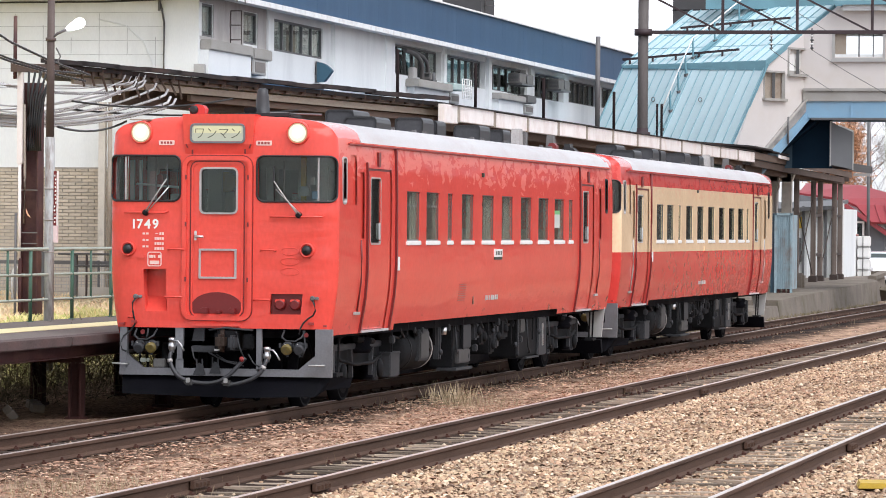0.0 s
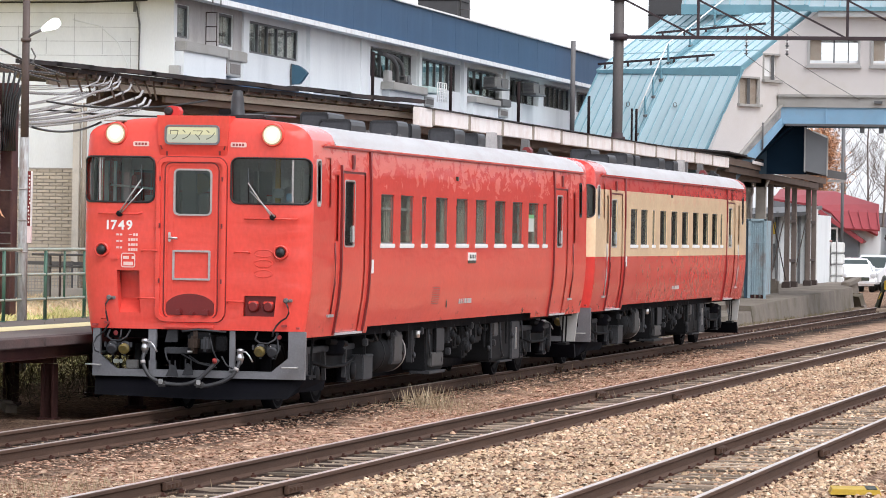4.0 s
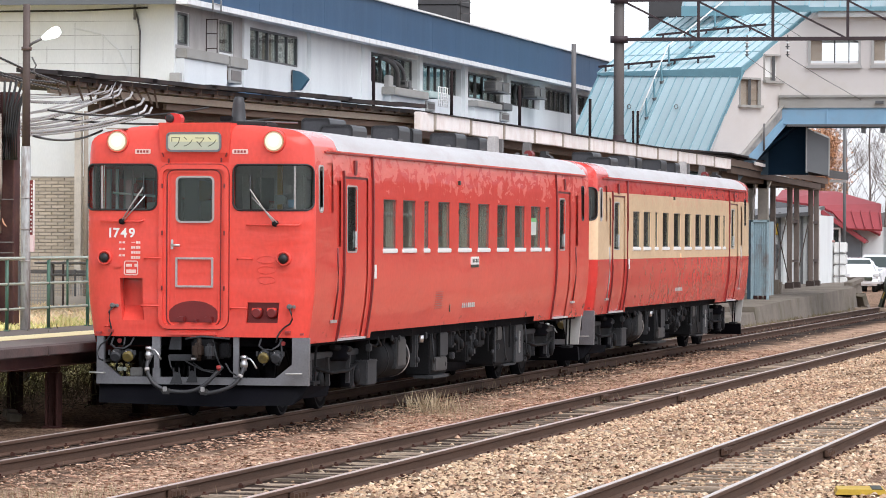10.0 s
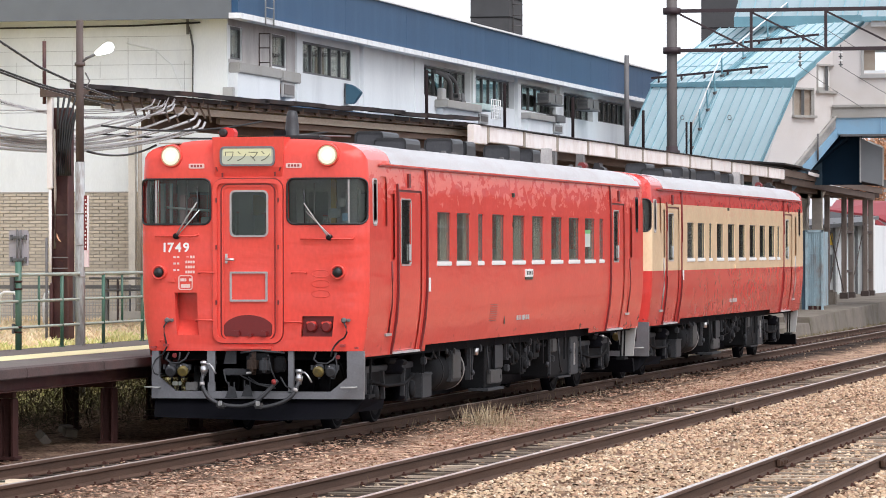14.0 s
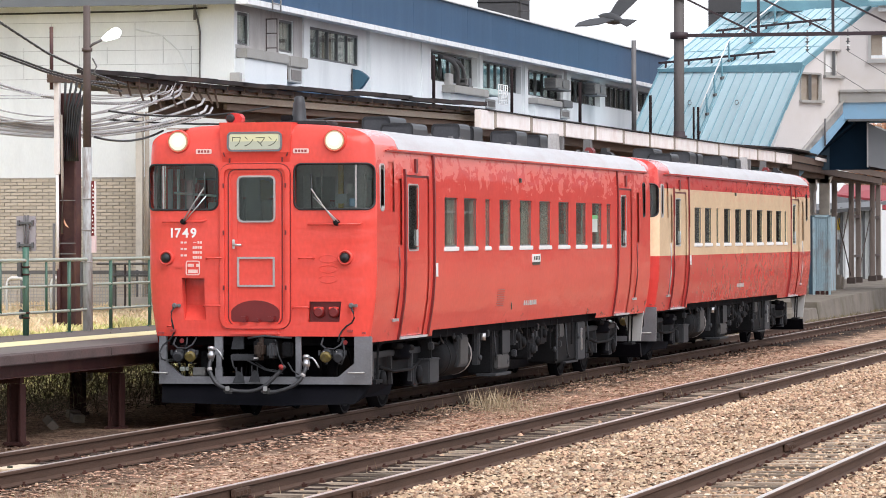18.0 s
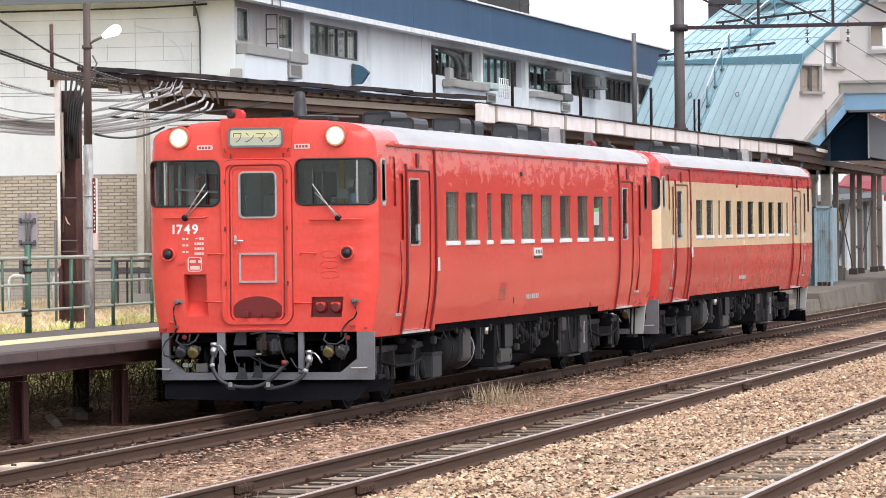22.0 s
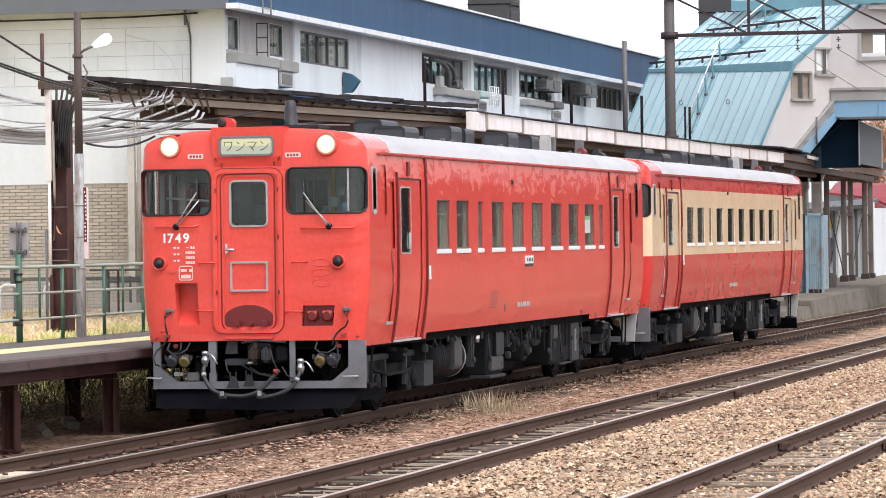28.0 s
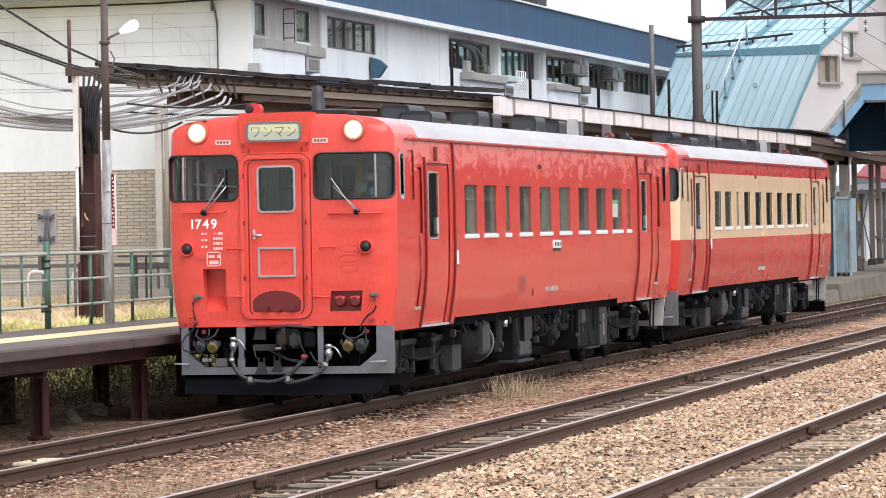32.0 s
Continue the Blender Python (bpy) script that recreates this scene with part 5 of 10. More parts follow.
        # slots and their backs
        for a, c, z0, z1 in ((1.58, 1.80, 2.14, 2.97), (19.35, 19.6, 2.14, 2.97)):
            part("slot", box(B(), s * 1.40, s * 1.420, a - 0.05, c + 0.25, z0 - 0.02, z1 + 0.02), paint, car, "recessed grab slot")
            part("grab_rail", tube(B(), [(s * 1.41, a + 0.02, 1.22), (s * 1.462, a + 0.02, 1.6), (s * 1.466, a + 0.02, 1.9), (s * 1.455, a + 0.02, 2.12)], 0.011), "darkred" if paint == "red" else "ac", car), part("foot_plate", box(B(), s * 1.40, s * 1.425, a - 0.16, a + 0.14, 1.18, 1.215), "galv", car, "small silver foot plate")
        part("cab_slot", box(B(), s * 1.40, s * 1.420, 1.02, 1.56, 2.5, 3.24), paint, car, "recess of the cab door window")
        for a, c in ((0.60, 0.80), (20.0, 20.2)):
            w = part("cab_window", ring(B(), a - 0.02, c + 0.02, 2.56, 3.15, 0.07, 0.02, "x", s * 1.415, s * 1.456), "galv" if a < 1 else "black", car, "narrow cab side window")
            part("pane", box(B(), s * 1.417, s * 1.421, a, c, 2.57, 3.16), "darkglass", w)
        part("gutter", box(B(), s * 1.43, s * 1.458, 0.93, 20.4, 3.305, 3.325), "dullred", car, "thin rain gutter")
        part("vertical_gutter", tube(B(), [(s * 1.455, 3.62, 3.32), (s * 1.46, 3.62, 2.4)], 0.02), "darkred", car)
        part("lamp_recess", box(B(), s * 1.44, s * 1.462, 2.55, 2.68, 3.06, 3.24), "darkred", car), part("lamp_recess", box(B(), s * 1.44, s * 1.462, 18.25, 18.38, 3.06, 3.24), "darkred", car)
        b = B()
        for k in range(8):
            bar(b, (s * (half(1.27 + 0.032 * k) + 0.001), 7.88, 1.27 + 0.032 * k), (s * (half(1.27 + 0.032 * k) + 0.001), 8.37, 1.27 + 0.032 * k), 0.008, 0.008)
        part("side_grille", b, "darkred" if paint == "red" else paint, car, "louvred side grille")
        for k, wd in enumerate((0.07, 0.05, 0.04, 0.10, 0.07, 0.09, 0.08)):
            part("side_number", box(B(), s * 1.405, s * 1.4155, 9.87 + 0.14 * k, 9.87 + 0.14 * k + wd, 1.245, 1.315), "ac", car, "pale lettering of the running number")
        part("plate", box(B(), s * 1.45, s * 1.468, 10.3, 10.85, 1.87, 1.985), "white" if paint == "red" else paint, car, "small white side plate")
        if paint == "red":
            part("plate_foot", box(B(), s * 1.45, s * 1.466, 10.3, 10.85, 1.83, 1.87), "ink", car)
            b = B()
            for k in range(4):
                box(b, s * 1.468, s * 1.471, 10.36 + 0.12 * k, 10.43 + 0.12 * k, 1.90, 1.955)
            part("plate_text", b, "ink", car)
        part("tail_lamp", box(B(), s * 1.44, s * 1.47, 9.36, 9.46, 3.02, 3.08), "ink", car), part("tail_lamp", box(B(), s * 1.44, s * 1.47, 9.36, 9.46, 2.6, 2.66), "ink", car)
        part("side_tag", box(B(), s * 1.45, s * 1.462, 3.74, 3.86, 1.72, 1.9), "white", car, "small white tag on the pillar")
        part("rust_drip", box(B(), s * 1.405, s * 1.412, 8.95, 9.0, 1.2, 1.38), "ink", car)
    # front and rear faces
    xs = [-1.45, -1.44, -1.42, -1.39, -1.34, -1.27, -1.16, -1.03, -0.8, -0.5, -0.2, 0, 0.2, 0.5, 0.8, 1.03, 1.16, 1.27, 1.34, 1.39, 1.42, 1.44, 1.45]
    zs = [1.02, 1.2, 1.46, 1.63, 2.0, 2.3, 2.5, 3.2, 3.26, 3.30, 3.32, 3.34, 3.36, 3.38]
    def face(u, v):
        w = half(min(v, 3.38)) / 1.45
        x = u * w
        z = v if v <= 3.2 else 3.2 + (v - 3.2) / 0.18 * (crown(x) - 3.2)
        return (x, nose(u, z), z)
    fh = [(-1.447, -0.54, 2.595, 3.135), (0.45, 1.43, 2.595, 3.135), (-0.28, 0.20, 2.43, 3.0), (-1.0, -0.71, 1.22, 1.74), (0.64, 1.05, 1.2, 1.45)]
    part("front", holed(xs, zs, fh, face, lambda u, v: Vector((0, 0.07 if v > 1.9 or u > 0 else 0.16, 0))), front_paint, car, "rounded flat front")
    part("rear", holed(xs, zs, [], lambda u, v: (face(u, v)[0], Y0 + Y1 - face(u, v)[1], face(u, v)[2]), lambda u, v: Vector((0, 0, 0))), front_paint, car)
    # roof from the brow to the rear
    rx = sorted({*[-a for a, _ in ROOF], *[a for a, _ in ROOF]})
    def roof_at(u, v):
        y = max(Y0 + v * (Y1 - Y0), nose(u * 1.45 / 1.42, crown(u)))
        return (u, min(y, Y0 + Y1 - nose(u * 1.45 / 1.42, crown(u))), crown(u))
    part("roof", holed(rx, [0.068, 0.2, 0.4, 0.6, 0.8, 0.965], [], roof_at, lambda u, v: Vector((0, 0, 0))), "roofpaint", car, "weathered pale grey roof")
    part("brow", holed(rx, [0, 0.03, 0.045, 0.0679], [], roof_at, lambda u, v: Vector((0, 0, 0))), front_paint, car), part("rear_brow", holed(rx, [0.9651, 0.98, 1], [], roof_at, lambda u, v: Vector((0, 0, 0))), front_paint, car)
    b = B()
    for s in (1, -1):
        prism(b, [(s * 1.40, 3.43), (s * 1.437, 3.36), (s * 1.449, 3.337), (s * 1.41, 3.337)], "y", 1.62, 20.4)
    part("cant_rail", b, "roofpaint", car)
    for s in (1, -1):
        part("rain_gutter", box(B(), s * 1.432, s * 1.462, 1.05, 20.4, 3.322, 3.340), paint, car, "painted rain gutter under the roof edge")
    # inside: floor, seats, cab
    part("floor", box(B(), -1.3, 1.3, 0.75, 20.6, 1.1, 1.2), "seat", car), part("ceiling_lining", box(B(), -1.3, 1.3, 0.9, 20.6, 3.2, 3.24), "cabin", car)
    for y, name in ((1.46, "cab_partition"), (3.72, "saloon_end_wall")):
        part(name, holed([-1.3, 1.3], [1.2, 3.2], [(-1.15, -0.5, 2.2, 3.0), (-0.32, 0.26, 1.25, 3.05), (0.42, 1.15, 2.2, 3.0)], lambda u, v: (u, y, v), lambda u, v: Vector((0, 0.04, 0))), "cabin", car)
    part("cab_cabinet", box(B(), -1.10, -1.03, 0.85, 0.93, 2.2, 2.96, 0.01), "pinkpaper", car, "pale pink post in the cab"), part("cab_cabinet", box(B(), -1.02, -0.94, 0.88, 1.2, 2.2, 2.93, 0.02), "dullred", car), part("cab_shelf", box(B(), -0.80, -0.6, 0.75, 0.9, 2.5, 2.68, 0.01), "seat", car), part("cab_strip", box(B(), -1.32, -1.27, 0.75, 0.8, 2.5, 3.1), "ac", car), part("cab_strip", box(B(), -1.23, -1.20, 0.85, 0.9, 2.5, 3.1), "alu", car), part("cab_meter", box(B(), 0.86, 1.0, 0.7, 0.75, 2.66, 2.78, 0.01), "seat", car), part("cab_post", tube(B(), [(0.64, 0.85, 2.5), (0.64, 0.85, 3.1)], 0.012), "galv", car), part("cab_rear_box", box(B(), 0.86, 0.95, 1.30, 1.4, 2.5, 3.0, 0.01), "bleached", car), part("cab_phone", box(B(), 0.98, 1.06, 0.75, 0.8, 2.80, 2.90, 0.01), "bleached", car)
    part("cab_pipe", tube(B(), [(-0.98, 0.75, 2.5), (-0.98, 0.75, 3.15)], 0.012), "galv", car), part("cab_rail", tube(B(), [(-1.25, 0.8, 2.8), (-0.7, 0.8, 2.76)], 0.015), "white", car), part("cab_screen", box(B(), 1.05, 1.13, 0.62, 0.66, 2.62, 2.72, 0.006), "skyblue", car), part("cab_lamp", box(B(), 0.7, 1.1, 1.3, 1.42, 2.6, 3.05, 0.02), "cabin", car)
    part("yellow_sign", lathe(B(), [(0.13, 0), (0.13, 0.01)], pose(-0.33, 1.7, 2.84, 90), 20), "warn", car, "round yellow sign behind the door glass")
    part("cab_desk", box(B(), 0.5, 1.25, 0.55, 0.95, 1.3, 2.52), "seat", car), part("cab_desk", box(B(), -1.25, -0.6, 0.55, 0.85, 1.3, 2.5), "seat", car)
    b = B()
    for k in range(9):
        for x in (-0.9, 0.9):
            box(b, x - 0.42, x + 0.42, 4.2 + 1.45 * k, 4.32 + 1.45 * k, 1.2, 2.28)
    part("seat_backs", b, "seat", car)
    part("yellow_pole", box(B(), 0.78, 0.84, 1.15, 1.2, 2.2, 3.2), "warn", car)
    return car


def front_details(car, paint, on):
    """Everything that sits on the front face."""
    f = Y0
    def plate(name, x0, x1, z0, z1, mtl, proud=0.012, label="", back=0.01, r=0.02):
        return part(name, prism(B(), rounded(x0, x1, z0, z1, r), "y", f - proud, f + back), mtl, car, label)
    # windscreens
    for x0, x1, s in ((-1.447, -0.54, -1), (0.45, 1.43, 1)):
        b = B()
        us = np.linspace(x0, x1, 13)
        v = [[b.verts.new((u, nose(u, 2.8) + 0.035, z)) for z in (2.59, 3.14)] for u in us]
        for p, q in zip(v, v[1:]):
            b.faces.new((p[0], q[0], q[1], p[1]))
        w = part("windscreen", b, "glass", car, "wrap-around windscreen with black rubber seal")
        w.visible_shadow = False
        b = B()
        outline = [(u, z) for u, z in rounded(x0 - 0.005, x1 + 0.005, 2.585, 3.145, 0.09, 5)]
        dense = []
        for (a, c), (d, e) in zip(outline, outline[1:] + outline[:1]):
            dense += [(a + (d - a) * k / 6, c + (e - c) * k / 6) for k in range(6)]
        pts = [(u * 1.0, nose(u, z) - 0.004, z) for u, z in dense]
        tube(b, pts + pts[:1], 0.014, 6, cap=False)
        part("rubber_seal", b, "black", w)
        x = s * 1.22 if s > 0 else -1.235
        part("pillar", bar(B(), (x, nose(x, 2.8) + 0.012, 2.6), (x, nose(x, 2.8) + 0.012, 3.13), 0.02, 0.02), "galv", w)
        # corners of the opening
        for cx, cz, ax, az in ((x0, 2.595, 1, 1), (x1, 2.595, -1, 1), (x0, 3.135, 1, -1), (x1, 3.135, -1, -1)):
            b = B()
            q = [(cx, cz)] + [(cx + ax * 0.085 * (1 - math.sin(radians(a))), cz + az * 0.085 * (1 - math.cos(radians(a)))) for a in (0, 22, 45, 68, 90)]
            vs = [b.verts.new((u, nose(u, z) + 0.002, z)) for u, z in q]
            b.faces.new(vs)
            part("window_corner", b, paint, w)
    for px, pz, ex, ez in ((-0.97, 2.44, -0.70, 2.86), (0.98, 2.42, 0.66, 2.84)):
        w = part("wiper", tube(B(), [(px, f - 0.05, pz), ((px + ex) / 2, f - 0.06, (pz + ez) / 2), (ex, f - 0.02, ez)], 0.009), "galv", car, "windscreen wiper")
        part("blade", tube(B(), [(ex + (ex - px) * 0.0, f - 0.015, ez + 0.18), (ex + 0.01, f - 0.012, ez - 0.25)], 0.009), "black", w)
        part("pivot", lathe(B(), [(0.04, 0), (0.035, 0.05), (0.015, 0.07)], pose(px, f, pz, 90)), "under2", w)
        part("arm", tube(B(), [(px + 0.03, f - 0.05, pz + 0.01), (ex + 0.03, f - 0.03, ez - 0.1)], 0.008), "steel", w)
    for x0, x1, z in ((-1.24, -0.68, 2.44), (0.62, 1.28, 2.40)):
        part("grab_bar", tube(B(), [(x0, f - 0.03, z), (x1 - 0.06 if x0 < 0 else x1, f - 0.03, z), (x1 if x0 < 0 else x1 + 0.01, f, z + 0.02)], 0.012), paint, car, "red painted grab bar")
    for x, z, d in ((-0.68, 1.99, 0.2), (0.5, 1.99, 0.18), (-0.72, 1.40, 0.22), (0.42, 1.38, 0.2), (-1.18, 1.15, 0.05)):
        part("grab_bar", tube(B(), [(x, f, z - 0.01), (x + 0.01, f - 0.05, z), (x + d, f - 0.05, z), (x + d + 0.01, f, z - 0.01)], 0.011), paint, car)
    # destination panel
    b = B()
    lo, hi = [[b.verts.new((x, y + (0.3 if k else 0), z)) for x, y, z in ((-0.50, f - 0.045, 3.66), (0.42, f - 0.045, 3.66), (0.395, f - 0.03, 3.29), (0.385, f + 0.0, 3.17), (-0.47, f + 0.0, 3.17), (-0.48, f - 0.03, 3.29))] for k in (0, 1)]
    b.faces.new((lo[0], lo[1], lo[2], lo[5])), b.faces.new((lo[5], lo[2], lo[3], lo[4])), b.faces.new(hi)
    for k in range(6):
        b.faces.new((lo[k], lo[(k + 1) % 6], hi[(k + 1) % 6], hi[k]))
    d = part("destination_box", b, paint, car, "projecting destination box")
    part("glass_frame", ring(B(), -0.40, 0.30, 3.30, 3.545, 0.06, 0.022, "y", f - 0.06, f - 0.034), "grey", d)
    blind = part("blind", prism(B(), rounded(-0.375, 0.275, 3.325, 3.52, 0.04), "y", f - 0.052, f - 0.040), "destgrey", d, "yellow-green destination blind lit from above")
    # the backlight's falloff is put into two colours, brighter above and greyer below
    part("lit_band", box(B(), -0.355, 0.255, f - 0.0535, f - 0.052, 3.425, 3.512), "dest", blind, "upper band coloured brighter for the backlight")
    text = bpy.data.curves.new("blind_text", "FONT")
    text.body, text.size, text.extrude, text.offset, text.align_x, text.align_y = "\u30ef\u30f3\u30de\u30f3", 0.165, 0.001, -0.0022, "CENTER", "CENTER"
    t = new("blind_text", text)
    t.parent, t.matrix_basis = d, pose(-0.05, f - 0.0552, 3.415, 90) @ Matrix.Diagonal((0.92, 1, 1, 1))
    text.materials.append(M["greyink"])
    for x in (-0.455, 0.37):
        part("box_side", bar(B(), (x - 0.02 * np.sign(x), f - 0.025, 3.24), (x, f - 0.03, 3.29), 0.014), "darkred", d)
    # headlamps
    for x in (-1.035, 0.96):
        y = nose(x, 3.43)
        h = part("headlamp", lathe(B(), [(0.15, -0.12), (0.145, 0.02), (0.135, 0.045), (0.127, 0.045), (0.12, 0.0)], pose(x, y, 3.43, 90) @ pose(0, 0, -0.0), 24), paint, car, "round headlamp housing")
        h.matrix_basis = Matrix()
        b = lathe(B(), [(0.108, 0.05), (0.066, 0.06)], pose(x, y, 3.43, 90), 24)
        part("lens", b, "lamp" if on else "alu", h, "lit warm white headlamp lens")
        part("lens_core", lathe(B(), [(0.066, 0.06), (0.03, 0.064), (0.0001, 0.065)], pose(x, y, 3.43, 90), 24), "lampcore" if on else "alu", h)
        part("reflector", lathe(B(), [(0.124, 0.040), (0.108, 0.05)], pose(x, y, 3.43, 90), 24), "halo" if on else "alu", h)
    part("visor", box(B(), -1.22, -0.95, f + 0.1, f + 0.2, 3.585, 3.6), "tan", car)
    # door frame and through door
    part("door_frame", ring(B(), -0.50, 0.39, 1.115, 3.145, 0.13, 0.055, "y", f - 0.035, f + 0.01), paint, car, "raised red door surround")
    # flush dark red rings draw the shade of the door frame's grooves
    part("frame_groove", ring(B(), -0.405, 0.295, 1.155, 3.085, 0.10, 0.012, "y", f - 0.006, f + 0.006), "darkred", car, "dark red ring drawn for a groove's shade"), part("frame_outline", ring(B(), -0.510, 0.400, 1.107, 3.155, 0.14, 0.011, "y", f - 0.004, f + 0.006), "darkred", car), part("door_moulding", ring(B(), -0.385, 0.275, 1.16, 3.065, 0.09, 0.02, "y", f - 0.014, f + 0.01), paint, car)
    door = part("front_door", prism(B(), rounded(-0.34, -0.28, 1.49, 3.02, 0.01), "y", f - 0.006, f + 0.005), paint, car)
    part("door_window", ring(B(), -0.285, 0.205, 2.425, 3.005, 0.07, 0.022, "y", f - 0.02, f + 0.02), "galv", door, "silver framed door window")
    part("pane", box(B(), -0.28, 0.2, f + 0.02, f + 0.026, 2.43, 3.0), "darkglass", door)
    for cx, cz, ax, az in ((-0.28, 2.43, 1, 1), (0.2, 2.43, -1, 1), (-0.28, 3.0, 1, -1), (0.2, 3.0, -1, -1)):
        q = [(cx, cz)] + [(cx + ax * 0.06 * (1 - math.sin(radians(a))), cz + az * 0.06 * (1 - math.cos(radians(a)))) for a in (0, 30, 60, 90)]
        b = B()
        b.faces.new([b.verts.new((u, f + 0.0, z)) for u, z in q])
        part("window_corner", b, paint, door)
    part("handle", tube(B(), [(-0.335, f - 0.045, 2.15), (-0.22, f - 0.05, 2.145)], 0.016), "steel", door, "chrome door handle"), part("lock_plate", box(B(), -0.345, -0.315, f - 0.02, f, 2.10, 2.22, 0.006), "steel", door)
    part("number_frame", ring(B(), -0.285, 0.195, 1.63, 2.0, 0.012, 0.024, "y", f - 0.022, f), "galv", door, "empty silver plate frame")
    b = B()
    q = [(-0.38, 1.2)] + [(-0.055 + 0.325 * math.cos(radians(a)), 1.28 + 0.185 * math.sin(radians(a))) for a in range(180, -1, -15)] + [(0.27, 1.2)]
    prism(b, q, "y", f - 0.005, f + 0.004)
    h = part("coupler_hatch", b, "darkred", car, "dark half-round hatch at the door foot")
    for x, w in ((-0.24, 0.09), (-0.05, 0.06), (0.11, 0.09)):
        part("bracket", box(B(), x, x + w, f - 0.09, f, 1.2, 1.27 if w > 0.07 else 1.24, 0.01), "darkred", h)
    part("sill_plate", box(B(), -0.37, 0.25, f - 0.05, f, 1.045, 1.07), paint, car)
    for z, x in ((3.19, -0.37), (3.2, 0.3), (2.88, -0.45), (2.88, 0.34), (2.3, -0.45), (2.3, 0.34), (1.62, -0.45), (1.62, 0.34)):
        part("hinge", box(B(), x - 0.01, x + 0.01, f - 0.045, f - 0.03, z - 0.028, z + 0.028), "darkred", car)
    # lamps, boxes, plates
    for x in (-1.19, 1.09):
        y = nose(x, 2.0)
        l = part("marker_lamp", lathe(B(), [(0.095, -0.1), (0.09, 0.03), (0.075, 0.035), (0.07, 0.01)], pose(x, y, 1.99, 90), 20), paint, car, "unlit round marker lamp")
        l.matrix_basis = Matrix.Translation((0, -0.02, 0))
        part("lens", lathe(B(), [(0.062, 0.03), (0.045, 0.05), (0.0001, 0.058)], pose(x, y, 1.99, 90), 16), "black", l)
    part("recess_back", prism(B(), [(f + 0.22, 1.75), (f + 0.24, 1.75), (f + 0.24, 1.38), (f + 0.04, 1.2), (f + 0.006, 1.2), (f + 0.22, 1.40)], "x", -1.01, -0.70), paint, car, "sloping step recess")
    part("jumper_recess", box(B(), 0.63, 1.06, f + 0.05, f + 0.065, 1.19, 1.46), "darkred", car)
    for x in (0.75, 0.94):
        j = part("jumper_socket", lathe(B(), [(0.07, -0.06), (0.07, 0.01), (0.05, 0.04)], pose(x, f, 1.32, 90), 12), "darkred", car, "dark red jumper socket")
        part("cap", box(B(), x - 0.06, x + 0.06, f - 0.03, f + 0.02, 1.345, 1.385, 0.008), "redfront" if paint == "redfront" else paint, j)
    for k in range(3):
        q = [(0.87 + 0.115 * math.cos(a), f - 0.002, 1.975 - 0.125 * k + 0.045 * math.sin(a)) for a in np.linspace(0, 2 * math.pi, 25)]
        part("vent_rim", tube(B(), q, 0.0045, 5, cap=False), paint, car, "oval vent rim")
    for x in (-0.71, 0.53):
        p = plate("name_plate", x - 0.10, x + 0.10, 3.275, 3.335, "faded", 0.008, "small faded white name plate", r=0.015)
        b = B()
        for k in range(4):
            box(b, x - 0.075 + 0.04 * k, x - 0.047 + 0.04 * k, f - 0.010, f - 0.0085, 3.29, 3.32)
        tagged(part("plate_text", b, "dullred", p), kind="stuff")
    for x, z, w, d in ((-1.06, 1.97, 0.08, 0.06),):
        plate("small_box", x, x + w, z - 0.1, z - 0.1 + d, paint, 0.02)
    # running number and small notices
    for x, kind in ((-1.123, "1"), (-1.047, "7"), (-0.947, "4"), (-0.845, "9")):
        t = bpy.data.curves.new("bar_digit", "FONT")
        t.body, t.size, t.extrude, t.offset, t.align_x = kind, 0.160, 0.002, 0.004, "CENTER"
        o = new("front_number", t)
        o.parent, o.matrix_basis = car, pose(x, f - 0.006, 2.245, 90)
        t.materials.append(M["letters"])
    b = B()
    for r in range(3):
        for k in range(2):
            box(b, -1.01 + 0.045 * k, -0.98 + 0.045 * k, f - 0.006, f, 2.168 - 0.08 * r, 2.192 - 0.08 * r)
    for r in range(4):
        for k in range(4):
            if (r, k) not in ((0, 1), (0, 0)):
                box(b, -0.855 + 0.031 * k, -0.832 + 0.031 * k, f - 0.006, f, 2.165 - 0.062 * r, 2.197 - 0.062 * r)
    box(b, -0.85, -0.81, f - 0.006, f, 2.178, 2.186)
    tagged(part("notice_text", b, "faded", car, "rows of small white lettering"), kind="stuff")
    n = part("notice_frame", ring(B(), -0.945, -0.765, 1.775, 1.955, 0.03, 0.011, "y", f - 0.008, f), "faded", car, "white framed notice")
    b = B()
    for k, w in enumerate((0.05, 0.02, 0.04)):
        box(b, -0.92 + 0.055 * k, -0.92 + 0.055 * k + w, f - 0.007, f, 1.88, 1.915)
    box(b, -0.915, -0.795, f - 0.007, f, 1.80, 1.845)
    tagged(part("notice_text", b, "faded", n), kind="stuff")
    # side cocks with hanging leads
    for x, sg in ((-1.08, -1), (1.17, 1)):
        c = part("cock", lathe(B(), [(0.022, -0.02), (0.03, 0.02), (0.034, 0.05), (0.02, 0.07)], pose(x, nose(x, 1.4), 1.40, 90), 12), "pole", car, "small pipe cock with a hanging lead")
        part("nut", box(B(), x + 0.03, x + 0.075, f - 0.04, f + 0.0, 1.38, 1.42, 0.008), "unit", c)
        keys = [(0, 1.38), (-0.035, 1.32), (-0.03, 1.22), (-0.01, 1.12), (-0.01, 1.06), (-0.06, 0.98), (-0.15, 0.91), (-0.19, 0.82), (-0.16, 0.74), (-0.11, 0.72)] if sg < 0 else [(0, 1.38), (0.03, 1.32), (0.045, 1.25), (0.01, 1.19), (-0.06, 1.15), (-0.12, 1.09), (-0.15, 1.03), (-0.16, 0.96)]
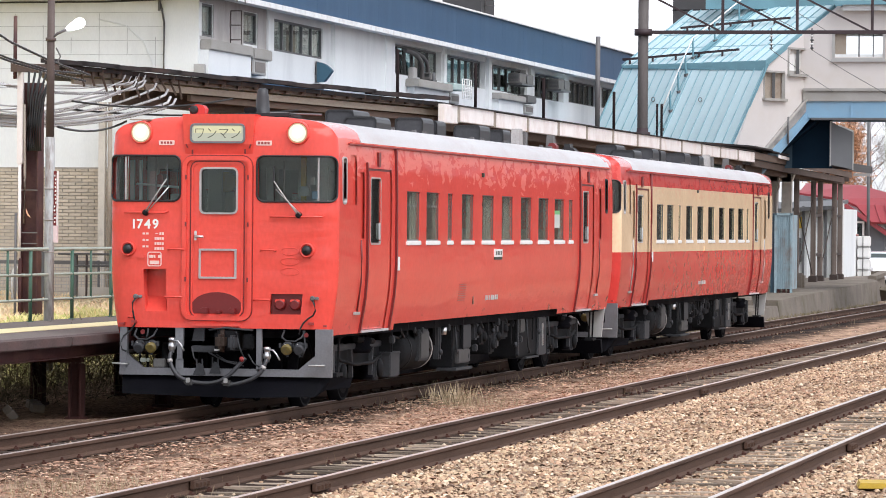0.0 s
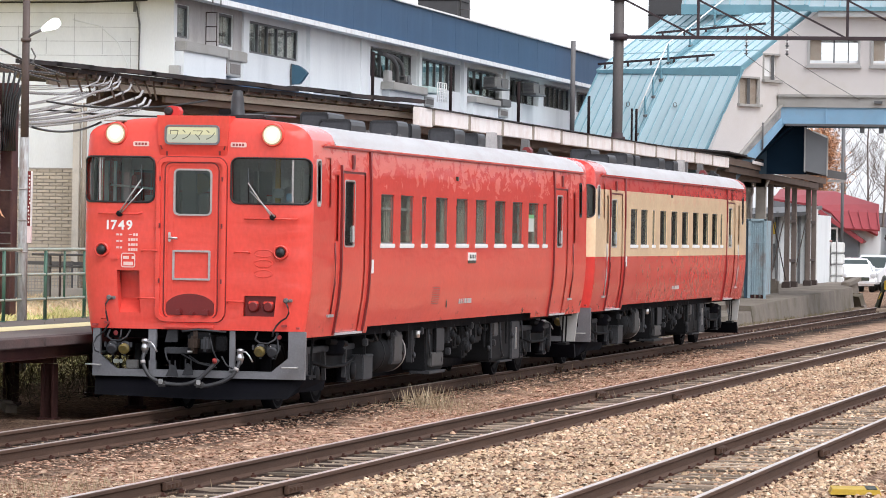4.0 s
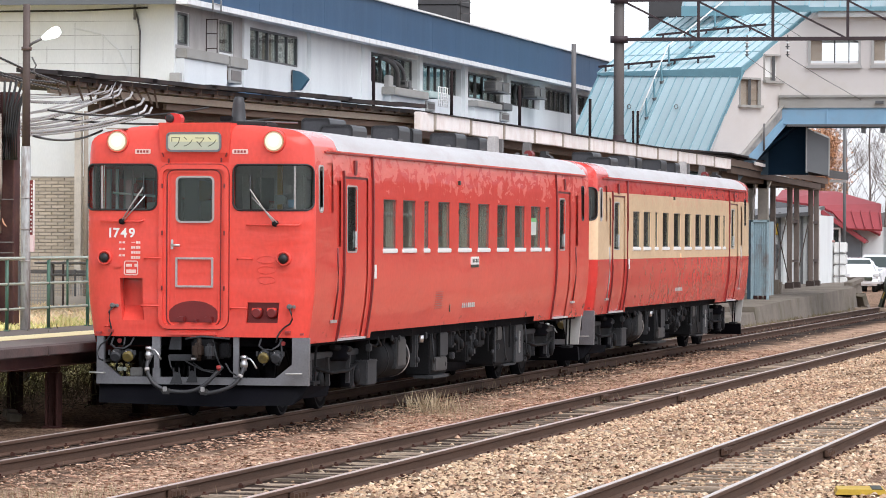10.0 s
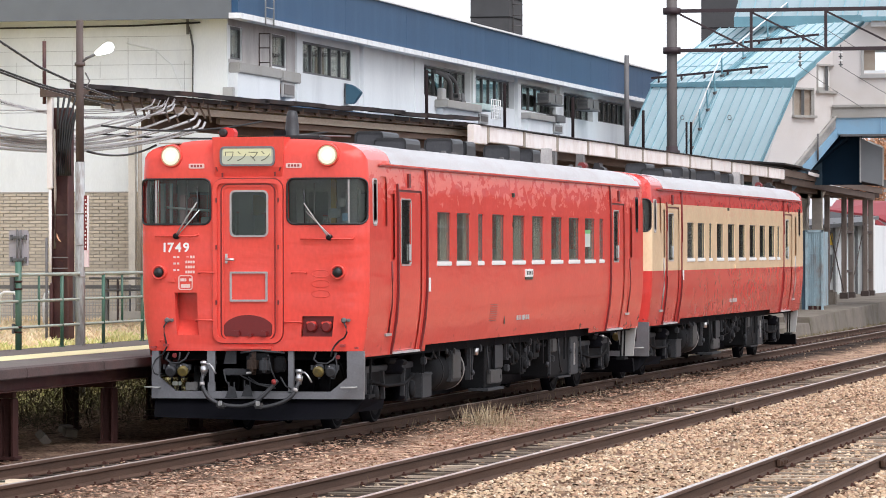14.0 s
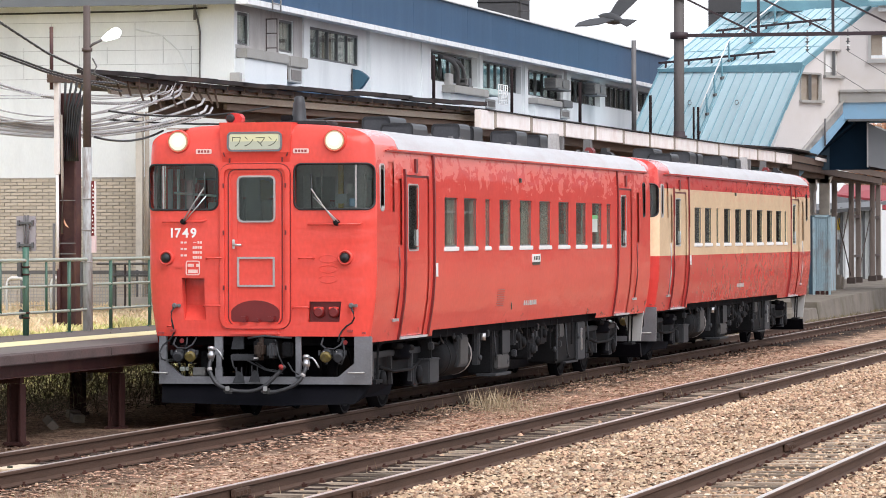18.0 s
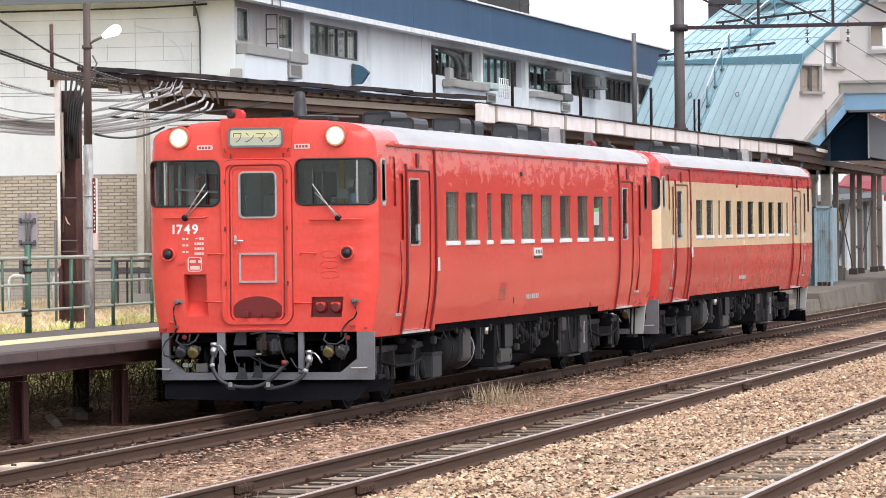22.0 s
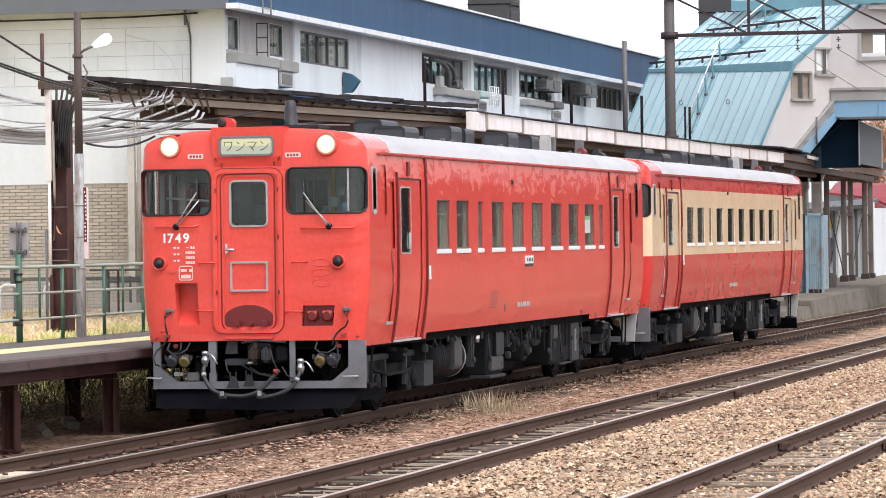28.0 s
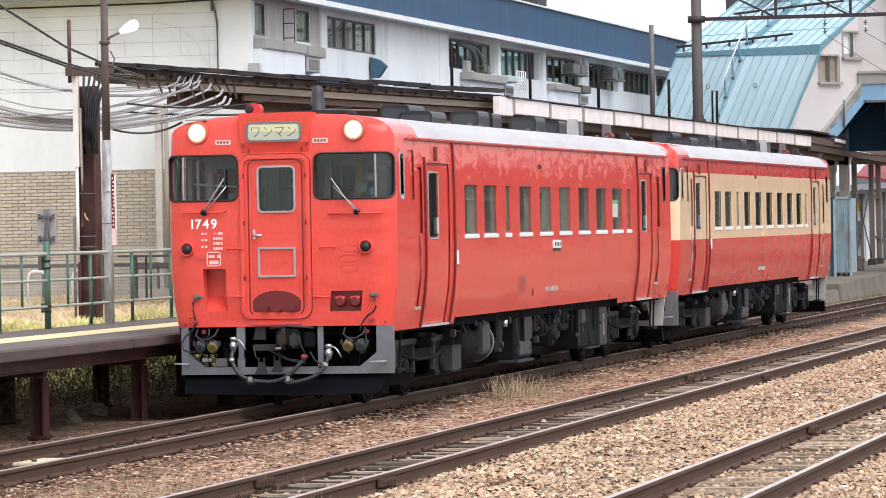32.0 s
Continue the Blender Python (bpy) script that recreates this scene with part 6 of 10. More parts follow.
        part("lead", tube(B(), [(x + u, f - 0.05 - 0.02 * math.sin(i), z) for i, (u, z) in enumerate(keys)], 0.011, 7), "black", c)
        part("clip", box(B(), x - 0.05, x + 0.01, f - 0.06, f, 1.075, 1.105), "dullred", c), part("bolt_bar", box(B(), x - 0.22 if sg < 0 else x + 0.13, x - 0.15 if sg < 0 else x + 0.17, f - 0.03, f + 0.02, 1.05, 1.075), "dullred", c)


def skirt(car):
    """The grey pilot frame, coupler and hoses below the front."""
    f = Y0
    p = part("pilot_frame", box(B(), -1.30, 1.40, f + 0.02, f + 0.10, 0.43, 0.52), "grey", car, "grey steel pilot frame")
    for s, x0, x1 in ((-1, -1.30, -1.205), (1, 1.19, 1.405)):
        part("upright", box(B(), x0, x1, f + 0.02, f + 0.10, 0.52, 1.02, 0.006), "grey", p)
        inner = x1 if s < 0 else x0
        part("gusset", prism(B(), [(inner, 0.52), (inner - s * 0.21, 0.52), (inner, 0.69)], "y", f + 0.025, f + 0.095), "grey", p)
        out = x0 if s < 0 else x1
        part("foot_step", tube(B(), [(out - s * 0.28, f - 0.02, 0.575), (out - s * 0.27, f - 0.05, 0.575), (out - s * 0.10, f - 0.05, 0.578), (out - s * 0.09, f + 0.02, 0.578)] if s > 0 else [(-1.375, f - 0.05, 0.572), (-1.20, f - 0.05, 0.565), (-1.19, f + 0.02, 0.565)], 0.010), "ac", p)
    b = B()
    for u0, u1, z0, z1 in ((-0.575, -0.488, 0.52, 0.63), (-0.56, -0.50, 0.62, 0.80), (-0.583, -0.481, 0.79, 1.02)):
        box(b, u0, u1, f + 0.01, f + 0.06, z0, z1)
    part("centre_post", b, "grey", p, "bent grey steel post"), part("centre_post", box(B(), 0.448, 0.515, f + 0.02, f + 0.07, 0.50, 1.03), "grey", p)
    b = B()
    lo, hi = [(-1.25, 0.20), (0.2, 0.165), (1.20, 0.19), (1.30, 0.27), (1.50, 0.29)], [(-1.28, 0.43), (0.2, 0.43), (1.25, 0.43), (1.38, 0.43), (1.52, 0.41)]
    q = [[b.verts.new((x, f + d, z)) for (x, z), d in zip(row, ds)] for row, ds in ((lo, (-0.04, -0.06, -0.02, 0.10, 0.6)), (hi, (0.10, 0.10, 0.10, 0.16, 0.62)))]
    r = [[b.verts.new(v.co + Vector((0, 0.02, 0))) for v in row] for row in q]
    for k in range(4):
        b.faces.new((q[0][k], q[0][k + 1], q[1][k + 1], q[1][k])), b.faces.new((r[0][k], r[1][k], r[1][k + 1], r[0][k + 1])), b.faces.new((q[0][k], r[0][k], r[0][k + 1], q[0][k + 1]))
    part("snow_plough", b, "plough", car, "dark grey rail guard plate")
    part("plough_stay", bar(B(), (1.28, f + 0.12, 0.5), (1.30, f + 0.5, 0.34), 0.05), "under2", car)
    # coupler
    c = part("coupler", box(B(), -0.06, 0.22, f - 0.10, f + 0.6, 0.74, 0.99, 0.03), "under2", car, "rusty knuckle coupler")
    part("knuckle", box(B(), 0.0, 0.11, f - 0.30, f - 0.08, 0.77, 0.95, 0.035), "greasy", c, "rust-brown coupler knuckle"), part("guard_arm", box(B(), 0.15, 0.24, f - 0.26, f - 0.06, 0.76, 0.94, 0.03), "boxgrey", c), part("knuckle_pin", lathe(B(), [(0.03, -0.14), (0.03, 0.14), (0.018, 0.16)], pose(0.06, f - 0.16, 0.87), 10), "greasy", c)
    part("coupler_box", box(B(), -0.37, -0.04, f - 0.02, f + 0.14, 0.72, 0.80, 0.01), "boxgrey", c), part("side_plate", prism(B(), [(-0.38, 0.86), (-0.22, 0.86), (-0.22, 1.04), (-0.34, 1.04)], "y", f + 0.04, f + 0.08), "boxgrey", c), part("side_plate", box(B(), 0.26, 0.40, f + 0.05, f + 0.15, 0.76, 0.95, 0.02), "under2", c), part("lock_lever", tube(B(), [(-0.1, f - 0.2, 1.0), (0.1, f - 0.2, 1.03), (0.42, f - 0.05, 1.0)], 0.012), "boxgrey", c), part("white_tab", box(B(), -0.04, 0.02, f - 0.15, f - 0.12, 0.745, 0.765), "white", c)
    # a steel apron with hanging brackets under the coupler
    for x, w, z0 in ((-0.24, 0.10, 0.44), (-0.04, 0.09, 0.46)):
        part("hanger_plate", prism(B(), [(x - w, z0), (x + w * 0.6, z0), (x + w * 0.3, z0 + 0.13), (x - w * 0.3, z0 + 0.15)], "y", f - 0.06, f - 0.045), "boxgrey", c)
        for k in (-0.05, 0.02):
            part("hanger_pin", bar(B(), (x + k, f - 0.05, z0 + 0.1), (x + k, f - 0.05, z0 + 0.2), 0.014), "boxgrey", c)
    # hoses with their cocks
    for pts, top, tip in (([(-0.615, f - 0.03, 0.73), (-0.625, f - 0.08, 0.66), (-0.60, f - 0.11, 0.56), (-0.52, f - 0.13, 0.44), (-0.40, f - 0.14, 0.375), (-0.27, f - 0.14, 0.35), (-0.10, f - 0.14, 0.345), (0.05, f - 0.13, 0.385), (0.17, f - 0.12, 0.475), (0.26, f - 0.10, 0.575), (0.33, f - 0.06, 0.66)], 0.80, -0.36),
                         ([(0.598, f - 0.03, 0.66), (0.59, f - 0.08, 0.60), (0.54, f - 0.11, 0.49), (0.46, f - 0.13, 0.42), (0.36, f - 0.14, 0.375), (0.25, f - 0.14, 0.345), (0.13, f - 0.14, 0.325)], 0.70, 0.12)):
        x = pts[0][0]
        fine = [Vector(pts[0])]
        for k in range(len(pts) - 1):
            p0, p1, p2, p3 = [Vector(pts[min(max(k + o, 0), len(pts) - 1)]) for o in (-1, 0, 1, 2)]
            for j in range(1, 5):
                u = j / 4
                fine.append(0.5 * (2 * p1 + (p2 - p0) * u + (2 * p0 - 5 * p1 + 4 * p2 - p3) * u * u + (3 * p1 - p0 - 3 * p2 + p3) * u ** 3))
        h = part("brake_hose", tube(B(), fine, 0.026, 10), "hose", car, "grey rubber brake hose")
        part("cock", lathe(B(), [(0.030, -0.09), (0.036, -0.05), (0.046, -0.04), (0.050, 0.0), (0.040, 0.02), (0.034, 0.05), (0.045, 0.06), (0.045, 0.09), (0.02, 0.10)], pose(x, f - 0.03, top), 12), "steel", h, "bright metal cock")
        part("lever", tube(B(), [(x, f - 0.07, top + 0.065), (x + 0.09, f - 0.09, top + 0.06), (x + 0.13, f - 0.10, top + 0.02), (x + 0.18, f - 0.11, top - 0.06)], 0.011), "steel", h)
        part("coupling_head", box(B(), tip - 0.06, tip + 0.06, f - 0.19, f - 0.10, 0.315, 0.385, 0.02), "unitdark", h), part("clamp", lathe(B(), [(0.032, -0.02), (0.032, 0.02)], Matrix.Translation(fine[6]) @ (fine[7] - fine[5]).to_track_quat("Z", "Y").to_matrix().to_4x4(), 10), "galv", h)
        part("shackle", box(B(), tip - 0.03, tip + 0.02, f - 0.20, f - 0.17, 0.35, 0.41, 0.006), "steel", h)
    part("red_tap", lathe(B(), [(0.02, -0.025), (0.03, 0.0), (0.024, 0.03)], pose(0.30, f - 0.12, 0.64, 30), 10), "dullred", c, "dull red tap")
    for x0, z0, x1, z1, r in ((-0.15, 0.72, 0.30, 0.56, 0.010), (0.2, 0.98, 0.30, 0.66, 0.010), (0.36, 0.70, 0.50, 0.55, 0.010), (-0.36, 0.78, -0.30, 0.60, 0.010), (-0.05, 0.70, 0.22, 0.60, 0.008)):
        part("air_pipe", tube(B(), [(x0, f - 0.02, z0), ((x0 + x1) / 2, f - 0.05, (z0 + z1) / 2 - 0.03), (x1, f - 0.02, z1)], r, 6), "boxgrey", car)
    # jumper heads hang in pairs below the corners
    for x0, x1, yellow in ((-1.03, -0.875, 1), (0.852, 1.01, 0)):
        for k, x in enumerate((x0, x1)):
            h = part("jumper_head", lathe(B(), [(0.062, -0.08), (0.075, -0.03), (0.078, 0.0), (0.066, 0.025), (0.030, 0.035)], pose(x, f - 0.02, 0.79, 90), 16), "boxgrey", car, "grey jumper cable head")
            part("flap", lathe(B(), [(0.066, -0.01), (0.070, 0.03), (0.05, 0.05)], pose(x, f - 0.05, 0.775, 110), 14), "dullyellow" if k == yellow else "boxgrey", h, "dull yellow cap" if k == yellow else "")
            for o in (-0.05, 0.05):
                part("ear", box(B(), x + o * 1.7 - 0.012, x + o * 1.7 + 0.012, f - 0.06, f - 0.02, 0.79, 0.85), "boxgrey", h)
            part("tail", bar(B(), (x, f - 0.05, 0.73), (x + 0.01, f - 0.05, 0.68), 0.022), "boxgrey", h), part("spring", tube(B(), [(x - 0.02, f - 0.09, 0.84), (x + 0.015, f - 0.09, 0.80), (x - 0.015, f - 0.09, 0.78)], 0.007, 5), "galv", h)
        q = x0 - 0.05
        part("lead_loop", tube(B(), [(q, f + 0.02, 1.0), (q - 0.01, f - 0.06, 0.92), (q + 0.05, f - 0.08, 0.875), (q + 0.16, f - 0.08, 0.87), (q + 0.24, f - 0.07, 0.92), (q + 0.26, f + 0.02, 1.0)], 0.012, 6), "boxgrey", car, "grey lead hung in a loop")
        part("lead_loop", tube(B(), [(x1 + 0.03, f + 0.02, 1.0), (x1 + 0.07, f - 0.07, 0.9), (x1 + 0.085, f - 0.08, 0.78), (x1 + 0.04, f - 0.07, 0.68)] if x0 > 0 else [(x0 + 0.1, f, 1.0), (x0 + 0.11, f - 0.06, 0.93), (x0 + 0.09, f - 0.06, 0.88)], 0.011, 6), "boxgrey", car)
    part("notice_tag", lathe(B(), [(0.03, 0), (0.03, 0.01)], pose(-0.98, f - 0.06, 0.965, 90), 10), "darkred", car), part("notice_tag", lathe(B(), [(0.028, 0), (0.028, 0.01)], pose(1.10, f - 0.06, 0.95, 90), 10), "darkred", car)
    for x, w, z0, z1 in ((-1.07, 0.07, 0.585, 0.635), (-0.99, 0.03, 0.585, 0.635), (-0.90, 0.15, 0.525, 0.63)):
        part("small_box", box(B(), x, x + w, f + 0.14, f + 0.2, z0, z1, 0.008), "bleached" if w < 0.1 else "unit", car)


def bogie_parts(car, y):
    for s in (1, -1):
        b = B()
        bar(b, (s * 1.0, y - 1.35, 0.62), (s * 1.0, y + 1.35, 0.62), 0.14, 0.2)
        fr = part("bogie_frame", b, "under2", car, "dark bogie side frame")
        part("top_beam", box(B(), min(s * 1.0, s * 1.10), max(s * 1.0, s * 1.10), y - 1.5, y + 1.55, 0.71, 0.79, 0.01), "boxgrey", fr)
        for o in (-1.5, 1.45):
            part("horn_guide", box(B(), min(s * 1.04, s * 1.12), max(s * 1.04, s * 1.12), y + o, y + o + 0.10, 0.40, 0.80, 0.012), "boxgrey", fr, "dusty horn guide")
        part("brake_beam", tube(B(), [(s * 1.12, y - 1.2, 0.60), (s * 1.16, y - 0.5, 0.52), (s * 1.16, y + 0.5, 0.52), (s * 1.12, y + 1.2, 0.60)], 0.022, 8), "under2", fr)
        for o in (-0.62, 0.62):
            part("brake_hanger", bar(B(), (s * 1.13, y + o, 0.72), (s * 1.13, y + o * 0.9, 0.36), 0.05), "boxgrey", fr), part("brake_shoe", box(B(), min(s * 0.56, s * 0.66), max(s * 0.56, s * 0.66), y + o - 0.05, y + o + 0.05, 0.25, 0.6, 0.02), "rail", fr)
        for o in (-1.05, 1.05):
            yy = y + o
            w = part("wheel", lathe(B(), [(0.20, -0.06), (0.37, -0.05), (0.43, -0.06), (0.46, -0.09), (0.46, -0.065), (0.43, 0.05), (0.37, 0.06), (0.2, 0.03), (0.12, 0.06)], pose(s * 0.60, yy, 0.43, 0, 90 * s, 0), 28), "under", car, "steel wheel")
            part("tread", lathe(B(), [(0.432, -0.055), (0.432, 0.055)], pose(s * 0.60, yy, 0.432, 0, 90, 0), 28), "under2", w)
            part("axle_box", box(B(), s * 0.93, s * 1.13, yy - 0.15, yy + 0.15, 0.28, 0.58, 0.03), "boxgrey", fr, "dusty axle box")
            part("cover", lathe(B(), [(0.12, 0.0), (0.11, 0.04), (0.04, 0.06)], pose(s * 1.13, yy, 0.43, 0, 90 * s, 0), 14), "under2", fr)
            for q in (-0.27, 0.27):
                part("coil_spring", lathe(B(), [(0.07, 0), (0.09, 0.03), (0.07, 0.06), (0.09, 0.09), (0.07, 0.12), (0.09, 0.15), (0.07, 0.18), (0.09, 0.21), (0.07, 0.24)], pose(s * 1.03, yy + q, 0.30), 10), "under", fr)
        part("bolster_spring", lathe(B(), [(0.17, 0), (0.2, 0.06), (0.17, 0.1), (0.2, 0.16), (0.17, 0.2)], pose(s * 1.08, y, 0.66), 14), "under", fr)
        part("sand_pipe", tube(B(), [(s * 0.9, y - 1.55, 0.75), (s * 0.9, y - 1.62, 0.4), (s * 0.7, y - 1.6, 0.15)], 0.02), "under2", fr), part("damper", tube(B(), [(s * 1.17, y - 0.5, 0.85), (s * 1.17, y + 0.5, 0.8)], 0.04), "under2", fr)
    # added box between the wheels that shuts out light from the far side
    part("bolster", box(B(), -0.5, 0.5, y - 1.5, y + 1.5, 0.2, 0.85, 0.05), "under", car, "added dark box that stops light between the wheels")
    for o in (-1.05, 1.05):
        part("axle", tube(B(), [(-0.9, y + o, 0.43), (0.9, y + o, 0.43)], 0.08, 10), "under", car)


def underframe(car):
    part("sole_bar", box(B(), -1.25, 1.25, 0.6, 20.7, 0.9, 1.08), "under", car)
    # added solid block, keeps light from leaking through under the car
    part("engine_block", box(B(), -0.75, 0.75, 5.0, 16.0, 0.24, 0.92, 0.04), "under", car, "added block that stops light below the floor")
    bogie_parts(car, 3.05), bogie_parts(car, 17.75)
    for s in (1, -1):
        def case(name, x0, y0, y1, z0, z1, mtl, label="", owner=car, x1=1.24, bevel=0.015):
            return part(name, box(B(), min(s * x0, s * x1), max(s * x0, s * x1), y0, y1, z0, z1, bevel), mtl, owner, label)
        # battery box, then the round reservoir with its strap box
        a = case("battery_box", 1.0, 4.32, 4.9, 0.30, 0.62, "boxgrey", "grey battery box")
        case("lid", 0.98, 4.30, 4.92, 0.60, 0.635, "boxgrey", owner=a, x1=1.255), case("hanger", 1.05, 4.4, 4.46, 0.6, 1.0, "under2", owner=a)
        t = part("air_tank", lathe(B(), [(0.05, 0), (0.23, 0.03), (0.285, 0.10), (0.285, 1.85), (0.24, 1.97), (0.05, 2.0)], pose(s * 0.93, 5.3, 0.615, -90), 22), "under2", car, "round air reservoir")
        for y in (5.75, 7.10):
            part("tank_band", lathe(B(), [(0.290, -0.03), (0.290, 0.03)], pose(s * 0.93, y, 0.615, -90), 22), "galv" if y > 6 else "under2", t, "pale steel band" if y > 6 else "")
        k = case("strap_box", 1.16, 6.12, 6.72, 0.46, 0.90, "boxgrey", "grey valve box before the reservoir")
        case("cover", 1.24, 6.16, 6.68, 0.50, 0.86, "unitdark", owner=k, x1=1.262, bevel=0.008)
        for y in (7.5, 7.62):
            case("post", 1.14, y, y + 0.05, 0.45, 1.0, "boxgrey", x1=1.22, bevel=0.004)
        # stepped relay case
        k = case("relay_case", 0.85, 8.55, 9.75, 0.30, 0.92, "under2", "stepped relay case", x1=1.20)
        case("upper_door", 1.2, 9.08, 9.66, 0.56, 0.90, "boxgrey", owner=k, x1=1.25), case("lower_door", 1.2, 8.68, 9.52, 0.355, 0.555, "unitdark", owner=k, x1=1.265), case("ledge", 1.0, 8.40, 9.52, 0.26, 0.30, "boxgrey", owner=k, x1=1.29, bevel=0.004)
        # compressor and valves
        for y, z0, z1, w in ((10.1, 0.66, 0.92, 0.20), (10.42, 0.58, 0.80, 0.40), (11.12, 0.42, 0.70, 0.32), (11.62, 0.5, 0.86, 0.18), (12.0, 0.62, 0.95, 0.5)):
            k = case("valve_body", 0.9, y, y + w, z0, z1, "under2" if w > 0.3 else "boxgrey", "dusty valve body", bevel=0.03)
            part("flange", lathe(B(), [(0.06, 0), (0.07, 0.02), (0.07, 0.05), (0.04, 0.07)], pose(s * 1.22, y + w / 2, (z0 + z1) / 2, 0, 90 * s, 0), 12), "under2", k)
        # fuel tank with a pale face
        k = case("fuel_tank", 0.7, 13.5, 15.6, 0.30, 0.92, "under2", "grimy fuel tank", x1=1.20, bevel=0.03)
        case("face_plate", 1.2, 15.02, 15.68, 0.30, 0.90, "boxgrey", owner=k, x1=1.245), case("small_panel", 1.2, 13.5, 13.85, 0.69, 0.90, "unitdark", owner=k, x1=1.25), case("sight_glass", 1.245, 15.28, 15.36, 0.45, 0.80, "steel", owner=k, x1=1.262, bevel=0.006), case("foot", 0.9, 14.15, 15.2, 0.27, 0.30, "boxgrey", owner=k, x1=1.22, bevel=0.004), case("rod", 1.22, 13.3, 13.34, 0.36, 0.98, "boxgrey", owner=k, x1=1.25, bevel=0.004)
        rnd = random.Random(5 if s > 0 else 6)
        for k in range(9):
            y = 4.6 + 1.35 * k
            part("pipe", tube(B(), [(s * 1.2, y, 1.0), (s * (1.16 + 0.05 * (k % 2)), y + 0.1, 0.84), (s * 1.18, y + 0.5, 0.80 - 0.06 * (k % 3)), (s * 1.12, y + 0.9, 0.88)], 0.02, 6), "under2", car)
        for k in range(26 if s > 0 else 0):
            y, z = 4.4 + 0.46 * k + rnd.uniform(-0.1, 0.1), rnd.uniform(0.45, 0.92)
            if k % 4 == 0:
                part("fitting", box(B(), 1.2, 1.27, y - 0.05, y + 0.06, z - 0.05, z + 0.05, 0.012), "boxgrey", car)
            elif k % 4 == 1:
                part("conduit", tube(B(), [(1.22, y, 1.0), (1.25, y + 0.03, z), (1.24, y + 0.25, z - 0.08), (1.15, y + 0.4, z - 0.1)], 0.013, 6), "boxgrey", car)
            elif k % 4 == 2:
                part("hanger", bar(B(), (1.24, y, 1.0), (1.24, y + rnd.uniform(-0.05, 0.05), z - 0.05), 0.028), "under2", car)
            else:
                part("tap", lathe(B(), [(0.02, -0.04), (0.03, 0.0), (0.015, 0.04)], pose(1.25, y, z), 8), "boxgrey", car)
        part("drain_cock", tube(B(), [(s * 1.2, 0.72, 0.72), (s * 1.30, 0.60, 0.70), (s * 1.32, 0.50, 0.74)], 0.02, 8), "steel", car, "bright drain cock"), part("valve", lathe(B(), [(0.04, -0.05), (0.05, 0.05)], pose(s * 1.24, 7.75, 0.84), 10), "steel", car)
        for y in (1.15, 19.9):
            part("end_step", box(B(), s * 1.16, s * 1.30, y - 0.18, y + 0.18, 0.42, 0.46), "under2", car)
            for o in (-0.17, 0.17):
                part("step_hanger", bar(B(), (s * 1.23, y + o, 0.44), (s * 1.25, y + o, 1.0), 0.025), "under2", car)
        part("rear_guard", prism(B(), [(s * 1.12, 0.46), (s * 1.30, 0.46), (s * 1.36, 1.0), (s * 1.0, 1.0)], "y", 20.55, 20.62), "ac", car, "pale grey end guard plate")
    part("rear_plough", prism(B(), [(20.5, 0.42), (20.62, 0.42), (20.75, 0.20), (20.62, 0.18)], "x", -1.25, 1.3), "plough", car)


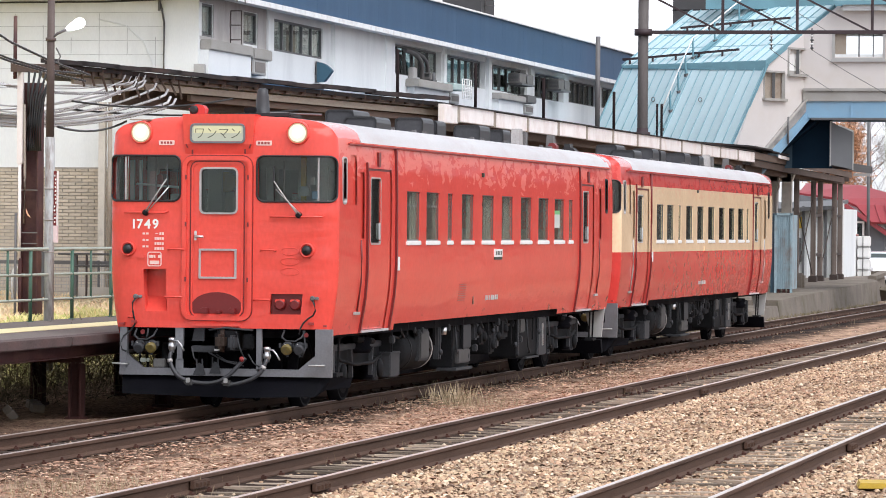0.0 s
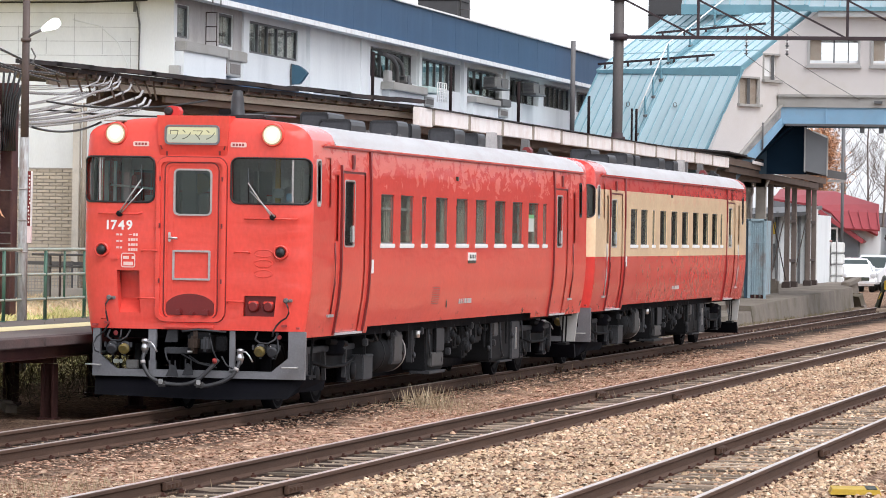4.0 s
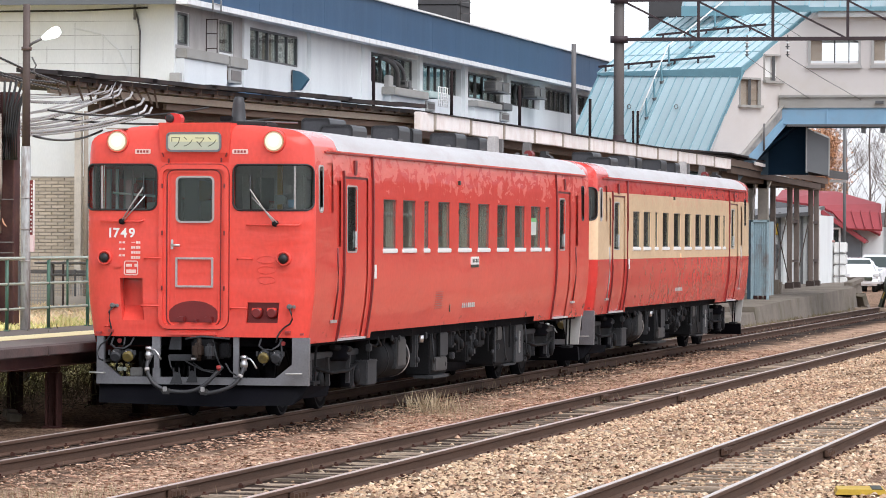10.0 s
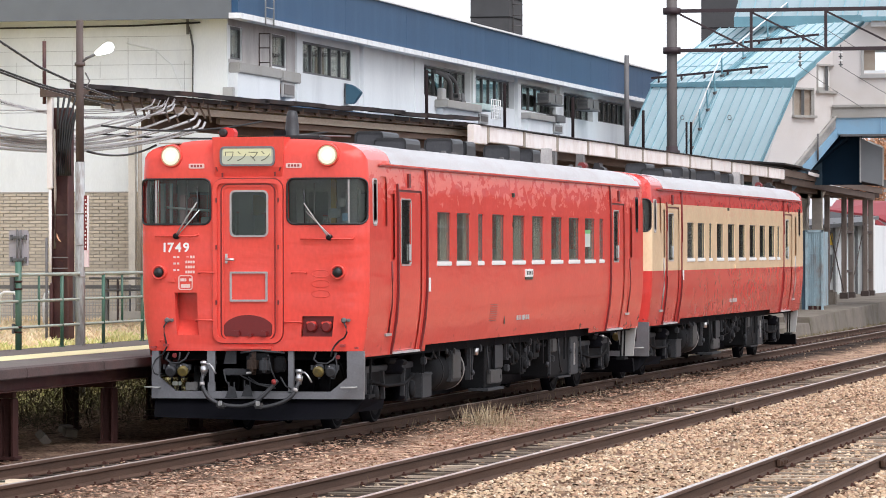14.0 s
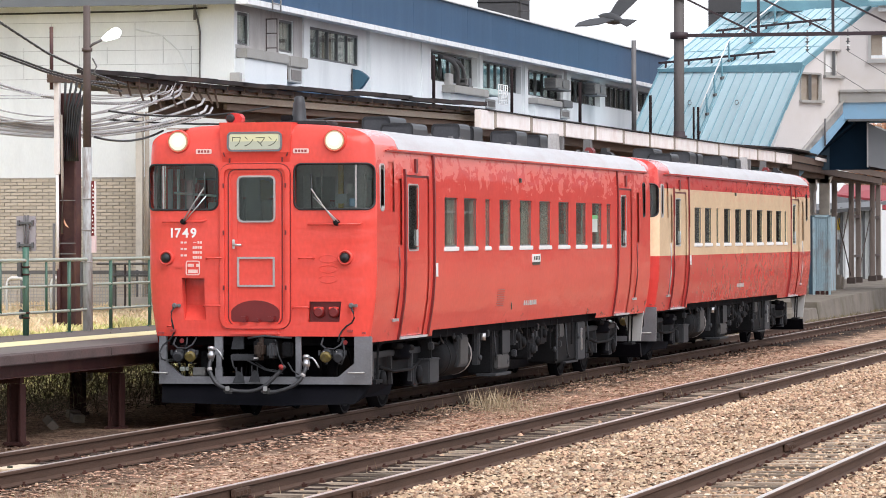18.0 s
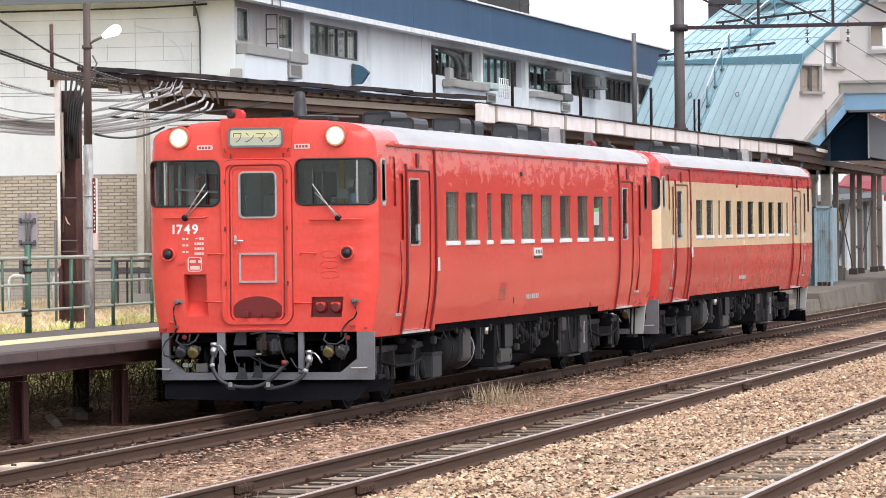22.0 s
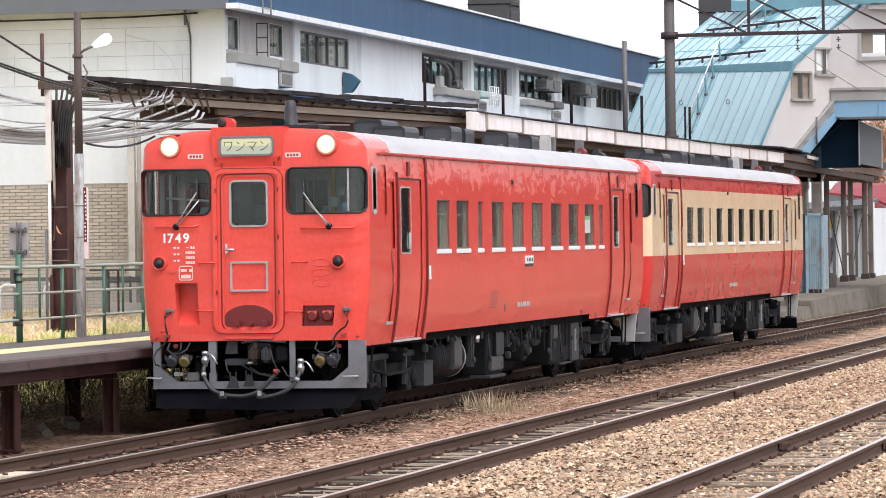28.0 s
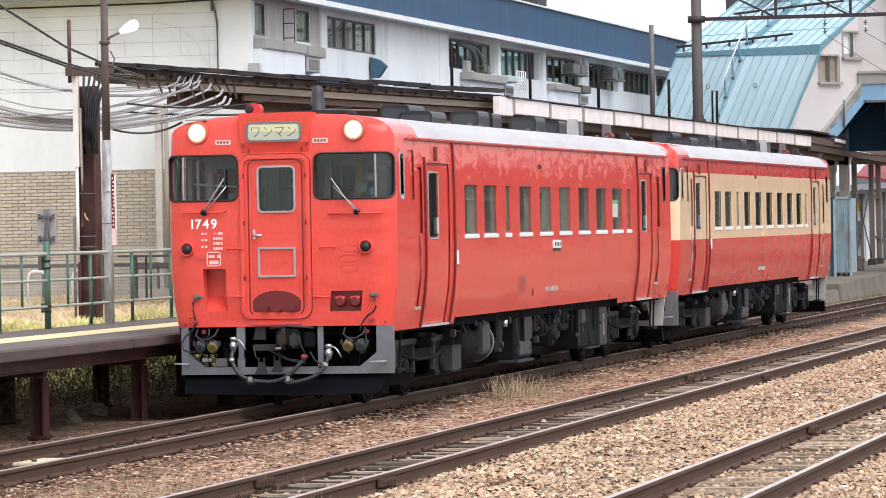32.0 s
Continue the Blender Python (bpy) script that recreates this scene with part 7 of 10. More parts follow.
def roof_gear(car, front):
    def ventilator(x, y, w, d, h, dz=0.0):
        v = part("roof_ventilator", prism(B(), [(-w, 3.62), (w, 3.62), (w, 3.62 + h * 0.7), (w * 0.96, 3.62 + h * 0.88), (w * 0.84, 3.62 + h * 0.98), (w * 0.7, 3.62 + h), (-w * 0.7, 3.62 + h), (-w * 0.84, 3.62 + h * 0.98), (-w * 0.96, 3.62 + h * 0.88), (-w, 3.62 + h * 0.7)], "y", y, y + d), "ventgrey", car, "grey roof ventilator with a rounded hood", m=pose(x, 0, dz))
        part("mouth", prism(B(), rounded(-w * 0.9, w * 0.9, 3.64, 3.62 + h * 0.92, 0.05), "y", y - 0.012, y - 0.004), "ventmesh", v)
        part("rim", ring(B(), -w, w, 3.63, 3.62 + h * 0.98, 0.06, 0.02, "y", y - 0.03, y), "black", v)
    for x, y, w, d, h, dz in ((0.46, 4.6, 0.195, 0.95, 0.23, 0), (0.81, 4.3, 0.225, 0.85, 0.27, -0.14), (0.36, 9.4, 0.21, 0.72, 0.26, 0), (0.43, 10.3, 0.16, 0.6, 0.24, 0), (0.36, 13.6, 0.21, 0.78, 0.26, 0), (0.50, 15.1, 0.145, 0.6, 0.23, 0)):
        ventilator(x, y, w, d, h, dz)
    for y in (6.2, 7.6, 8.3, 11.7, 12.5, 14.4, 17.4, 18.2):
        part("roof_hook", box(B(), 0.78, 0.84, y, y + 0.10, 3.60, 3.655, 0.008), "pole", car, "small roof hook")
    if front:
        part("horn_cover", lathe(B(), [(0.11, 0), (0.095, 0.02), (0.078, 0.24), (0.06, 0.33), (0.03, 0.345)], pose(0.33, 0.95, 3.66), 16), "hose", car, "grey conical roof horn cover")
        part("horn_base", box(B(), 0.05, 0.75, 0.7, 1.3, 3.63, 3.69, 0.02), "black", car), part("horn_bracket", box(B(), 0.14, 0.28, 0.75, 0.85, 3.69, 3.76, 0.01), "under2", car)
        part("radio_aerial", tube(B(), [(0.1, 1.0, 3.66), (0.35, 0.95, 3.70), (1.05, 1.1, 3.68)], 0.012), "pole", car)
        r = part("marker_hood", prism(B(), [(-0.47, 3.64), (-0.30, 3.64), (-0.29, 3.73), (-0.32, 3.775), (-0.40, 3.79), (-0.47, 3.77), (-0.50, 3.73)], "y", 0.5, 0.66), "redpaint", car, "red hooded roof lamp")
        part("marker_lens", lathe(B(), [(0.055, 0), (0.055, 0.02), (0.03, 0.03)], pose(-0.435, 0.5, 3.72, 90), 14), "black", r)
    part("exhaust_box", prism(B(), [(0.46, 3.62), (0.64, 3.62), (0.63, 3.90), (0.50, 3.90), (0.49, 3.80)], "y", 16.5, 16.75), "galv", car, "dull grey exhaust box"), part("box_back", box(B(), 0.52, 0.68, 16.76, 16.95, 3.62, 3.86, 0.01), "pole", car), part("rear_lamp", prism(B(), [(0.60, 3.6), (0.74, 3.6), (0.74, 3.68), (0.70, 3.73), (0.63, 3.73), (0.60, 3.69)], "y", 19.2, 19.45), "darkred", car, "dark red roof lamp"), part("rear_pipe", prism(B(), [(0.44, 3.62), (0.58, 3.62), (0.57, 3.88), (0.46, 3.88)], "y", 19.85, 20.05), "pole", car), part("rear_box", prism(B(), [(0.6, 3.6), (0.90, 3.6), (0.86, 3.66), (0.80, 3.68), (0.79, 3.74), (0.70, 3.74), (0.69, 3.67)], "y", 20.2, 20.5), "black", car)


CAR1 = railcar("railcar", "vermilion diesel railcar with lit headlamps at the platform", pose(0, 0, 0), "red", "redfront", True)
front_details(CAR1, "redfront", True), skirt(CAR1), underframe(CAR1), roof_gear(CAR1, True)
CAR2 = railcar("railcar", "red and cream diesel railcar coupled behind the vermilion one", pose(0, 21.3, 0), "two", "two", False)
underframe(CAR2), roof_gear(CAR2, False)
front_details(CAR2, "two", False), skirt(CAR2)

# ---- facade fittings ----
def air_unit(y0, y1, z0, z1, label, d=0.35):
    x = BX + 0.06
    a = thing("air_conditioner", label, "air conditioner", group="units on the facade")
    part("casing", box(B(), x, x + d, y0, y1, z0, z1, 0.02), "unit", a)
    part("grille", lathe(B(), [(0.12, 0), (0.12, 0.02), (0.10, 0.025), (0.03, 0.025)], pose(x + d, (y0 + y1) / 2, (z0 + z1) / 2, 0, 90, 0), 18), "winframe", a)
    b = B()
    for k in range(5):
        box(b, x + 0.03, x + d - 0.03, y0 - 0.012, y0 - 0.002, z0 + 0.06 + (z1 - z0 - 0.1) * k / 5, z0 + 0.09 + (z1 - z0 - 0.1) * k / 5)
    tagged(part("louvre", b, "winframe", a), kind="stuff")
    part("bracket", box(B(), x - 0.1, x + d + 0.05, y0 + 0.1, y1 - 0.1, z0 - 0.05, z0), "winframe", a)


air_unit(58.3, 59.0, 6.24, 6.42, "weathered outdoor unit on the ledge", 0.2), air_unit(70.1, 72.3, 6.58, 6.87, "beige outdoor unit under the eaves"), air_unit(76.5, 78.4, 6.62, 6.93, "grey outdoor unit under the eaves")


def vent_box(y0, y1, z0, z1, label):
    v = thing("wall_vent", label, "vent", group="vents on the facade")
    part("frame", box(B(), BX + 0.0, BX + 0.24, y0, y1, z0, z1, 0.015), "ac", v)
    part("opening", box(B(), BX + 0.03, BX + 0.21, y0 - 0.012, y0 - 0.002, z0 + 0.05, z1 - 0.06), "brownmesh", v), part("side_opening", box(B(), BX + 0.24, BX + 0.252, y0 + 0.15, y1 - 0.15, z0 + 0.06, z1 - 0.06), "blind", v)
    part("bar", box(B(), BX + 0.11, BX + 0.13, y0 - 0.02, y0 - 0.01, z0 + 0.04, z1 - 0.05), "ac", v)


vent_box(39.65, 40.8, 5.66, 6.0, "small louvred wall vent below a ledge"), vent_box(61.0, 62.2, 5.71, 5.97, "square vent box below a ledge"), vent_box(71.84, 73.2, 5.74, 6.0, "square vent box beside a pier")


def loudspeaker():
    s = thing("loudspeaker", "dark teal horn loudspeaker on the white wall", "loudspeaker")
    b = prism(B(), [(BX + 0.050, 5.735), (BX + 0.050, 6.20), (BX + 0.144, 6.195), (BX + 0.229, 6.16), (BX + 0.314, 6.10), (BX + 0.390, 6.03), (BX + 0.407, 6.0), (BX + 0.390, 5.97), (BX + 0.314, 5.86), (BX + 0.237, 5.76), (BX + 0.195, 5.735)], "y", 46.4, 46.62)
    part("cabinet", b, "speakerteal", s)
    part("back_plate", box(B(), BX + 0.025, BX + 0.05, 46.38, 46.62, 5.72, 6.22), "winframe", s), part("bracket", box(B(), BX, BX + 0.025, 46.42, 46.6, 5.9, 6.1), "pole", s)


loudspeaker()


def exhaust_ducts():
    d = thing("exhaust_duct", "bent grey exhaust ducts before a dark window", "duct")
    for o, r in ((0.0, 0.06), (0.75, 0.05)):
        part("pipe", tube(B(), [(BX + 0.1, 55.9 + o, 6.90), (BX + 0.1, 56.6 + o, 6.89), (BX + 0.1, 57.3 + o, 6.83), (BX + 0.1, 57.75 + o, 6.72), (BX + 0.1, 57.95 + o, 6.58), (BX + 0.1, 58.0 + o, 6.19)], r, 10), "pole", d)
    part("cover", box(B(), BX, BX + 0.14, 56.7, 57.2, 6.19, 6.5, 0.02), "ac", d, "pale pipe cover")
    h = thing("meter_box", "small dark box on the wall below an outdoor unit", "meter box")
    part("case", box(B(), BX, BX + 0.35, 71.7, 73.1, 6.06, 6.28, 0.02), "pole", h), part("riser", box(B(), BX, BX + 0.1, 72.9, 73.6, 6.28, 6.6), "plaster", h)


exhaust_ducts()


def ladder_rack():
    l = thing("service_ladder", "thin steel ladder beside an upper window", "ladder")
    for x in (BX + 0.03, BX + 0.27):
        part("stile", tube(B(), [(x, 38.46, 6.26), (x, 38.46, 7.0)], 0.011, 6), "brownpole", l)
    for z in (6.36, 6.68, 6.99):
        part("rung", tube(B(), [(BX + 0.03, 38.46, z), (BX + 0.27, 38.46, z)], 0.013, 6), "brownpole", l)
    l2 = thing("roof_ladder", "pale ladder against the blue fascia", "ladder")
    for y in (36.9, 37.6):
        part("stile", tube(B(), [(-9.42, y, 7.1), (-9.42, y, 8.6)], 0.018, 6), "ac", l2)
    for k in range(6):
        part("rung", tube(B(), [(-9.42, 36.9, 7.25 + 0.22 * k), (-9.42, 37.6, 7.25 + 0.22 * k)], 0.012, 6), "ac", l2)
    r = thing("window_rack", "white wire rack hung on a ledge", "rack")
    for k in range(5):
        part("bar", tube(B(), [(BX + 0.6, 60.85 + 0.3 * k, 5.82), (BX + 0.6, 60.85 + 0.3 * k, 6.36)], 0.014, 6), "white", r)
    for z in (5.83, 5.92, 6.01, 6.1, 6.19, 6.35):
        part("cross_bar", tube(B(), [(BX + 0.6, 60.8, z), (BX + 0.6, 62.1, z)], 0.012, 6), "white", r)


ladder_rack()


def conduit():
    w = thing("wall_cable", "black cable along the white end wall", "cable")
    part("run", tube(B(), [(-24, BY - 0.08, 7.02), (-15.7, BY - 0.08, 7.03), (-12, BY - 0.1, 7.05), (-10.55, BY - 0.14, 7.10)], 0.022, 6), "blackcable", w)
    part("drop", tube(B(), [(-10.85, BY - 0.1, 7.12), (-10.78, BY - 0.1, 6.9), (-10.72, BY - 0.12, 6.6), (-10.72, BY - 0.12, 5.0)], 0.022, 8), "pole", w)
    part("bracket", bar(B(), (-10.83, BY - 0.12, 6.85), (-10.83, BY - 0.12, 7.2), 0.05), "pole", w)
    part("stain_pipe", tube(B(), [(-12.2, BY - 0.04, 6.68), (-11.6, BY - 0.04, 6.55), (-11.2, BY - 0.04, 6.2), (-11.0, BY - 0.04, 5.75), (-10.92, BY - 0.04, 5.1)], 0.011, 8), "plaster", w)
    m = thing("junction_box", "white electric box on the corner pier", "electric box")
    part("box", box(B(), -10.02, -9.8, BY - 0.3, BY - 0.1, 5.5, 5.72, 0.01), "ac", m)
    p = thing("wall_pillar", "pale tan pillar before the brick wall", "pillar")
    part("shaft", box(B(), -12.0, -11.86, 35.3, 35.45, 0.3, 4.9), "palecolumn", p), part("pipe", tube(B(), [(-11.76, 35.35, 0.3), (-11.76, 35.35, 4.9)], 0.05, 8), "tan", p)


conduit()
for i, (y, z1, r) in enumerate(((35.1, 6.01, 0.035), (43.3, 6.05, 0.035), (51.8, 6.04, 0.04), (62.3, 6.06, 0.04), (69.85, 5.97, 0.03), (70.7, 5.99, 0.036), (89.6, 6.0, 0.04), (59.66, 7.43, 0.065))):
    whole("roof_post", tube(B(), [(-5.5, y, 4.7), (-5.5, y, z1)], r, 8), "pole" if r > 0.055 else "sootpole", "tall grey pipe standing on the canopy" if r > 0.055 else "short dark pipe standing on the canopy roof", "pipe", group="pipes on the canopy")
whole("roof_post", tube(B(), [(-7.06, 14, 4.6), (-7.06, 14, 5.6)], 0.032, 8), "maroon", "short rust-red pipe at the canopy corner", "pipe", group="pipes on the canopy")

# ---- footbridge ----
K = Vector((-3.46, 78.0, 7.51))
DN, WD = Vector((-0.537, -0.842, 0)), Vector((-0.843, 0.538, 0))


def hall_at(s, w, z):
    """A point of the stair hall: s along the stair towards the bridge, w across, z up."""
    return K + DN * -s + WD * w + Vector((0, 0, z - K.z))


def footbridge():
    f = thing("footbridge", "beige station footbridge with light blue sheet roofs", "footbridge")
    W, n = 5.85, 16
    low, brk, up = (-1.65, 4.25), (0, 7.51), (3.65, 9.43)
    # the roof edges run slightly askew: offset of the sheets across the hall at the foot and at the head of each slope
    for (s0, z0, o0), (s1, z1, o1), name in (((*low, 0.32), (*brk, -0.10), "lower_roof"), ((*brk, 0.0), (*up, 0.25), "upper_roof")):
        r = part(name, slab([hall_at(s0, 0.02 + o0, z0 - 0.05), hall_at(s1, 0.02 + o1, z1 - 0.05), hall_at(s1, W + o1, z1 - 0.05), hall_at(s0, W + o0, z0 - 0.05)], 0.05), "teal", f, "light blue standing-seam roof")
        for k in range(n):
            a, c = W * k / n + 0.008, W * (k + 1) / n - 0.008
            q = slab([hall_at(s0, a + o0, z0), hall_at(s1, a + o1, z1), hall_at(s1, c + o1, z1), hall_at(s0, c + o0, z0)], 0.03)
            part("roof_sheet", q, "sheet", r)
        for k in range(n + 1):
            part("seam", bar(B(), hall_at(s0, W * k / n + o0, z0 + 0.015), hall_at(s1, W * k / n + o1, z1 + 0.015), 0.016, 0.045), "seamteal", r)
        for k in range(3 if name == "upper_roof" else 0):
            u = 0.3 + 0.24 * k
            part("cross_joint", bar(B(), hall_at(s0 + (s1 - s0) * u, o0, z0 + (z1 - z0) * u + 0.012), hall_at(s0 + (s1 - s0) * u, W + o0, z0 + (z1 - z0) * u + 0.012), 0.012, 0.02), "seamteal", r)
        part("verge", bar(B(), hall_at(s0, o0 - 0.05, z0 - 0.05), hall_at(s1, o1 - 0.05, z1 - 0.05), 0.05, 0.05 if name == "lower_roof" else 0.15), "teal", f, "teal verge trim"), part("verge", bar(B(), hall_at(s0, W + o0 + 0.03, z0), hall_at(s1, W + o1 + 0.03, z1), 0.05, 0.07), "seamteal", f)
    # flashing at the break widens towards the near verge
    b, th = B(), 0.06
    q = [hall_at(-0.10, -0.14, 7.56), hall_at(-0.14, -0.14, 7.24), hall_at(-0.10, W - 0.05, 7.44), hall_at(-0.08, W - 0.05, 7.53)]
    o, i = [b.verts.new(v) for v in q], [b.verts.new(v - DN * th) for v in q]
    b.faces.new(o), b.faces.new(i[::-1])
    for k in range(4):
        b.faces.new((o[k], i[k], i[(k + 1) % 4], o[(k + 1) % 4]))
    part("roof_break", b, "teal", f, "dark teal flashing at the roof break")
    for s, w, z in ((-0.62, 2.03, 6.28), (-0.60, 3.99, 6.32)):
        part("roof_ring", tube(B(), [hall_at(s - 0.03, w + 0.07 * math.cos(a), z + 0.09 + 0.07 * math.sin(a)) for a in np.linspace(0, 6.283, 13)], 0.012, 5, cap=False), "pole", f, "small steel ring on the roof")
    # side wall of the stair hall with its two windows
    def wall(poly, name="hall_wall", mtl="stucco", t=0.2):
        b = B()
        o, i = [b.verts.new(hall_at(s, 0.0, z)) for s, z in poly], [b.verts.new(hall_at(s, t, z)) for s, z in poly]
        b.faces.new(o), b.faces.new(i[::-1])
        for k in range(len(poly)):
            j = (k + 1) % len(poly)
            b.faces.new((o[k], i[k], i[j], o[j]))
        return part(name, b, mtl, f)
    foot = lambda u: 4.72 + 0.815 * u
    wall([(-1.6, 4.0), (-1.6, 4.3), (-0.03, 7.42), (-0.03, foot(-0.03)), (-0.75, 4.0)])
    wall([(-0.03, foot(-0.03)), (-0.03, 6.40), (0.94, 6.40), (0.94, foot(0.94))]), wall([(-0.03, 7.23), (-0.03, 7.44), (0.94, 7.93), (0.94, 7.23)])
    wall([(0.94, foot(0.94)), (0.94, 7.93), (1.13, 8.03), (1.13, foot(1.13))]), wall([(1.13, foot(1.13)), (1.13, 7.18), (2.09, 7.18), (2.09, foot(2.09))]), wall([(1.13, 7.98), (1.13, 8.03), (2.09, 8.53), (2.09, 7.98)])
    wall([(2.09, foot(2.09)), (2.09, 8.53), (3.75, 9.4), (3.75, 6.4), (2.3, 6.4)])
    for s0, s1, z0, z1, open_ in ((-0.03, 0.94, 6.40, 7.23, 0), (1.13, 2.09, 7.18, 7.98, 1)):
        w = part("window", bar(B(), hall_at(s0 - 0.06, -0.05, z0 - 0.03), hall_at(s1 + 0.06, -0.05, z0 - 0.03), 0.14, 0.08), "ledge", f, "small grey-framed stair window")
        for a, c in (((s0, z1), (s1, z1)), ((s0, z0), (s0, z1)), ((s1, z0), (s1, z1)), (((s0 + s1) / 2, z0), ((s0 + s1) / 2, z1))):
            part("frame_bar", bar(B(), hall_at(a[0], 0.01, a[1]), hall_at(c[0], 0.01, c[1]), 0.09, 0.06), "winframe" if a[0] not in (s0, s1) else "ledge", w)
        if open_:
            part("pane", slab([hall_at(s0, 0.1, z0 + 0.12), hall_at(s0 + 0.78, 0.1, z0 + 0.12), hall_at(s0 + 0.78, 0.1, z1), hall_at(s0, 0.1, z1)], 0.01), "white", w, "bright frosted pane"), part("side_panel", slab([hall_at(s0 + 0.78, 0.1, z0), hall_at(s1, 0.1, z0), hall_at(s1, 0.1, z1), hall_at(s0 + 0.78, 0.1, z1)], 0.02), "unit", w), part("lower_panel", slab([hall_at(s0, 0.1, z0), hall_at(s0 + 0.78, 0.1, z0), hall_at(s0 + 0.78, 0.1, z0 + 0.12), hall_at(s0, 0.1, z0 + 0.12)], 0.02), "ledge", w)
        else:
            for k in range(5):
                part("shutter_slat", slab([hall_at(s0, 0.1 - 0.01 * (k % 2), z0 + 0.166 * k), hall_at(s1, 0.1 - 0.01 * (k % 2), z0 + 0.166 * k), hall_at(s1, 0.1, z0 + 0.166 * (k + 1)), hall_at(s0, 0.1, z0 + 0.166 * (k + 1))], 0.01), "tan", w, "beige shutter board")
    # stair stringer with its parapet
    part("stair_parapet", slab([hall_at(-0.75, -0.10, 4.00), hall_at(2.32, -0.10, 6.36), hall_at(2.32, -0.10, 6.74), hall_at(-0.75, -0.10, 4.26)], 0.1), "staincrete", f, "stained grey concrete stair edge")
    part("parapet_lip", bar(B(), hall_at(-0.75, -0.14, 4.28), hall_at(2.30, -0.14, 6.74), 0.08, 0.04), "ledge", f)
    part("stringer", slab([hall_at(-0.9, -0.13, 3.50), hall_at(2.42, -0.13, 6.10), hall_at(2.42, -0.13, 6.38), hall_at(-0.9, -0.13, 4.00)], 0.14), "skyblue", f, "sky blue stair girder")
    part("stringer_rod", tube(B(), [hall_at(0.92, -0.2, 5.85), hall_at(0.92, -0.2, 5.0)], 0.03, 6), "pole", f)
    # snow guards and roof walkway
    for (s0, w0), (s1, w1) in (((0.1, 5.92), (0.54, 1.49)), ((2.13, 5.27), (2.55, 1.11))):
        h = lambda u: 7.51 + (s0 + (s1 - s0) * u) * 0.526
        part("snow_guard", bar(B(), hall_at(s0, w0, h(0) + 0.16), hall_at(s1, w1, h(1) + 0.16), 0.06, 0.07), "purple", f, "dark steel snow guard")
        for k in range(5):
            u = (k + 0.3) / 5
            part("guard_foot", bar(B(), hall_at(s0 + (s1 - s0) * u, w0 + (w1 - w0) * u, h(u) - 0.02), hall_at(s0 + (s1 - s0) * u, w0 + (w1 - w0) * u, h(u) + 0.16), 0.06), "purple", f)
    steps = [(-1.05, 3.2, 5.42), (-0.76, 3.12, 6.0), (-0.46, 3.06, 6.6), (-0.19, 3.0, 7.13), (0.30, 3.12, 7.68), (1.40, 3.18, 8.25), (2.72, 3.3, 8.94), (3.78, 3.36, 9.50)]
    part("roof_ladder_rail", tube(B(), [hall_at(q[0], q[1] + 0.06, q[2] + 0.66) for q in steps], 0.024, 6), "white", f, "white pipe handrail on the roof")
    for q in steps:
        part("rail_post", bar(B(), hall_at(q[0], q[1] + 0.03, q[2]), hall_at(q[0], q[1] + 0.06, q[2] + 0.66), 0.045), "teal", f), part("post_foot", bar(B(), hall_at(q[0] - 0.08, q[1], q[2] + 0.02), hall_at(q[0] + 0.08, q[1], q[2] + 0.06), 0.08), "pole", f)
    for q, r in zip(steps, steps[1:]):
        part("walkway", bar(B(), hall_at(q[0], q[1], q[2] + 0.03), hall_at(r[0], r[1], r[2] + 0.03), 0.07 if q[0] < 0 else 0.16, 0.05), "seamteal" if q[0] < 0 else "teal", f, "narrow roof walkway")
    # bridge across the tracks
    x0, x1, yf = -2.55, 30.0, 79.6
    wins = [(-1.50 + 1.965 * k, 0.02 + 1.965 * k) for k in range(15)]
    zl, zh = 7.74, 8.50
    b = B()
    box(b, x0, x1, yf, yf + 0.15, 6.40, zl), prism(b, [(x0, zh), (x1, zh), (x1, 9.36), (-1.18, 9.36), (-2.46, zh + 0.01)], "y", yf, yf + 0.15)
    edges = [x0] + [e for w in wins for e in w] + [x1]
    for a, c in zip(edges[::2], edges[1::2]):
        box(b, a, c, yf, yf + 0.15, zl, zh)
    part("bridge_wall", b, "stucco", f, "beige stucco bridge wall")
    b = B()
    box(b, x0, x1, yf + 2.6, yf + 2.75, 6.40, zl), box(b, x0, x1, yf + 2.6, yf + 2.75, zh, 9.28)
    for a, c in zip(edges[::2], edges[1::2]):
        box(b, a, c, yf + 2.6, yf + 2.75, zl, zh)
    part("back_wall", b, "stucco", f)
    part("bridge_floor", box(B(), x0, x1, yf, yf + 2.75, 6.2, 6.4), "concrete", f), part("bridge_ceiling", box(B(), -1.25, x1, yf + 0.15, yf + 2.6, 9.2, 9.28), "plaster", f)
    for k, (a, c) in enumerate(wins):
        w = part("window", ring(B(), a - 0.06, c + 0.06, zl - 0.12, zh + 0.04, 0.01, 0.08, "y", yf - 0.05, yf + 0.06), "ac", f, "pale-framed bridge window")
        part("sill", box(B(), a - 0.1, c + 0.1, yf - 0.1, yf + 0.02, zl - 0.16, zl - 0.08), "ac", w)
        part("mullion", box(B(), (a + c) / 2 - 0.02, (a + c) / 2 + 0.02, yf + 0.02, yf + 0.06, zl, zh), "winframe", w), part("mullion", box(B(), a + 0.78 * (c - a), a + 0.8 * (c - a), yf + 0.02, yf + 0.06, zl, zh), "winframe", w)
        part("shutter", box(B(), a, a + 0.36, yf + 0.07, yf + 0.1, zl, zh), "tan", w, "brown screen over one light")
        part("lower_panel", box(B(), a, c, yf + 0.03, yf + 0.08, zl - 0.1, zl + 0.08), "plaster", w)
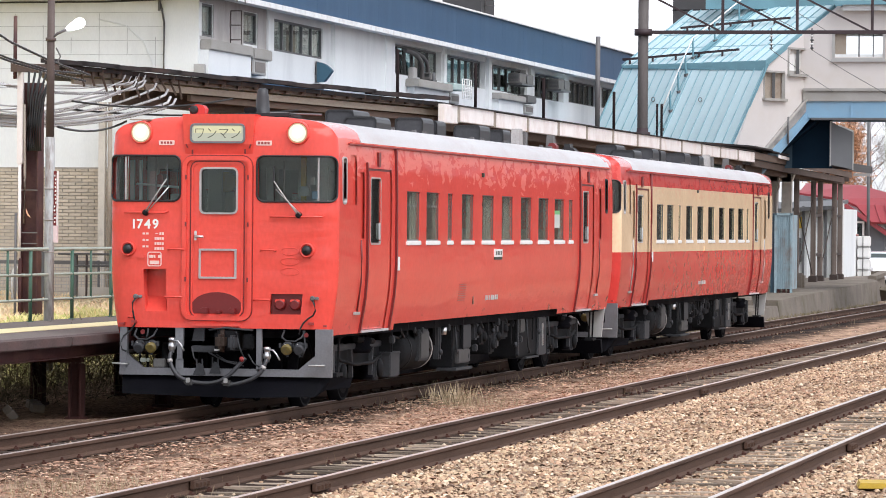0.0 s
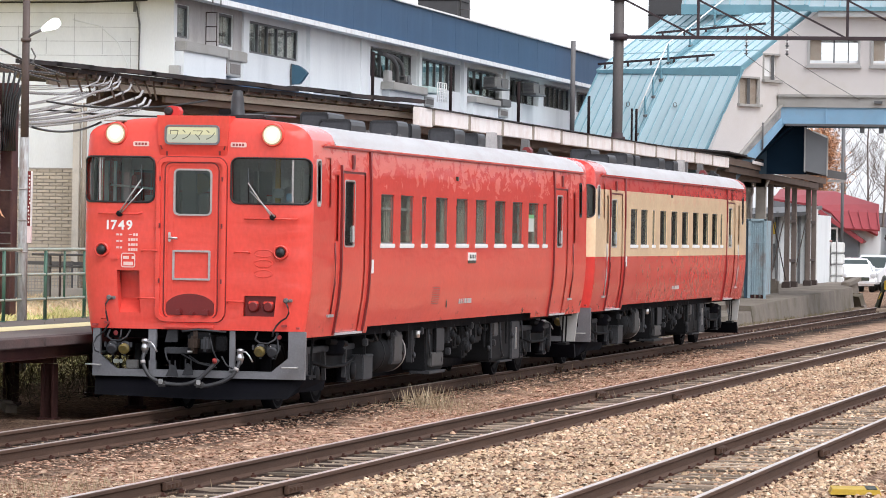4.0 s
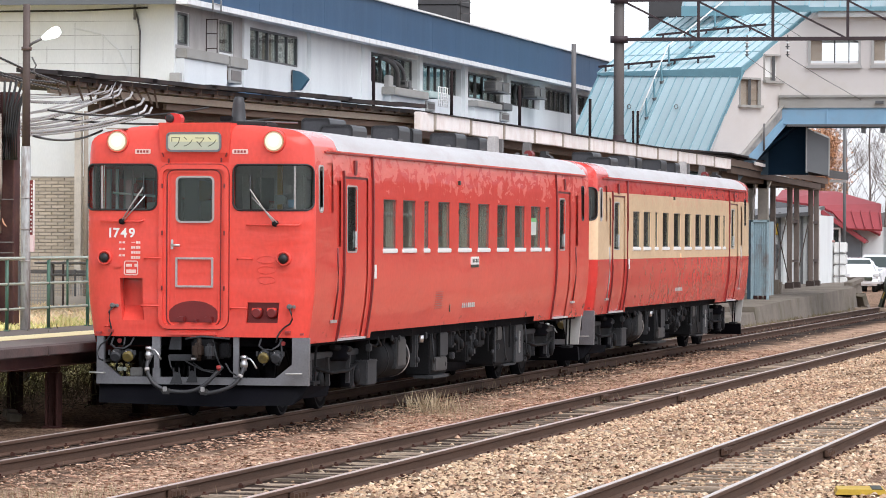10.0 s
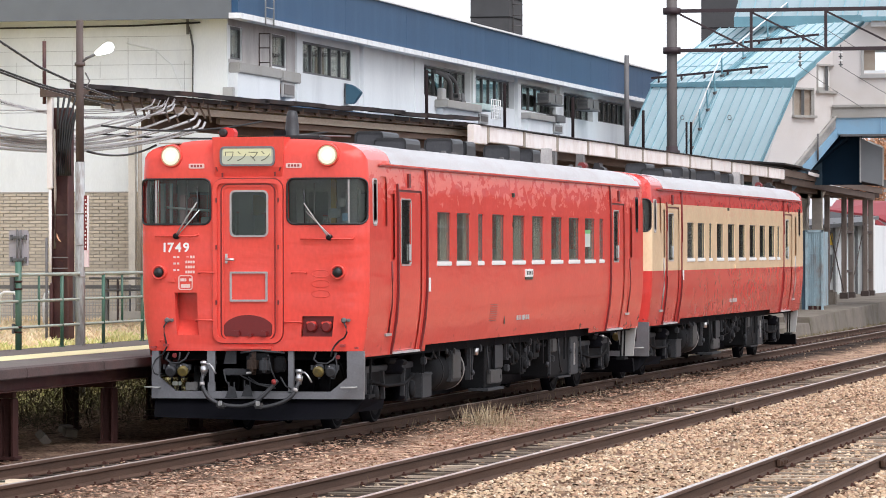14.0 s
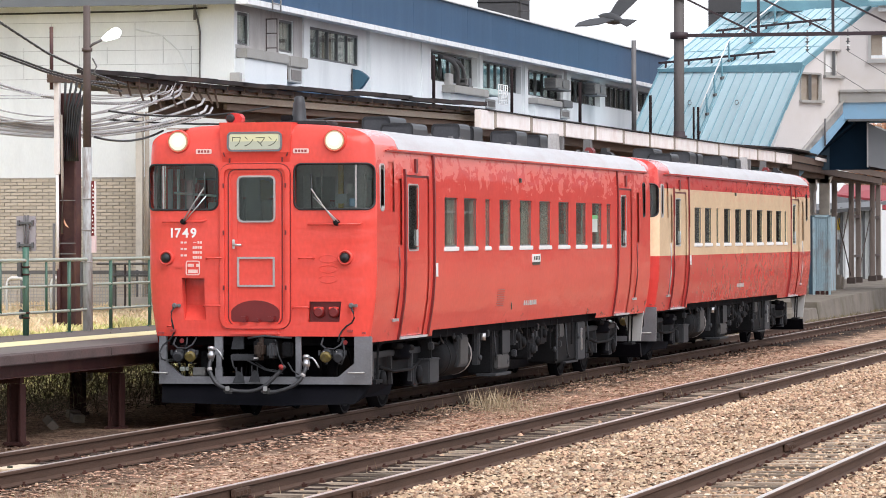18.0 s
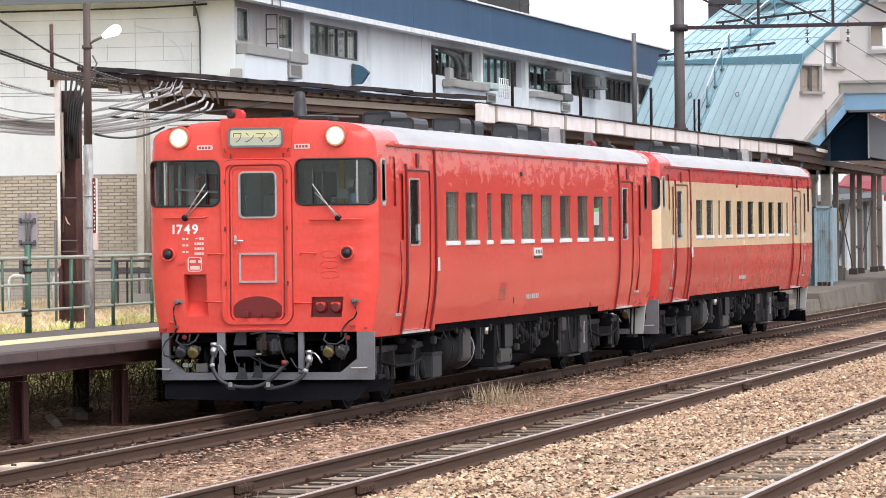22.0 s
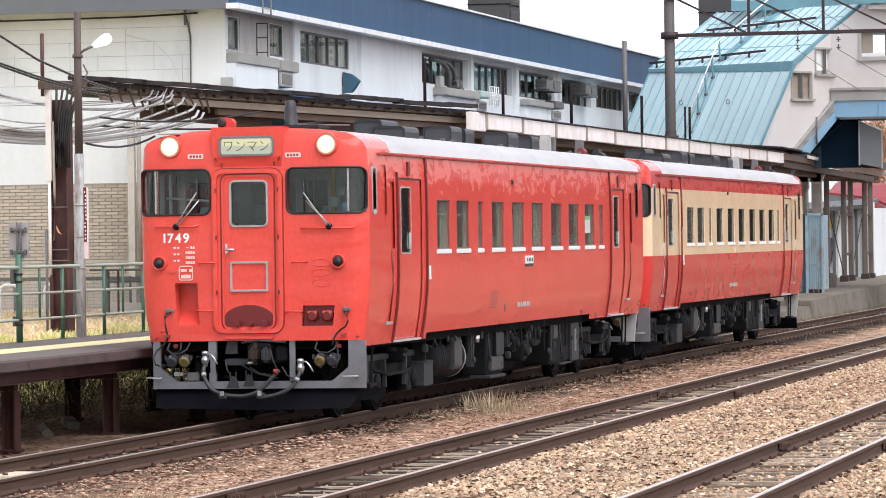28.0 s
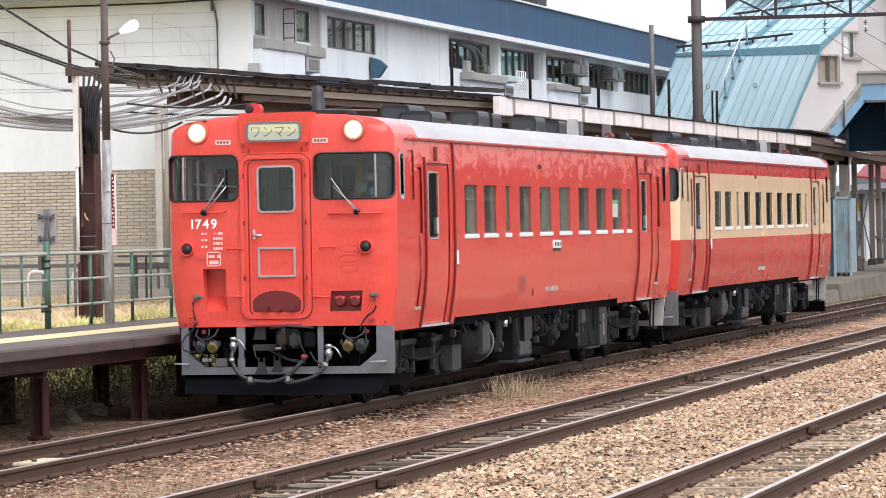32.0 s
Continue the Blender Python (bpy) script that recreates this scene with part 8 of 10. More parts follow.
        g = part("pane", box(B(), a + 0.36, c, yf + 0.075, yf + 0.08, zl, zh), "clearglass", w)
        g.visible_shadow = False
    xr = -1.5
    part("roof", slab([(xr, yf - 0.45, 9.42), (x1, yf - 0.45, 9.42), (x1, yf + 1.4, 10.5), (xr, yf + 1.4, 10.5)], 0.06), "teal", f), part("rear_eave", box(B(), x0 - 3.4, xr, yf + 2.9, yf + 3.0, 9.38, 9.70), "teal", f), part("rear_roof", slab([(x0 - 3.4, yf + 2.9, 9.68), (xr, yf + 2.9, 9.68), (xr, yf + 4.4, 10.6), (x0 - 3.4, yf + 4.4, 10.6)], 0.06), "oldsheet", f), part("back_roof", slab([(x1, yf + 3.2, 9.30), (xr, yf + 3.2, 9.30), (xr, yf + 1.4, 10.5), (x1, yf + 1.4, 10.5)], 0.06), "oldsheet", f)
    k = 0
    while k < 65:
        a = xr + 0.48 * k
        part("roof_sheet", slab([(a + 0.01, yf - 0.45, 9.455), (a + 0.46, yf - 0.45, 9.455), (a + 0.46, yf + 1.38, 10.52), (a + 0.01, yf + 1.38, 10.52)], 0.02), "oldsheet", f), part("seam", bar(B(), (a, yf - 0.45, 9.48), (a, yf + 1.38, 10.55), 0.03, 0.05), "seamteal", f)
        k += 1
    part("eave", box(B(), xr - 0.05, x1, yf - 0.5, yf - 0.40, 9.33, 9.46), "teal", f, "teal eave trim"), part("eave_board", box(B(), -1.22, x1, yf - 0.32, yf, 9.16, 9.34), "plaster", f)
    for k in range(10):
        part("seam", bar(B(), (x0 - 3.3 + 0.48 * k, yf + 2.9, 9.70), (x0 - 3.3 + 0.48 * k, yf + 4.4, 10.62), 0.03, 0.05), "seamteal", f)
    part("wall_base", box(B(), x0 + 0.1, x1, yf - 0.1, yf + 0.05, 6.36, 6.72), "ledge", f, "stained concrete base strip"), part("base_lip", box(B(), x0 + 0.1, x1, yf - 0.16, yf + 0.05, 6.68, 6.76), "ledge", f)
    part("girder", box(B(), x0 - 0.05, x1, yf - 0.05, yf + 0.15, 5.85, 6.375), "skyblue", f, "sky blue plate girder"), part("girder", box(B(), x0, x1, yf + 2.6, yf + 2.75, 5.80, 6.34), "skyblue", f)
    part("flange", box(B(), x0 + 0.35, x1, yf - 0.14, yf + 0.2, 5.78, 5.85), "winframe", f, "dark lower flange")
    for k in range(12):
        x = x0 + 1.6 + 2.3 * k
        part("stiffener", box(B(), x - 0.02, x + 0.02, yf - 0.1, yf - 0.05, 5.86, 6.37), "skyblue", f)
    for k, x in enumerate((0.1, 0.7, 1.5, 2.0, 2.35, 5, 7)):
        part("hanger", box(B(), x, x + 0.14, yf - 0.05, yf + 0.1, 5.58, 5.78), "winframe", f)
    for x, z, w in ((0.55, 6.48, 0.25), (2.3, 6.62, 0.22), (1.2, 6.6, 0.12)):
        part("bolt_box", box(B(), x, x + w, yf - 0.2, yf - 0.1, z, z + 0.09), "winframe", f)
    # below the stair head
    part("stair_underside", box(B(), -2.9, -1.66, 80.6, 80.7, 4.3, 6.35), "navy", f, "deep navy panel below the stairs"), part("stair_soffit", slab([(-3.9, 79.9, 4.3), (-2.1, 79.9, 5.78), (-2.1, 82.2, 5.78), (-3.9, 82.2, 4.3)], 0.06), "navy", f), part("teal_panel", box(B(), -3.6, -2.9, 80.62, 80.7, 4.3, 5.6), "darkteal", f)
    part("shaft_panel", prism(B(), [(-1.62, 4.40), (-0.95, 4.27), (-0.95, 5.44), (-1.25, 5.55), (-1.62, 5.74)], "y", 80.0, 80.12), "panelgrey", f, "grey steel panel"), part("panel_edge", box(B(), -1.66, -1.62, 79.97, 80.12, 4.36, 5.76), "ac", f), part("panel_edge", box(B(), -0.955, -0.92, 79.97, 80.12, 4.25, 5.44), "ac", f), part("panel_cap", bar(B(), (-1.40, 80.0, 5.64), (-0.94, 80.0, 5.45), 0.10, 0.05), "plaster", f)
    part("side_beam", prism(B(), [(-0.95, 4.20), (-0.35, 4.14), (-0.33, 4.36), (-0.95, 4.45)], "y", 80.0, 80.2), "pole", f), part("beam_lip", box(B(), -0.92, -0.40, 80.0, 80.3, 4.06, 4.14), "ledge", f)
    part("pier", tube(B(), [(-9.0, 82, -0.2), (-9.0, 82, 5.8)], 0.085, 10), "pole", f, "slim grey steel pier")


footbridge()


# ---- overhead gantry ----
def gantry():
    g = thing("overhead_gantry", "grey mast with a red-brown lattice beam over the tracks", "gantry")
    x, y = -6.75, 75.0
    part("mast", tube(B(), [(x, y, -0.2), (x, y, 13)], 0.16, 16), "mast", g, "grey tubular mast"), part("mast_collar", lathe(B(), [(0.20, 4.6), (0.20, 5.16), (0.24, 5.17), (0.24, 5.27), (0.18, 5.28), (0.17, 5.4)], pose(x, y, 0), 14), "purple", g)
    for z in (8.28, 9.47):
        part("clamp", lathe(B(), [(0.27, -0.10), (0.27, 0.10)], pose(x, y, z), 14), "purple", g), part("chord", box(B(), x, 24, y - 0.06, y + 0.06, z - 0.055, z + 0.055), "purple", g, "red-brown steel chord")
    for k in range(13):
        a = x + 0.02 + 2.245 * k + 0.08
        part("vertical", box(B(), a + 2.27, a + 2.35, y - 0.05, y + 0.05, 8.3, 9.45), "purple", g)
        part("diagonal", bar(B(), (a + 0.05, y, 9.42), (a + 2.22, y, 8.32), 0.06), "purple", g)
    for xi in (-2.87, -1.65, 5.2, 9.0):
        i = part("insulator", tube(B(), [(xi, y, 8.4), (xi, y, 7.75)], 0.02, 6), "pole", g, "hanging insulator")
        for k in range(4):
            part("disc", lathe(B(), [(0.02, 0), (0.075, 0.02), (0.02, 0.06)], pose(xi, y, 7.78 + 0.12 * k), 10), "white" if k in (1, 3) else "winframe", i)
    part("far_mast", tube(B(), [(23.6, y, -0.2), (23.6, y, 11)], 0.16, 12), "pole", g)
    for i, (a, c) in enumerate((((-2.87, 75, 7.75), (-1.5, 79.5, 6.65)), ((-1.65, 75, 7.75), (0.1, 79.5, 6.6)))):
        whole("overhead_wire", tube(B(), [a, tuple((p + q) / 2 - (0.03 if k == 2 else 0) for k, (p, q) in enumerate(zip(a, c))), c], 0.009, 5), "pole", "thin dark overhead wire", "wire", group="overhead wires")
    for a, c in (((-12.6, 110, 13.4), (-2.0, 75.3, 8.3)), ((-11, 110, 13.6), (-1.2, 75.3, 8.3)), ((-9.5, 110, 14.2), (3, 75, 9.3))):
        whole("overhead_wire", tube(B(), [a, c], 0.010, 5), "pole", "thin dark overhead wire", "wire", group="overhead wires")


gantry()


def chimney(x0, x1, y, z1, label):
    c = thing("chimney_block", label, "chimney")
    part("shaft", box(B(), x0, x1, y, y + 2.5, 0, z1), "chimney", c)
    for z in (11.35, 12.1, 13.0):
        part("band", box(B(), x0 - 0.02, x1 + 0.02, y - 0.02, y + 2.52, z, z + 0.04), "under2", c)
    for s in (0.05, 0.4):
        part("ladder_stile", tube(B(), [(x1 + s, y + 0.5, 9), (x1 + s, y + 0.5, z1)], 0.02, 5), "pole", c)
    for k in range(12):
        part("ladder_rung", tube(B(), [(x1, y + 0.5, 10.2 + 0.42 * k), (x1 + 0.45, y + 0.5, 10.2 + 0.42 * k)], 0.018, 5), "pole", c)


chimney(-20.3, -18.75, 110, 18, "dark square chimney behind the station roof"), chimney(-12.75, -10.6, 120, 19, "dark square tower behind the footbridge roof")


# ---- cables at the canopy end ----
def cables():
    b0, e0 = Vector((-7.3, 13.6, 0)), Vector((-3.15, 28.6, 0))
    start = Vector((-9.0, 12.4, 0))

    def hang(k, z0, z1, sag, n=24):
        end = b0.lerp(e0, k)
        return [start.lerp(end, i / n) + Vector((0, 0, z0 + (z1 - z0) * i / n - 4 * sag * i / n * (1 - i / n))) for i in range(n + 1)]
    # place along the canopy edge, height at the far and at the canopy end, sag, radius, wrapped in a carrier wire
    for k, z0, z1, sag, r, wrapped in ((0.279, 5.37, 4.58, 0.43, 0.020, 1), (0.238, 4.97, 4.64, 0.59, 0.014, 0), (0.227, 4.81, 4.45, 0.51, 0.014, 0), (0.279, 4.79, 4.66, 0.66, 0.018, 1), (0.302, 4.58, 4.54, 0.53, 0.020, 1),
                                       (0.326, 4.45, 4.45, 0.46, 0.022, 1), (0.332, 4.33, 4.33, 0.39, 0.024, 1), (0.343, 4.22, 4.30, 0.37, 0.022, 1), (0.267, 5.16, 4.68, 0.37, 0.010, 0), (0.25, 4.50, 4.63, 0.03, 0.010, 0), (0.26, 4.44, 4.63, 0.04, 0.008, 0), (0.261, 4.15, 4.56, 0.22, 0.014, 0)):
        c = thing("platform_cable", "sagging grey cable wound with its carrier wire" if wrapped else "thin grey cable sagging to the canopy", "cable", group="cables at the canopy")
        pts = hang(k, z0, z1, sag)
        run = pts + [pts[-1] + Vector((0.06, 0.15, 0.05)), pts[-1] + Vector((0.09, 0.22, 0.15))]
        part("cable", tube(B(), run, r, 6), "cable", c)
        if wrapped:
            fine, turns = hang(k, z0, z1, sag, 720), 110
            part("carrier_wire", tube(B(), [p + Vector((0, math.cos(i / 720 * turns * 6.283), math.sin(i / 720 * turns * 6.283))) * (r + 0.003) for i, p in enumerate(fine)], 0.008, 4), "pole", c, "dark lashing wire wound round the cable")
            part("clamp", obox(B(), Matrix.Translation(pts[-1]), 0.04, 0.07, 0.06), "pole", c)
    for pts in ([(-7.46, 10, 6.02), (-7.13, 10.6, 5.72), (-6.77, 12.8, 5.14), (-6.44, 13.8, 4.89), (-6.49, 15.5, 4.78)], [(-7.43, 10, 5.98), (-7.1, 10.6, 5.69), (-6.74, 12.8, 5.12), (-6.40, 13.8, 4.87), (-6.3, 15.6, 4.72)],
                [(-7.46, 10, 5.40), (-7.14, 10.6, 5.17), (-6.77, 12.8, 4.87), (-6.44, 13.8, 4.73), (-6.44, 15.5, 4.74)], [(-7.46, 10, 5.35), (-7.14, 10.6, 5.13), (-6.77, 12.8, 4.83), (-6.44, 13.8, 4.69), (-6.35, 15.5, 4.62)]):
        c = thing("black_cable", "thick black cable with a pale lashing strung to the canopy end", "cable", group="black cables at the canopy")
        part("core", tube(B(), pts, 0.017, 6), "blackcable", c)
        dense = [Vector(p).lerp(Vector(q), i / 60) for p, q in zip(pts, pts[1:]) for i in range(60)]
        part("lashing", tube(B(), [p + Vector((0, math.cos(i * 1.1), math.sin(i * 1.1))) * 0.018 for i, p in enumerate(dense)], 0.008, 4), "cable", c, "pale lashing wire")
    for a, c, sag in (((-4.5, 8.0, 3.69), (-6.96, 20.0, 4.09), 0.11), ((-7.0, 16.5, 4.2), (-4.4, 22, 4.35), 0.1), ((-6.6, 15.6, 4.3), (-5.2, 20.5, 4.5), 0.12)):
        p = [Vector(a).lerp(Vector(c), t / 10) + Vector((0, 0, -4 * sag * t / 10 * (1 - t / 10))) for t in range(11)]
        whole("black_cable", tube(B(), p, 0.018, 6), "blackcable", "black cable looped below the canopy", "cable", group="black cables at the canopy")
    q = thing("cable_riser", "bundle of dark cables and pipes on the canopy column", "cable riser")
    for k in range(7):
        x = -6.86 + 0.034 * k
        part("riser", tube(B(), [(x, 14.08, 3.46), (x, 14.08, 3.95), (x + 0.01 * k, 14.06, 4.3), (x + 0.03 * k + 0.04 * (k % 3), 14.1, 4.72)], 0.02, 6), "blackcable", q)
    part("pale_pipe", box(B(), -7.045, -6.955, 14.06, 14.16, 3.25, 4.86, 0.012), "gutter", q, "flaking pale boxed pipe"), part("pale_pipe", tube(B(), [(-7.0, 14.1, 1.72), (-7.0, 14.1, 3.25)], 0.027, 8), "gutter", q, "flaking pale pipe"), part("side_pipe", tube(B(), [(-6.925, 14.1, 2.3), (-6.915, 14.1, 3.1), (-6.93, 14.1, 4.2)], 0.022, 8), "tan", q), part("lower_pipe", tube(B(), [(-6.985, 14.1, 0.3), (-6.985, 14.1, 1.75)], 0.03, 8), "legmaroon", q), part("dark_post", tube(B(), [(-7.065, 14.1, 0.3), (-7.06, 14.1, 2.47)], 0.022, 8), "pole", q)
    part("paper_scrap", prism(B(), [(-6.90, 2.55), (-6.86, 2.46), (-6.82, 2.40), (-6.87, 2.43), (-6.90, 2.49)], "y", 14.12, 14.125), "warnleaf", q, "torn orange sticker")
    for x, z0, z1 in ((-6.655, 1.7, 2.6), (-6.60, 1.2, 2.2)):
        part("rear_conduit", box(B(), x - 0.03, x + 0.03, 14.5, 14.56, z0, z1), "pole", q)


cables()


# ---- behind the platform ----
def yard_left():
    m = thing("mesh_fence", "pale grey wire mesh fence before the brick wall", "fence")
    for k in range(11):
        part("post", tube(B(), [(-20 + 1.2 * k, 30, 0.2), (-20 + 1.2 * k, 30, 1.6)], 0.025, 6), "pole", m)
    part("top_rail", box(B(), -20, -8, 29.98, 30.02, 1.52, 1.585), "pole", m)
    b = B()
    for k in range(200):
        box(b, -20 + 0.06 * k, -19.990 + 0.06 * k, 29.995, 30.005, 0.4, 1.56)
    for k in range(10):
        box(b, -20, -8, 29.994, 30.006, 0.45 + 0.11 * k, 0.460 + 0.11 * k)
    tagged(part("mesh", b, "ac", m), kind="stuff")
    for x, w in ((-11.78, 0.36), (-10.9, 0.36)):
        whole("hoop_barrier", tube(B(), [(x, 26, 0.2), (x, 26, 1.36), (x + 0.03, 26, 1.45), (x + 0.09, 26, 1.485), (x + w - 0.09, 26, 1.485), (x + w - 0.03, 26, 1.45), (x + w, 26, 1.36), (x + w, 26, 0.2)], 0.032, 8), "white", "white tubular hoop barrier in the grass", "barrier", group="hoop barriers")
    g = thing("yard_railing", "low dark pipe railing behind the grass", "railing")
    for x0, z in ((-10.62, 1.735), (-10.35, 1.51)):
        part("rail", tube(B(), [(x0, 28, z), (-6.5, 28, z)], 0.026, 6), "pole", g)
    for x in (-10.05, -9.0, -7.9):
        part("post", tube(B(), [(x, 28, 0.2), (x, 28, 1.74)], 0.022, 6), "brownpole", g)
    part("gate_post", box(B(), -10.36, -10.28, 28.1, 28.2, 0.2, 1.72, 0.01), "unit", g)
    k = whole("low_kerb", box(B(), -10.6, -6.5, 29.0, 29.3, 0.2, 1.08, 0.03), "palecolumn", "low pale concrete kerb wall behind the grass", "wall")


yard_left()


# ---- far end: concrete platform, buffer stop, container ----
def far_platform():
    p = thing("far_platform", "low old concrete platform with a broken end", "platform", kind="structure")
    def block(top, name, label=""):
        b = B()
        hi, lo = [b.verts.new(q) for q in top], [b.verts.new((q[0] + (0.1 if q[0] > -9 else 0), q[1] + (0.25 if q[1] > 90 else 0), -0.3)) for q in top]
        b.faces.new(hi), b.faces.new(lo[::-1])
        for i in range(len(top)):
            j = (i + 1) % len(top)
            b.faces.new((hi[i], lo[i], lo[j], hi[j]))
        return part(name, b, "concrete", p, label)
    block([(-1.65, 27, 0.0), (-1.65, 60, 0.12), (-1.65, 67.4, 0.22), (-9.5, 67.4, 0.30), (-9.5, 27, 0.15)], "low_slab")
    block([(-1.65, 67.5, 0.37), (-1.65, 80, 0.50), (-1.65, 92.2, 0.62), (-1.55, 94.0, 0.64), (-1.75, 95.6, 0.64), (-2.3, 99, 0.66), (-3.9, 119, 0.66), (-9.5, 122, 0.62), (-9.5, 67.5, 0.45)], "slab")
    part("end_kerb", bar(B(), (-3.9, 118.8, 0.72), (-9.0, 121.8, 0.70), 0.3, 0.12), "concrete", p), part("end_kerb", bar(B(), (-2.3, 99, 0.70), (-3.85, 118.5, 0.72), 0.3, 0.14), "concrete", p)
    rnd = random.Random(8)
    for k in range(14):
        part("rubble", obox(B(), pose(rnd.uniform(-2.1, -1.35), rnd.uniform(94.8, 97.5), rnd.uniform(-0.1, 0.3), rnd.uniform(0, 90), rnd.uniform(0, 90), rnd.uniform(0, 90)), rnd.uniform(0.15, 0.4), rnd.uniform(0.15, 0.4), rnd.uniform(0.12, 0.3)), "concrete", p, "broken concrete lump")


far_platform()


def buffer_stop():
    s = thing("buffer_stop", "black and yellow buffer stop at the track end", "buffer stop", m=pose(-0.1, 93.0, 0))
    part("buffer_head", box(B(), -0.24, 0.22, -0.15, 0.15, 0.6, 0.92, 0.02), "warn", s, "yellow buffer head")
    for sx in (-1, 1):
        for off in (0, 0.5):
            part("leg", bar(B(), (sx * 0.22, off * 0.4, 0.85), (sx * 0.55, off * 2.0, -0.1), 0.09), "ink", s, "black leg")
        part("stripe", bar(B(), (sx * 0.33, -0.06, 0.5), (sx * 0.42, -0.06, 0.28), 0.08, 0.02), "warn", s)
    part("marker_pole", tube(B(), [(-0.06, 0.2, 0), (-0.06, 0.2, 3.1)], 0.022, 8), "white", s, "red and white marker pole")
    for z in (1.2, 1.9):
        part("red_band", lathe(B(), [(0.025, 0), (0.025, 0.25)], pose(-0.06, 0.2, z), 8), "brownpole", s)
    part("cross_arm", bar(B(), (-0.25, 0.15, 2.45), (0.2, 0.15, 2.3), 0.05), "ink", s), part("cross_arm", bar(B(), (-0.25, 0.15, 2.3), (0.2, 0.15, 2.45), 0.05), "ink", s)
    for x in (-0.2, 0.12):
        part("lamp", lathe(B(), [(0.07, 0), (0.07, 0.1), (0.04, 0.14)], pose(x, 0.1, 2.36, 90), 10), "brownpole", s)
    part("tie", box(B(), -1.3, 1.3, -0.5, -0.2, -0.16, -0.02), "sleeper", s)
    t = thing("track_lever", "thin leaning rod on a dark foot beside the track", "lever", m=pose(1.75, 97, -0.15))
    part("foot", box(B(), -0.6, 0.5, -0.3, 0.3, 0, 0.14, 0.03), "under", t), part("rod", tube(B(), [(0.1, 0, 0.1), (0.35, 0, 2.1)], 0.03, 6), "pole", t), part("head", box(B(), 0.25, 0.5, -0.06, 0.06, 2.05, 2.35), "under2", t)


buffer_stop()


def cage_container():
    c = thing("freight_container", "pale blue corrugated steel container on the platform", "container", m=pose(-2.51, 76.6, 0.44))
    part("body", box(B(), -0.30, 0.17, -0.6, 0.9, 0.14, 2.38), "container", c)
    for k in range(7):
        part("rib", box(B(), -0.28 + 0.067 * k, -0.252 + 0.067 * k, -0.63, -0.6, 0.16, 2.34), "container", c)
    for x in (-0.30, 0.18):
        part("corner_post", box(B(), x - 0.035, x + 0.035, -0.66, -0.58, 0, 2.42), "container", c)
    for x in (-0.2, -0.05, 0.1):
        part("foot", box(B(), x - 0.04, x + 0.04, -0.6, -0.4, 0, 0.14), "legmaroon", c)
    part("top_rail", box(B(), -0.33, 0.21, -0.66, -0.6, 2.36, 2.43), "container", c)
    part("dark_side", box(B(), -0.45, -0.335, -0.6, 0.9, 0.03, 2.42), "darkteal", c, "dark blue side panel")
    for z in (0.9, 1.7):
        part("door_bar", box(B(), -0.28, 0.16, -0.65, -0.63, z, z + 0.03), "container", c)
    whole("concrete_block", box(B(), -3.15, -2.79, 83.0, 83.5, 0.43, 1.0, 0.07), "concrete", "rough grey concrete block by the post", "block")


cage_container()


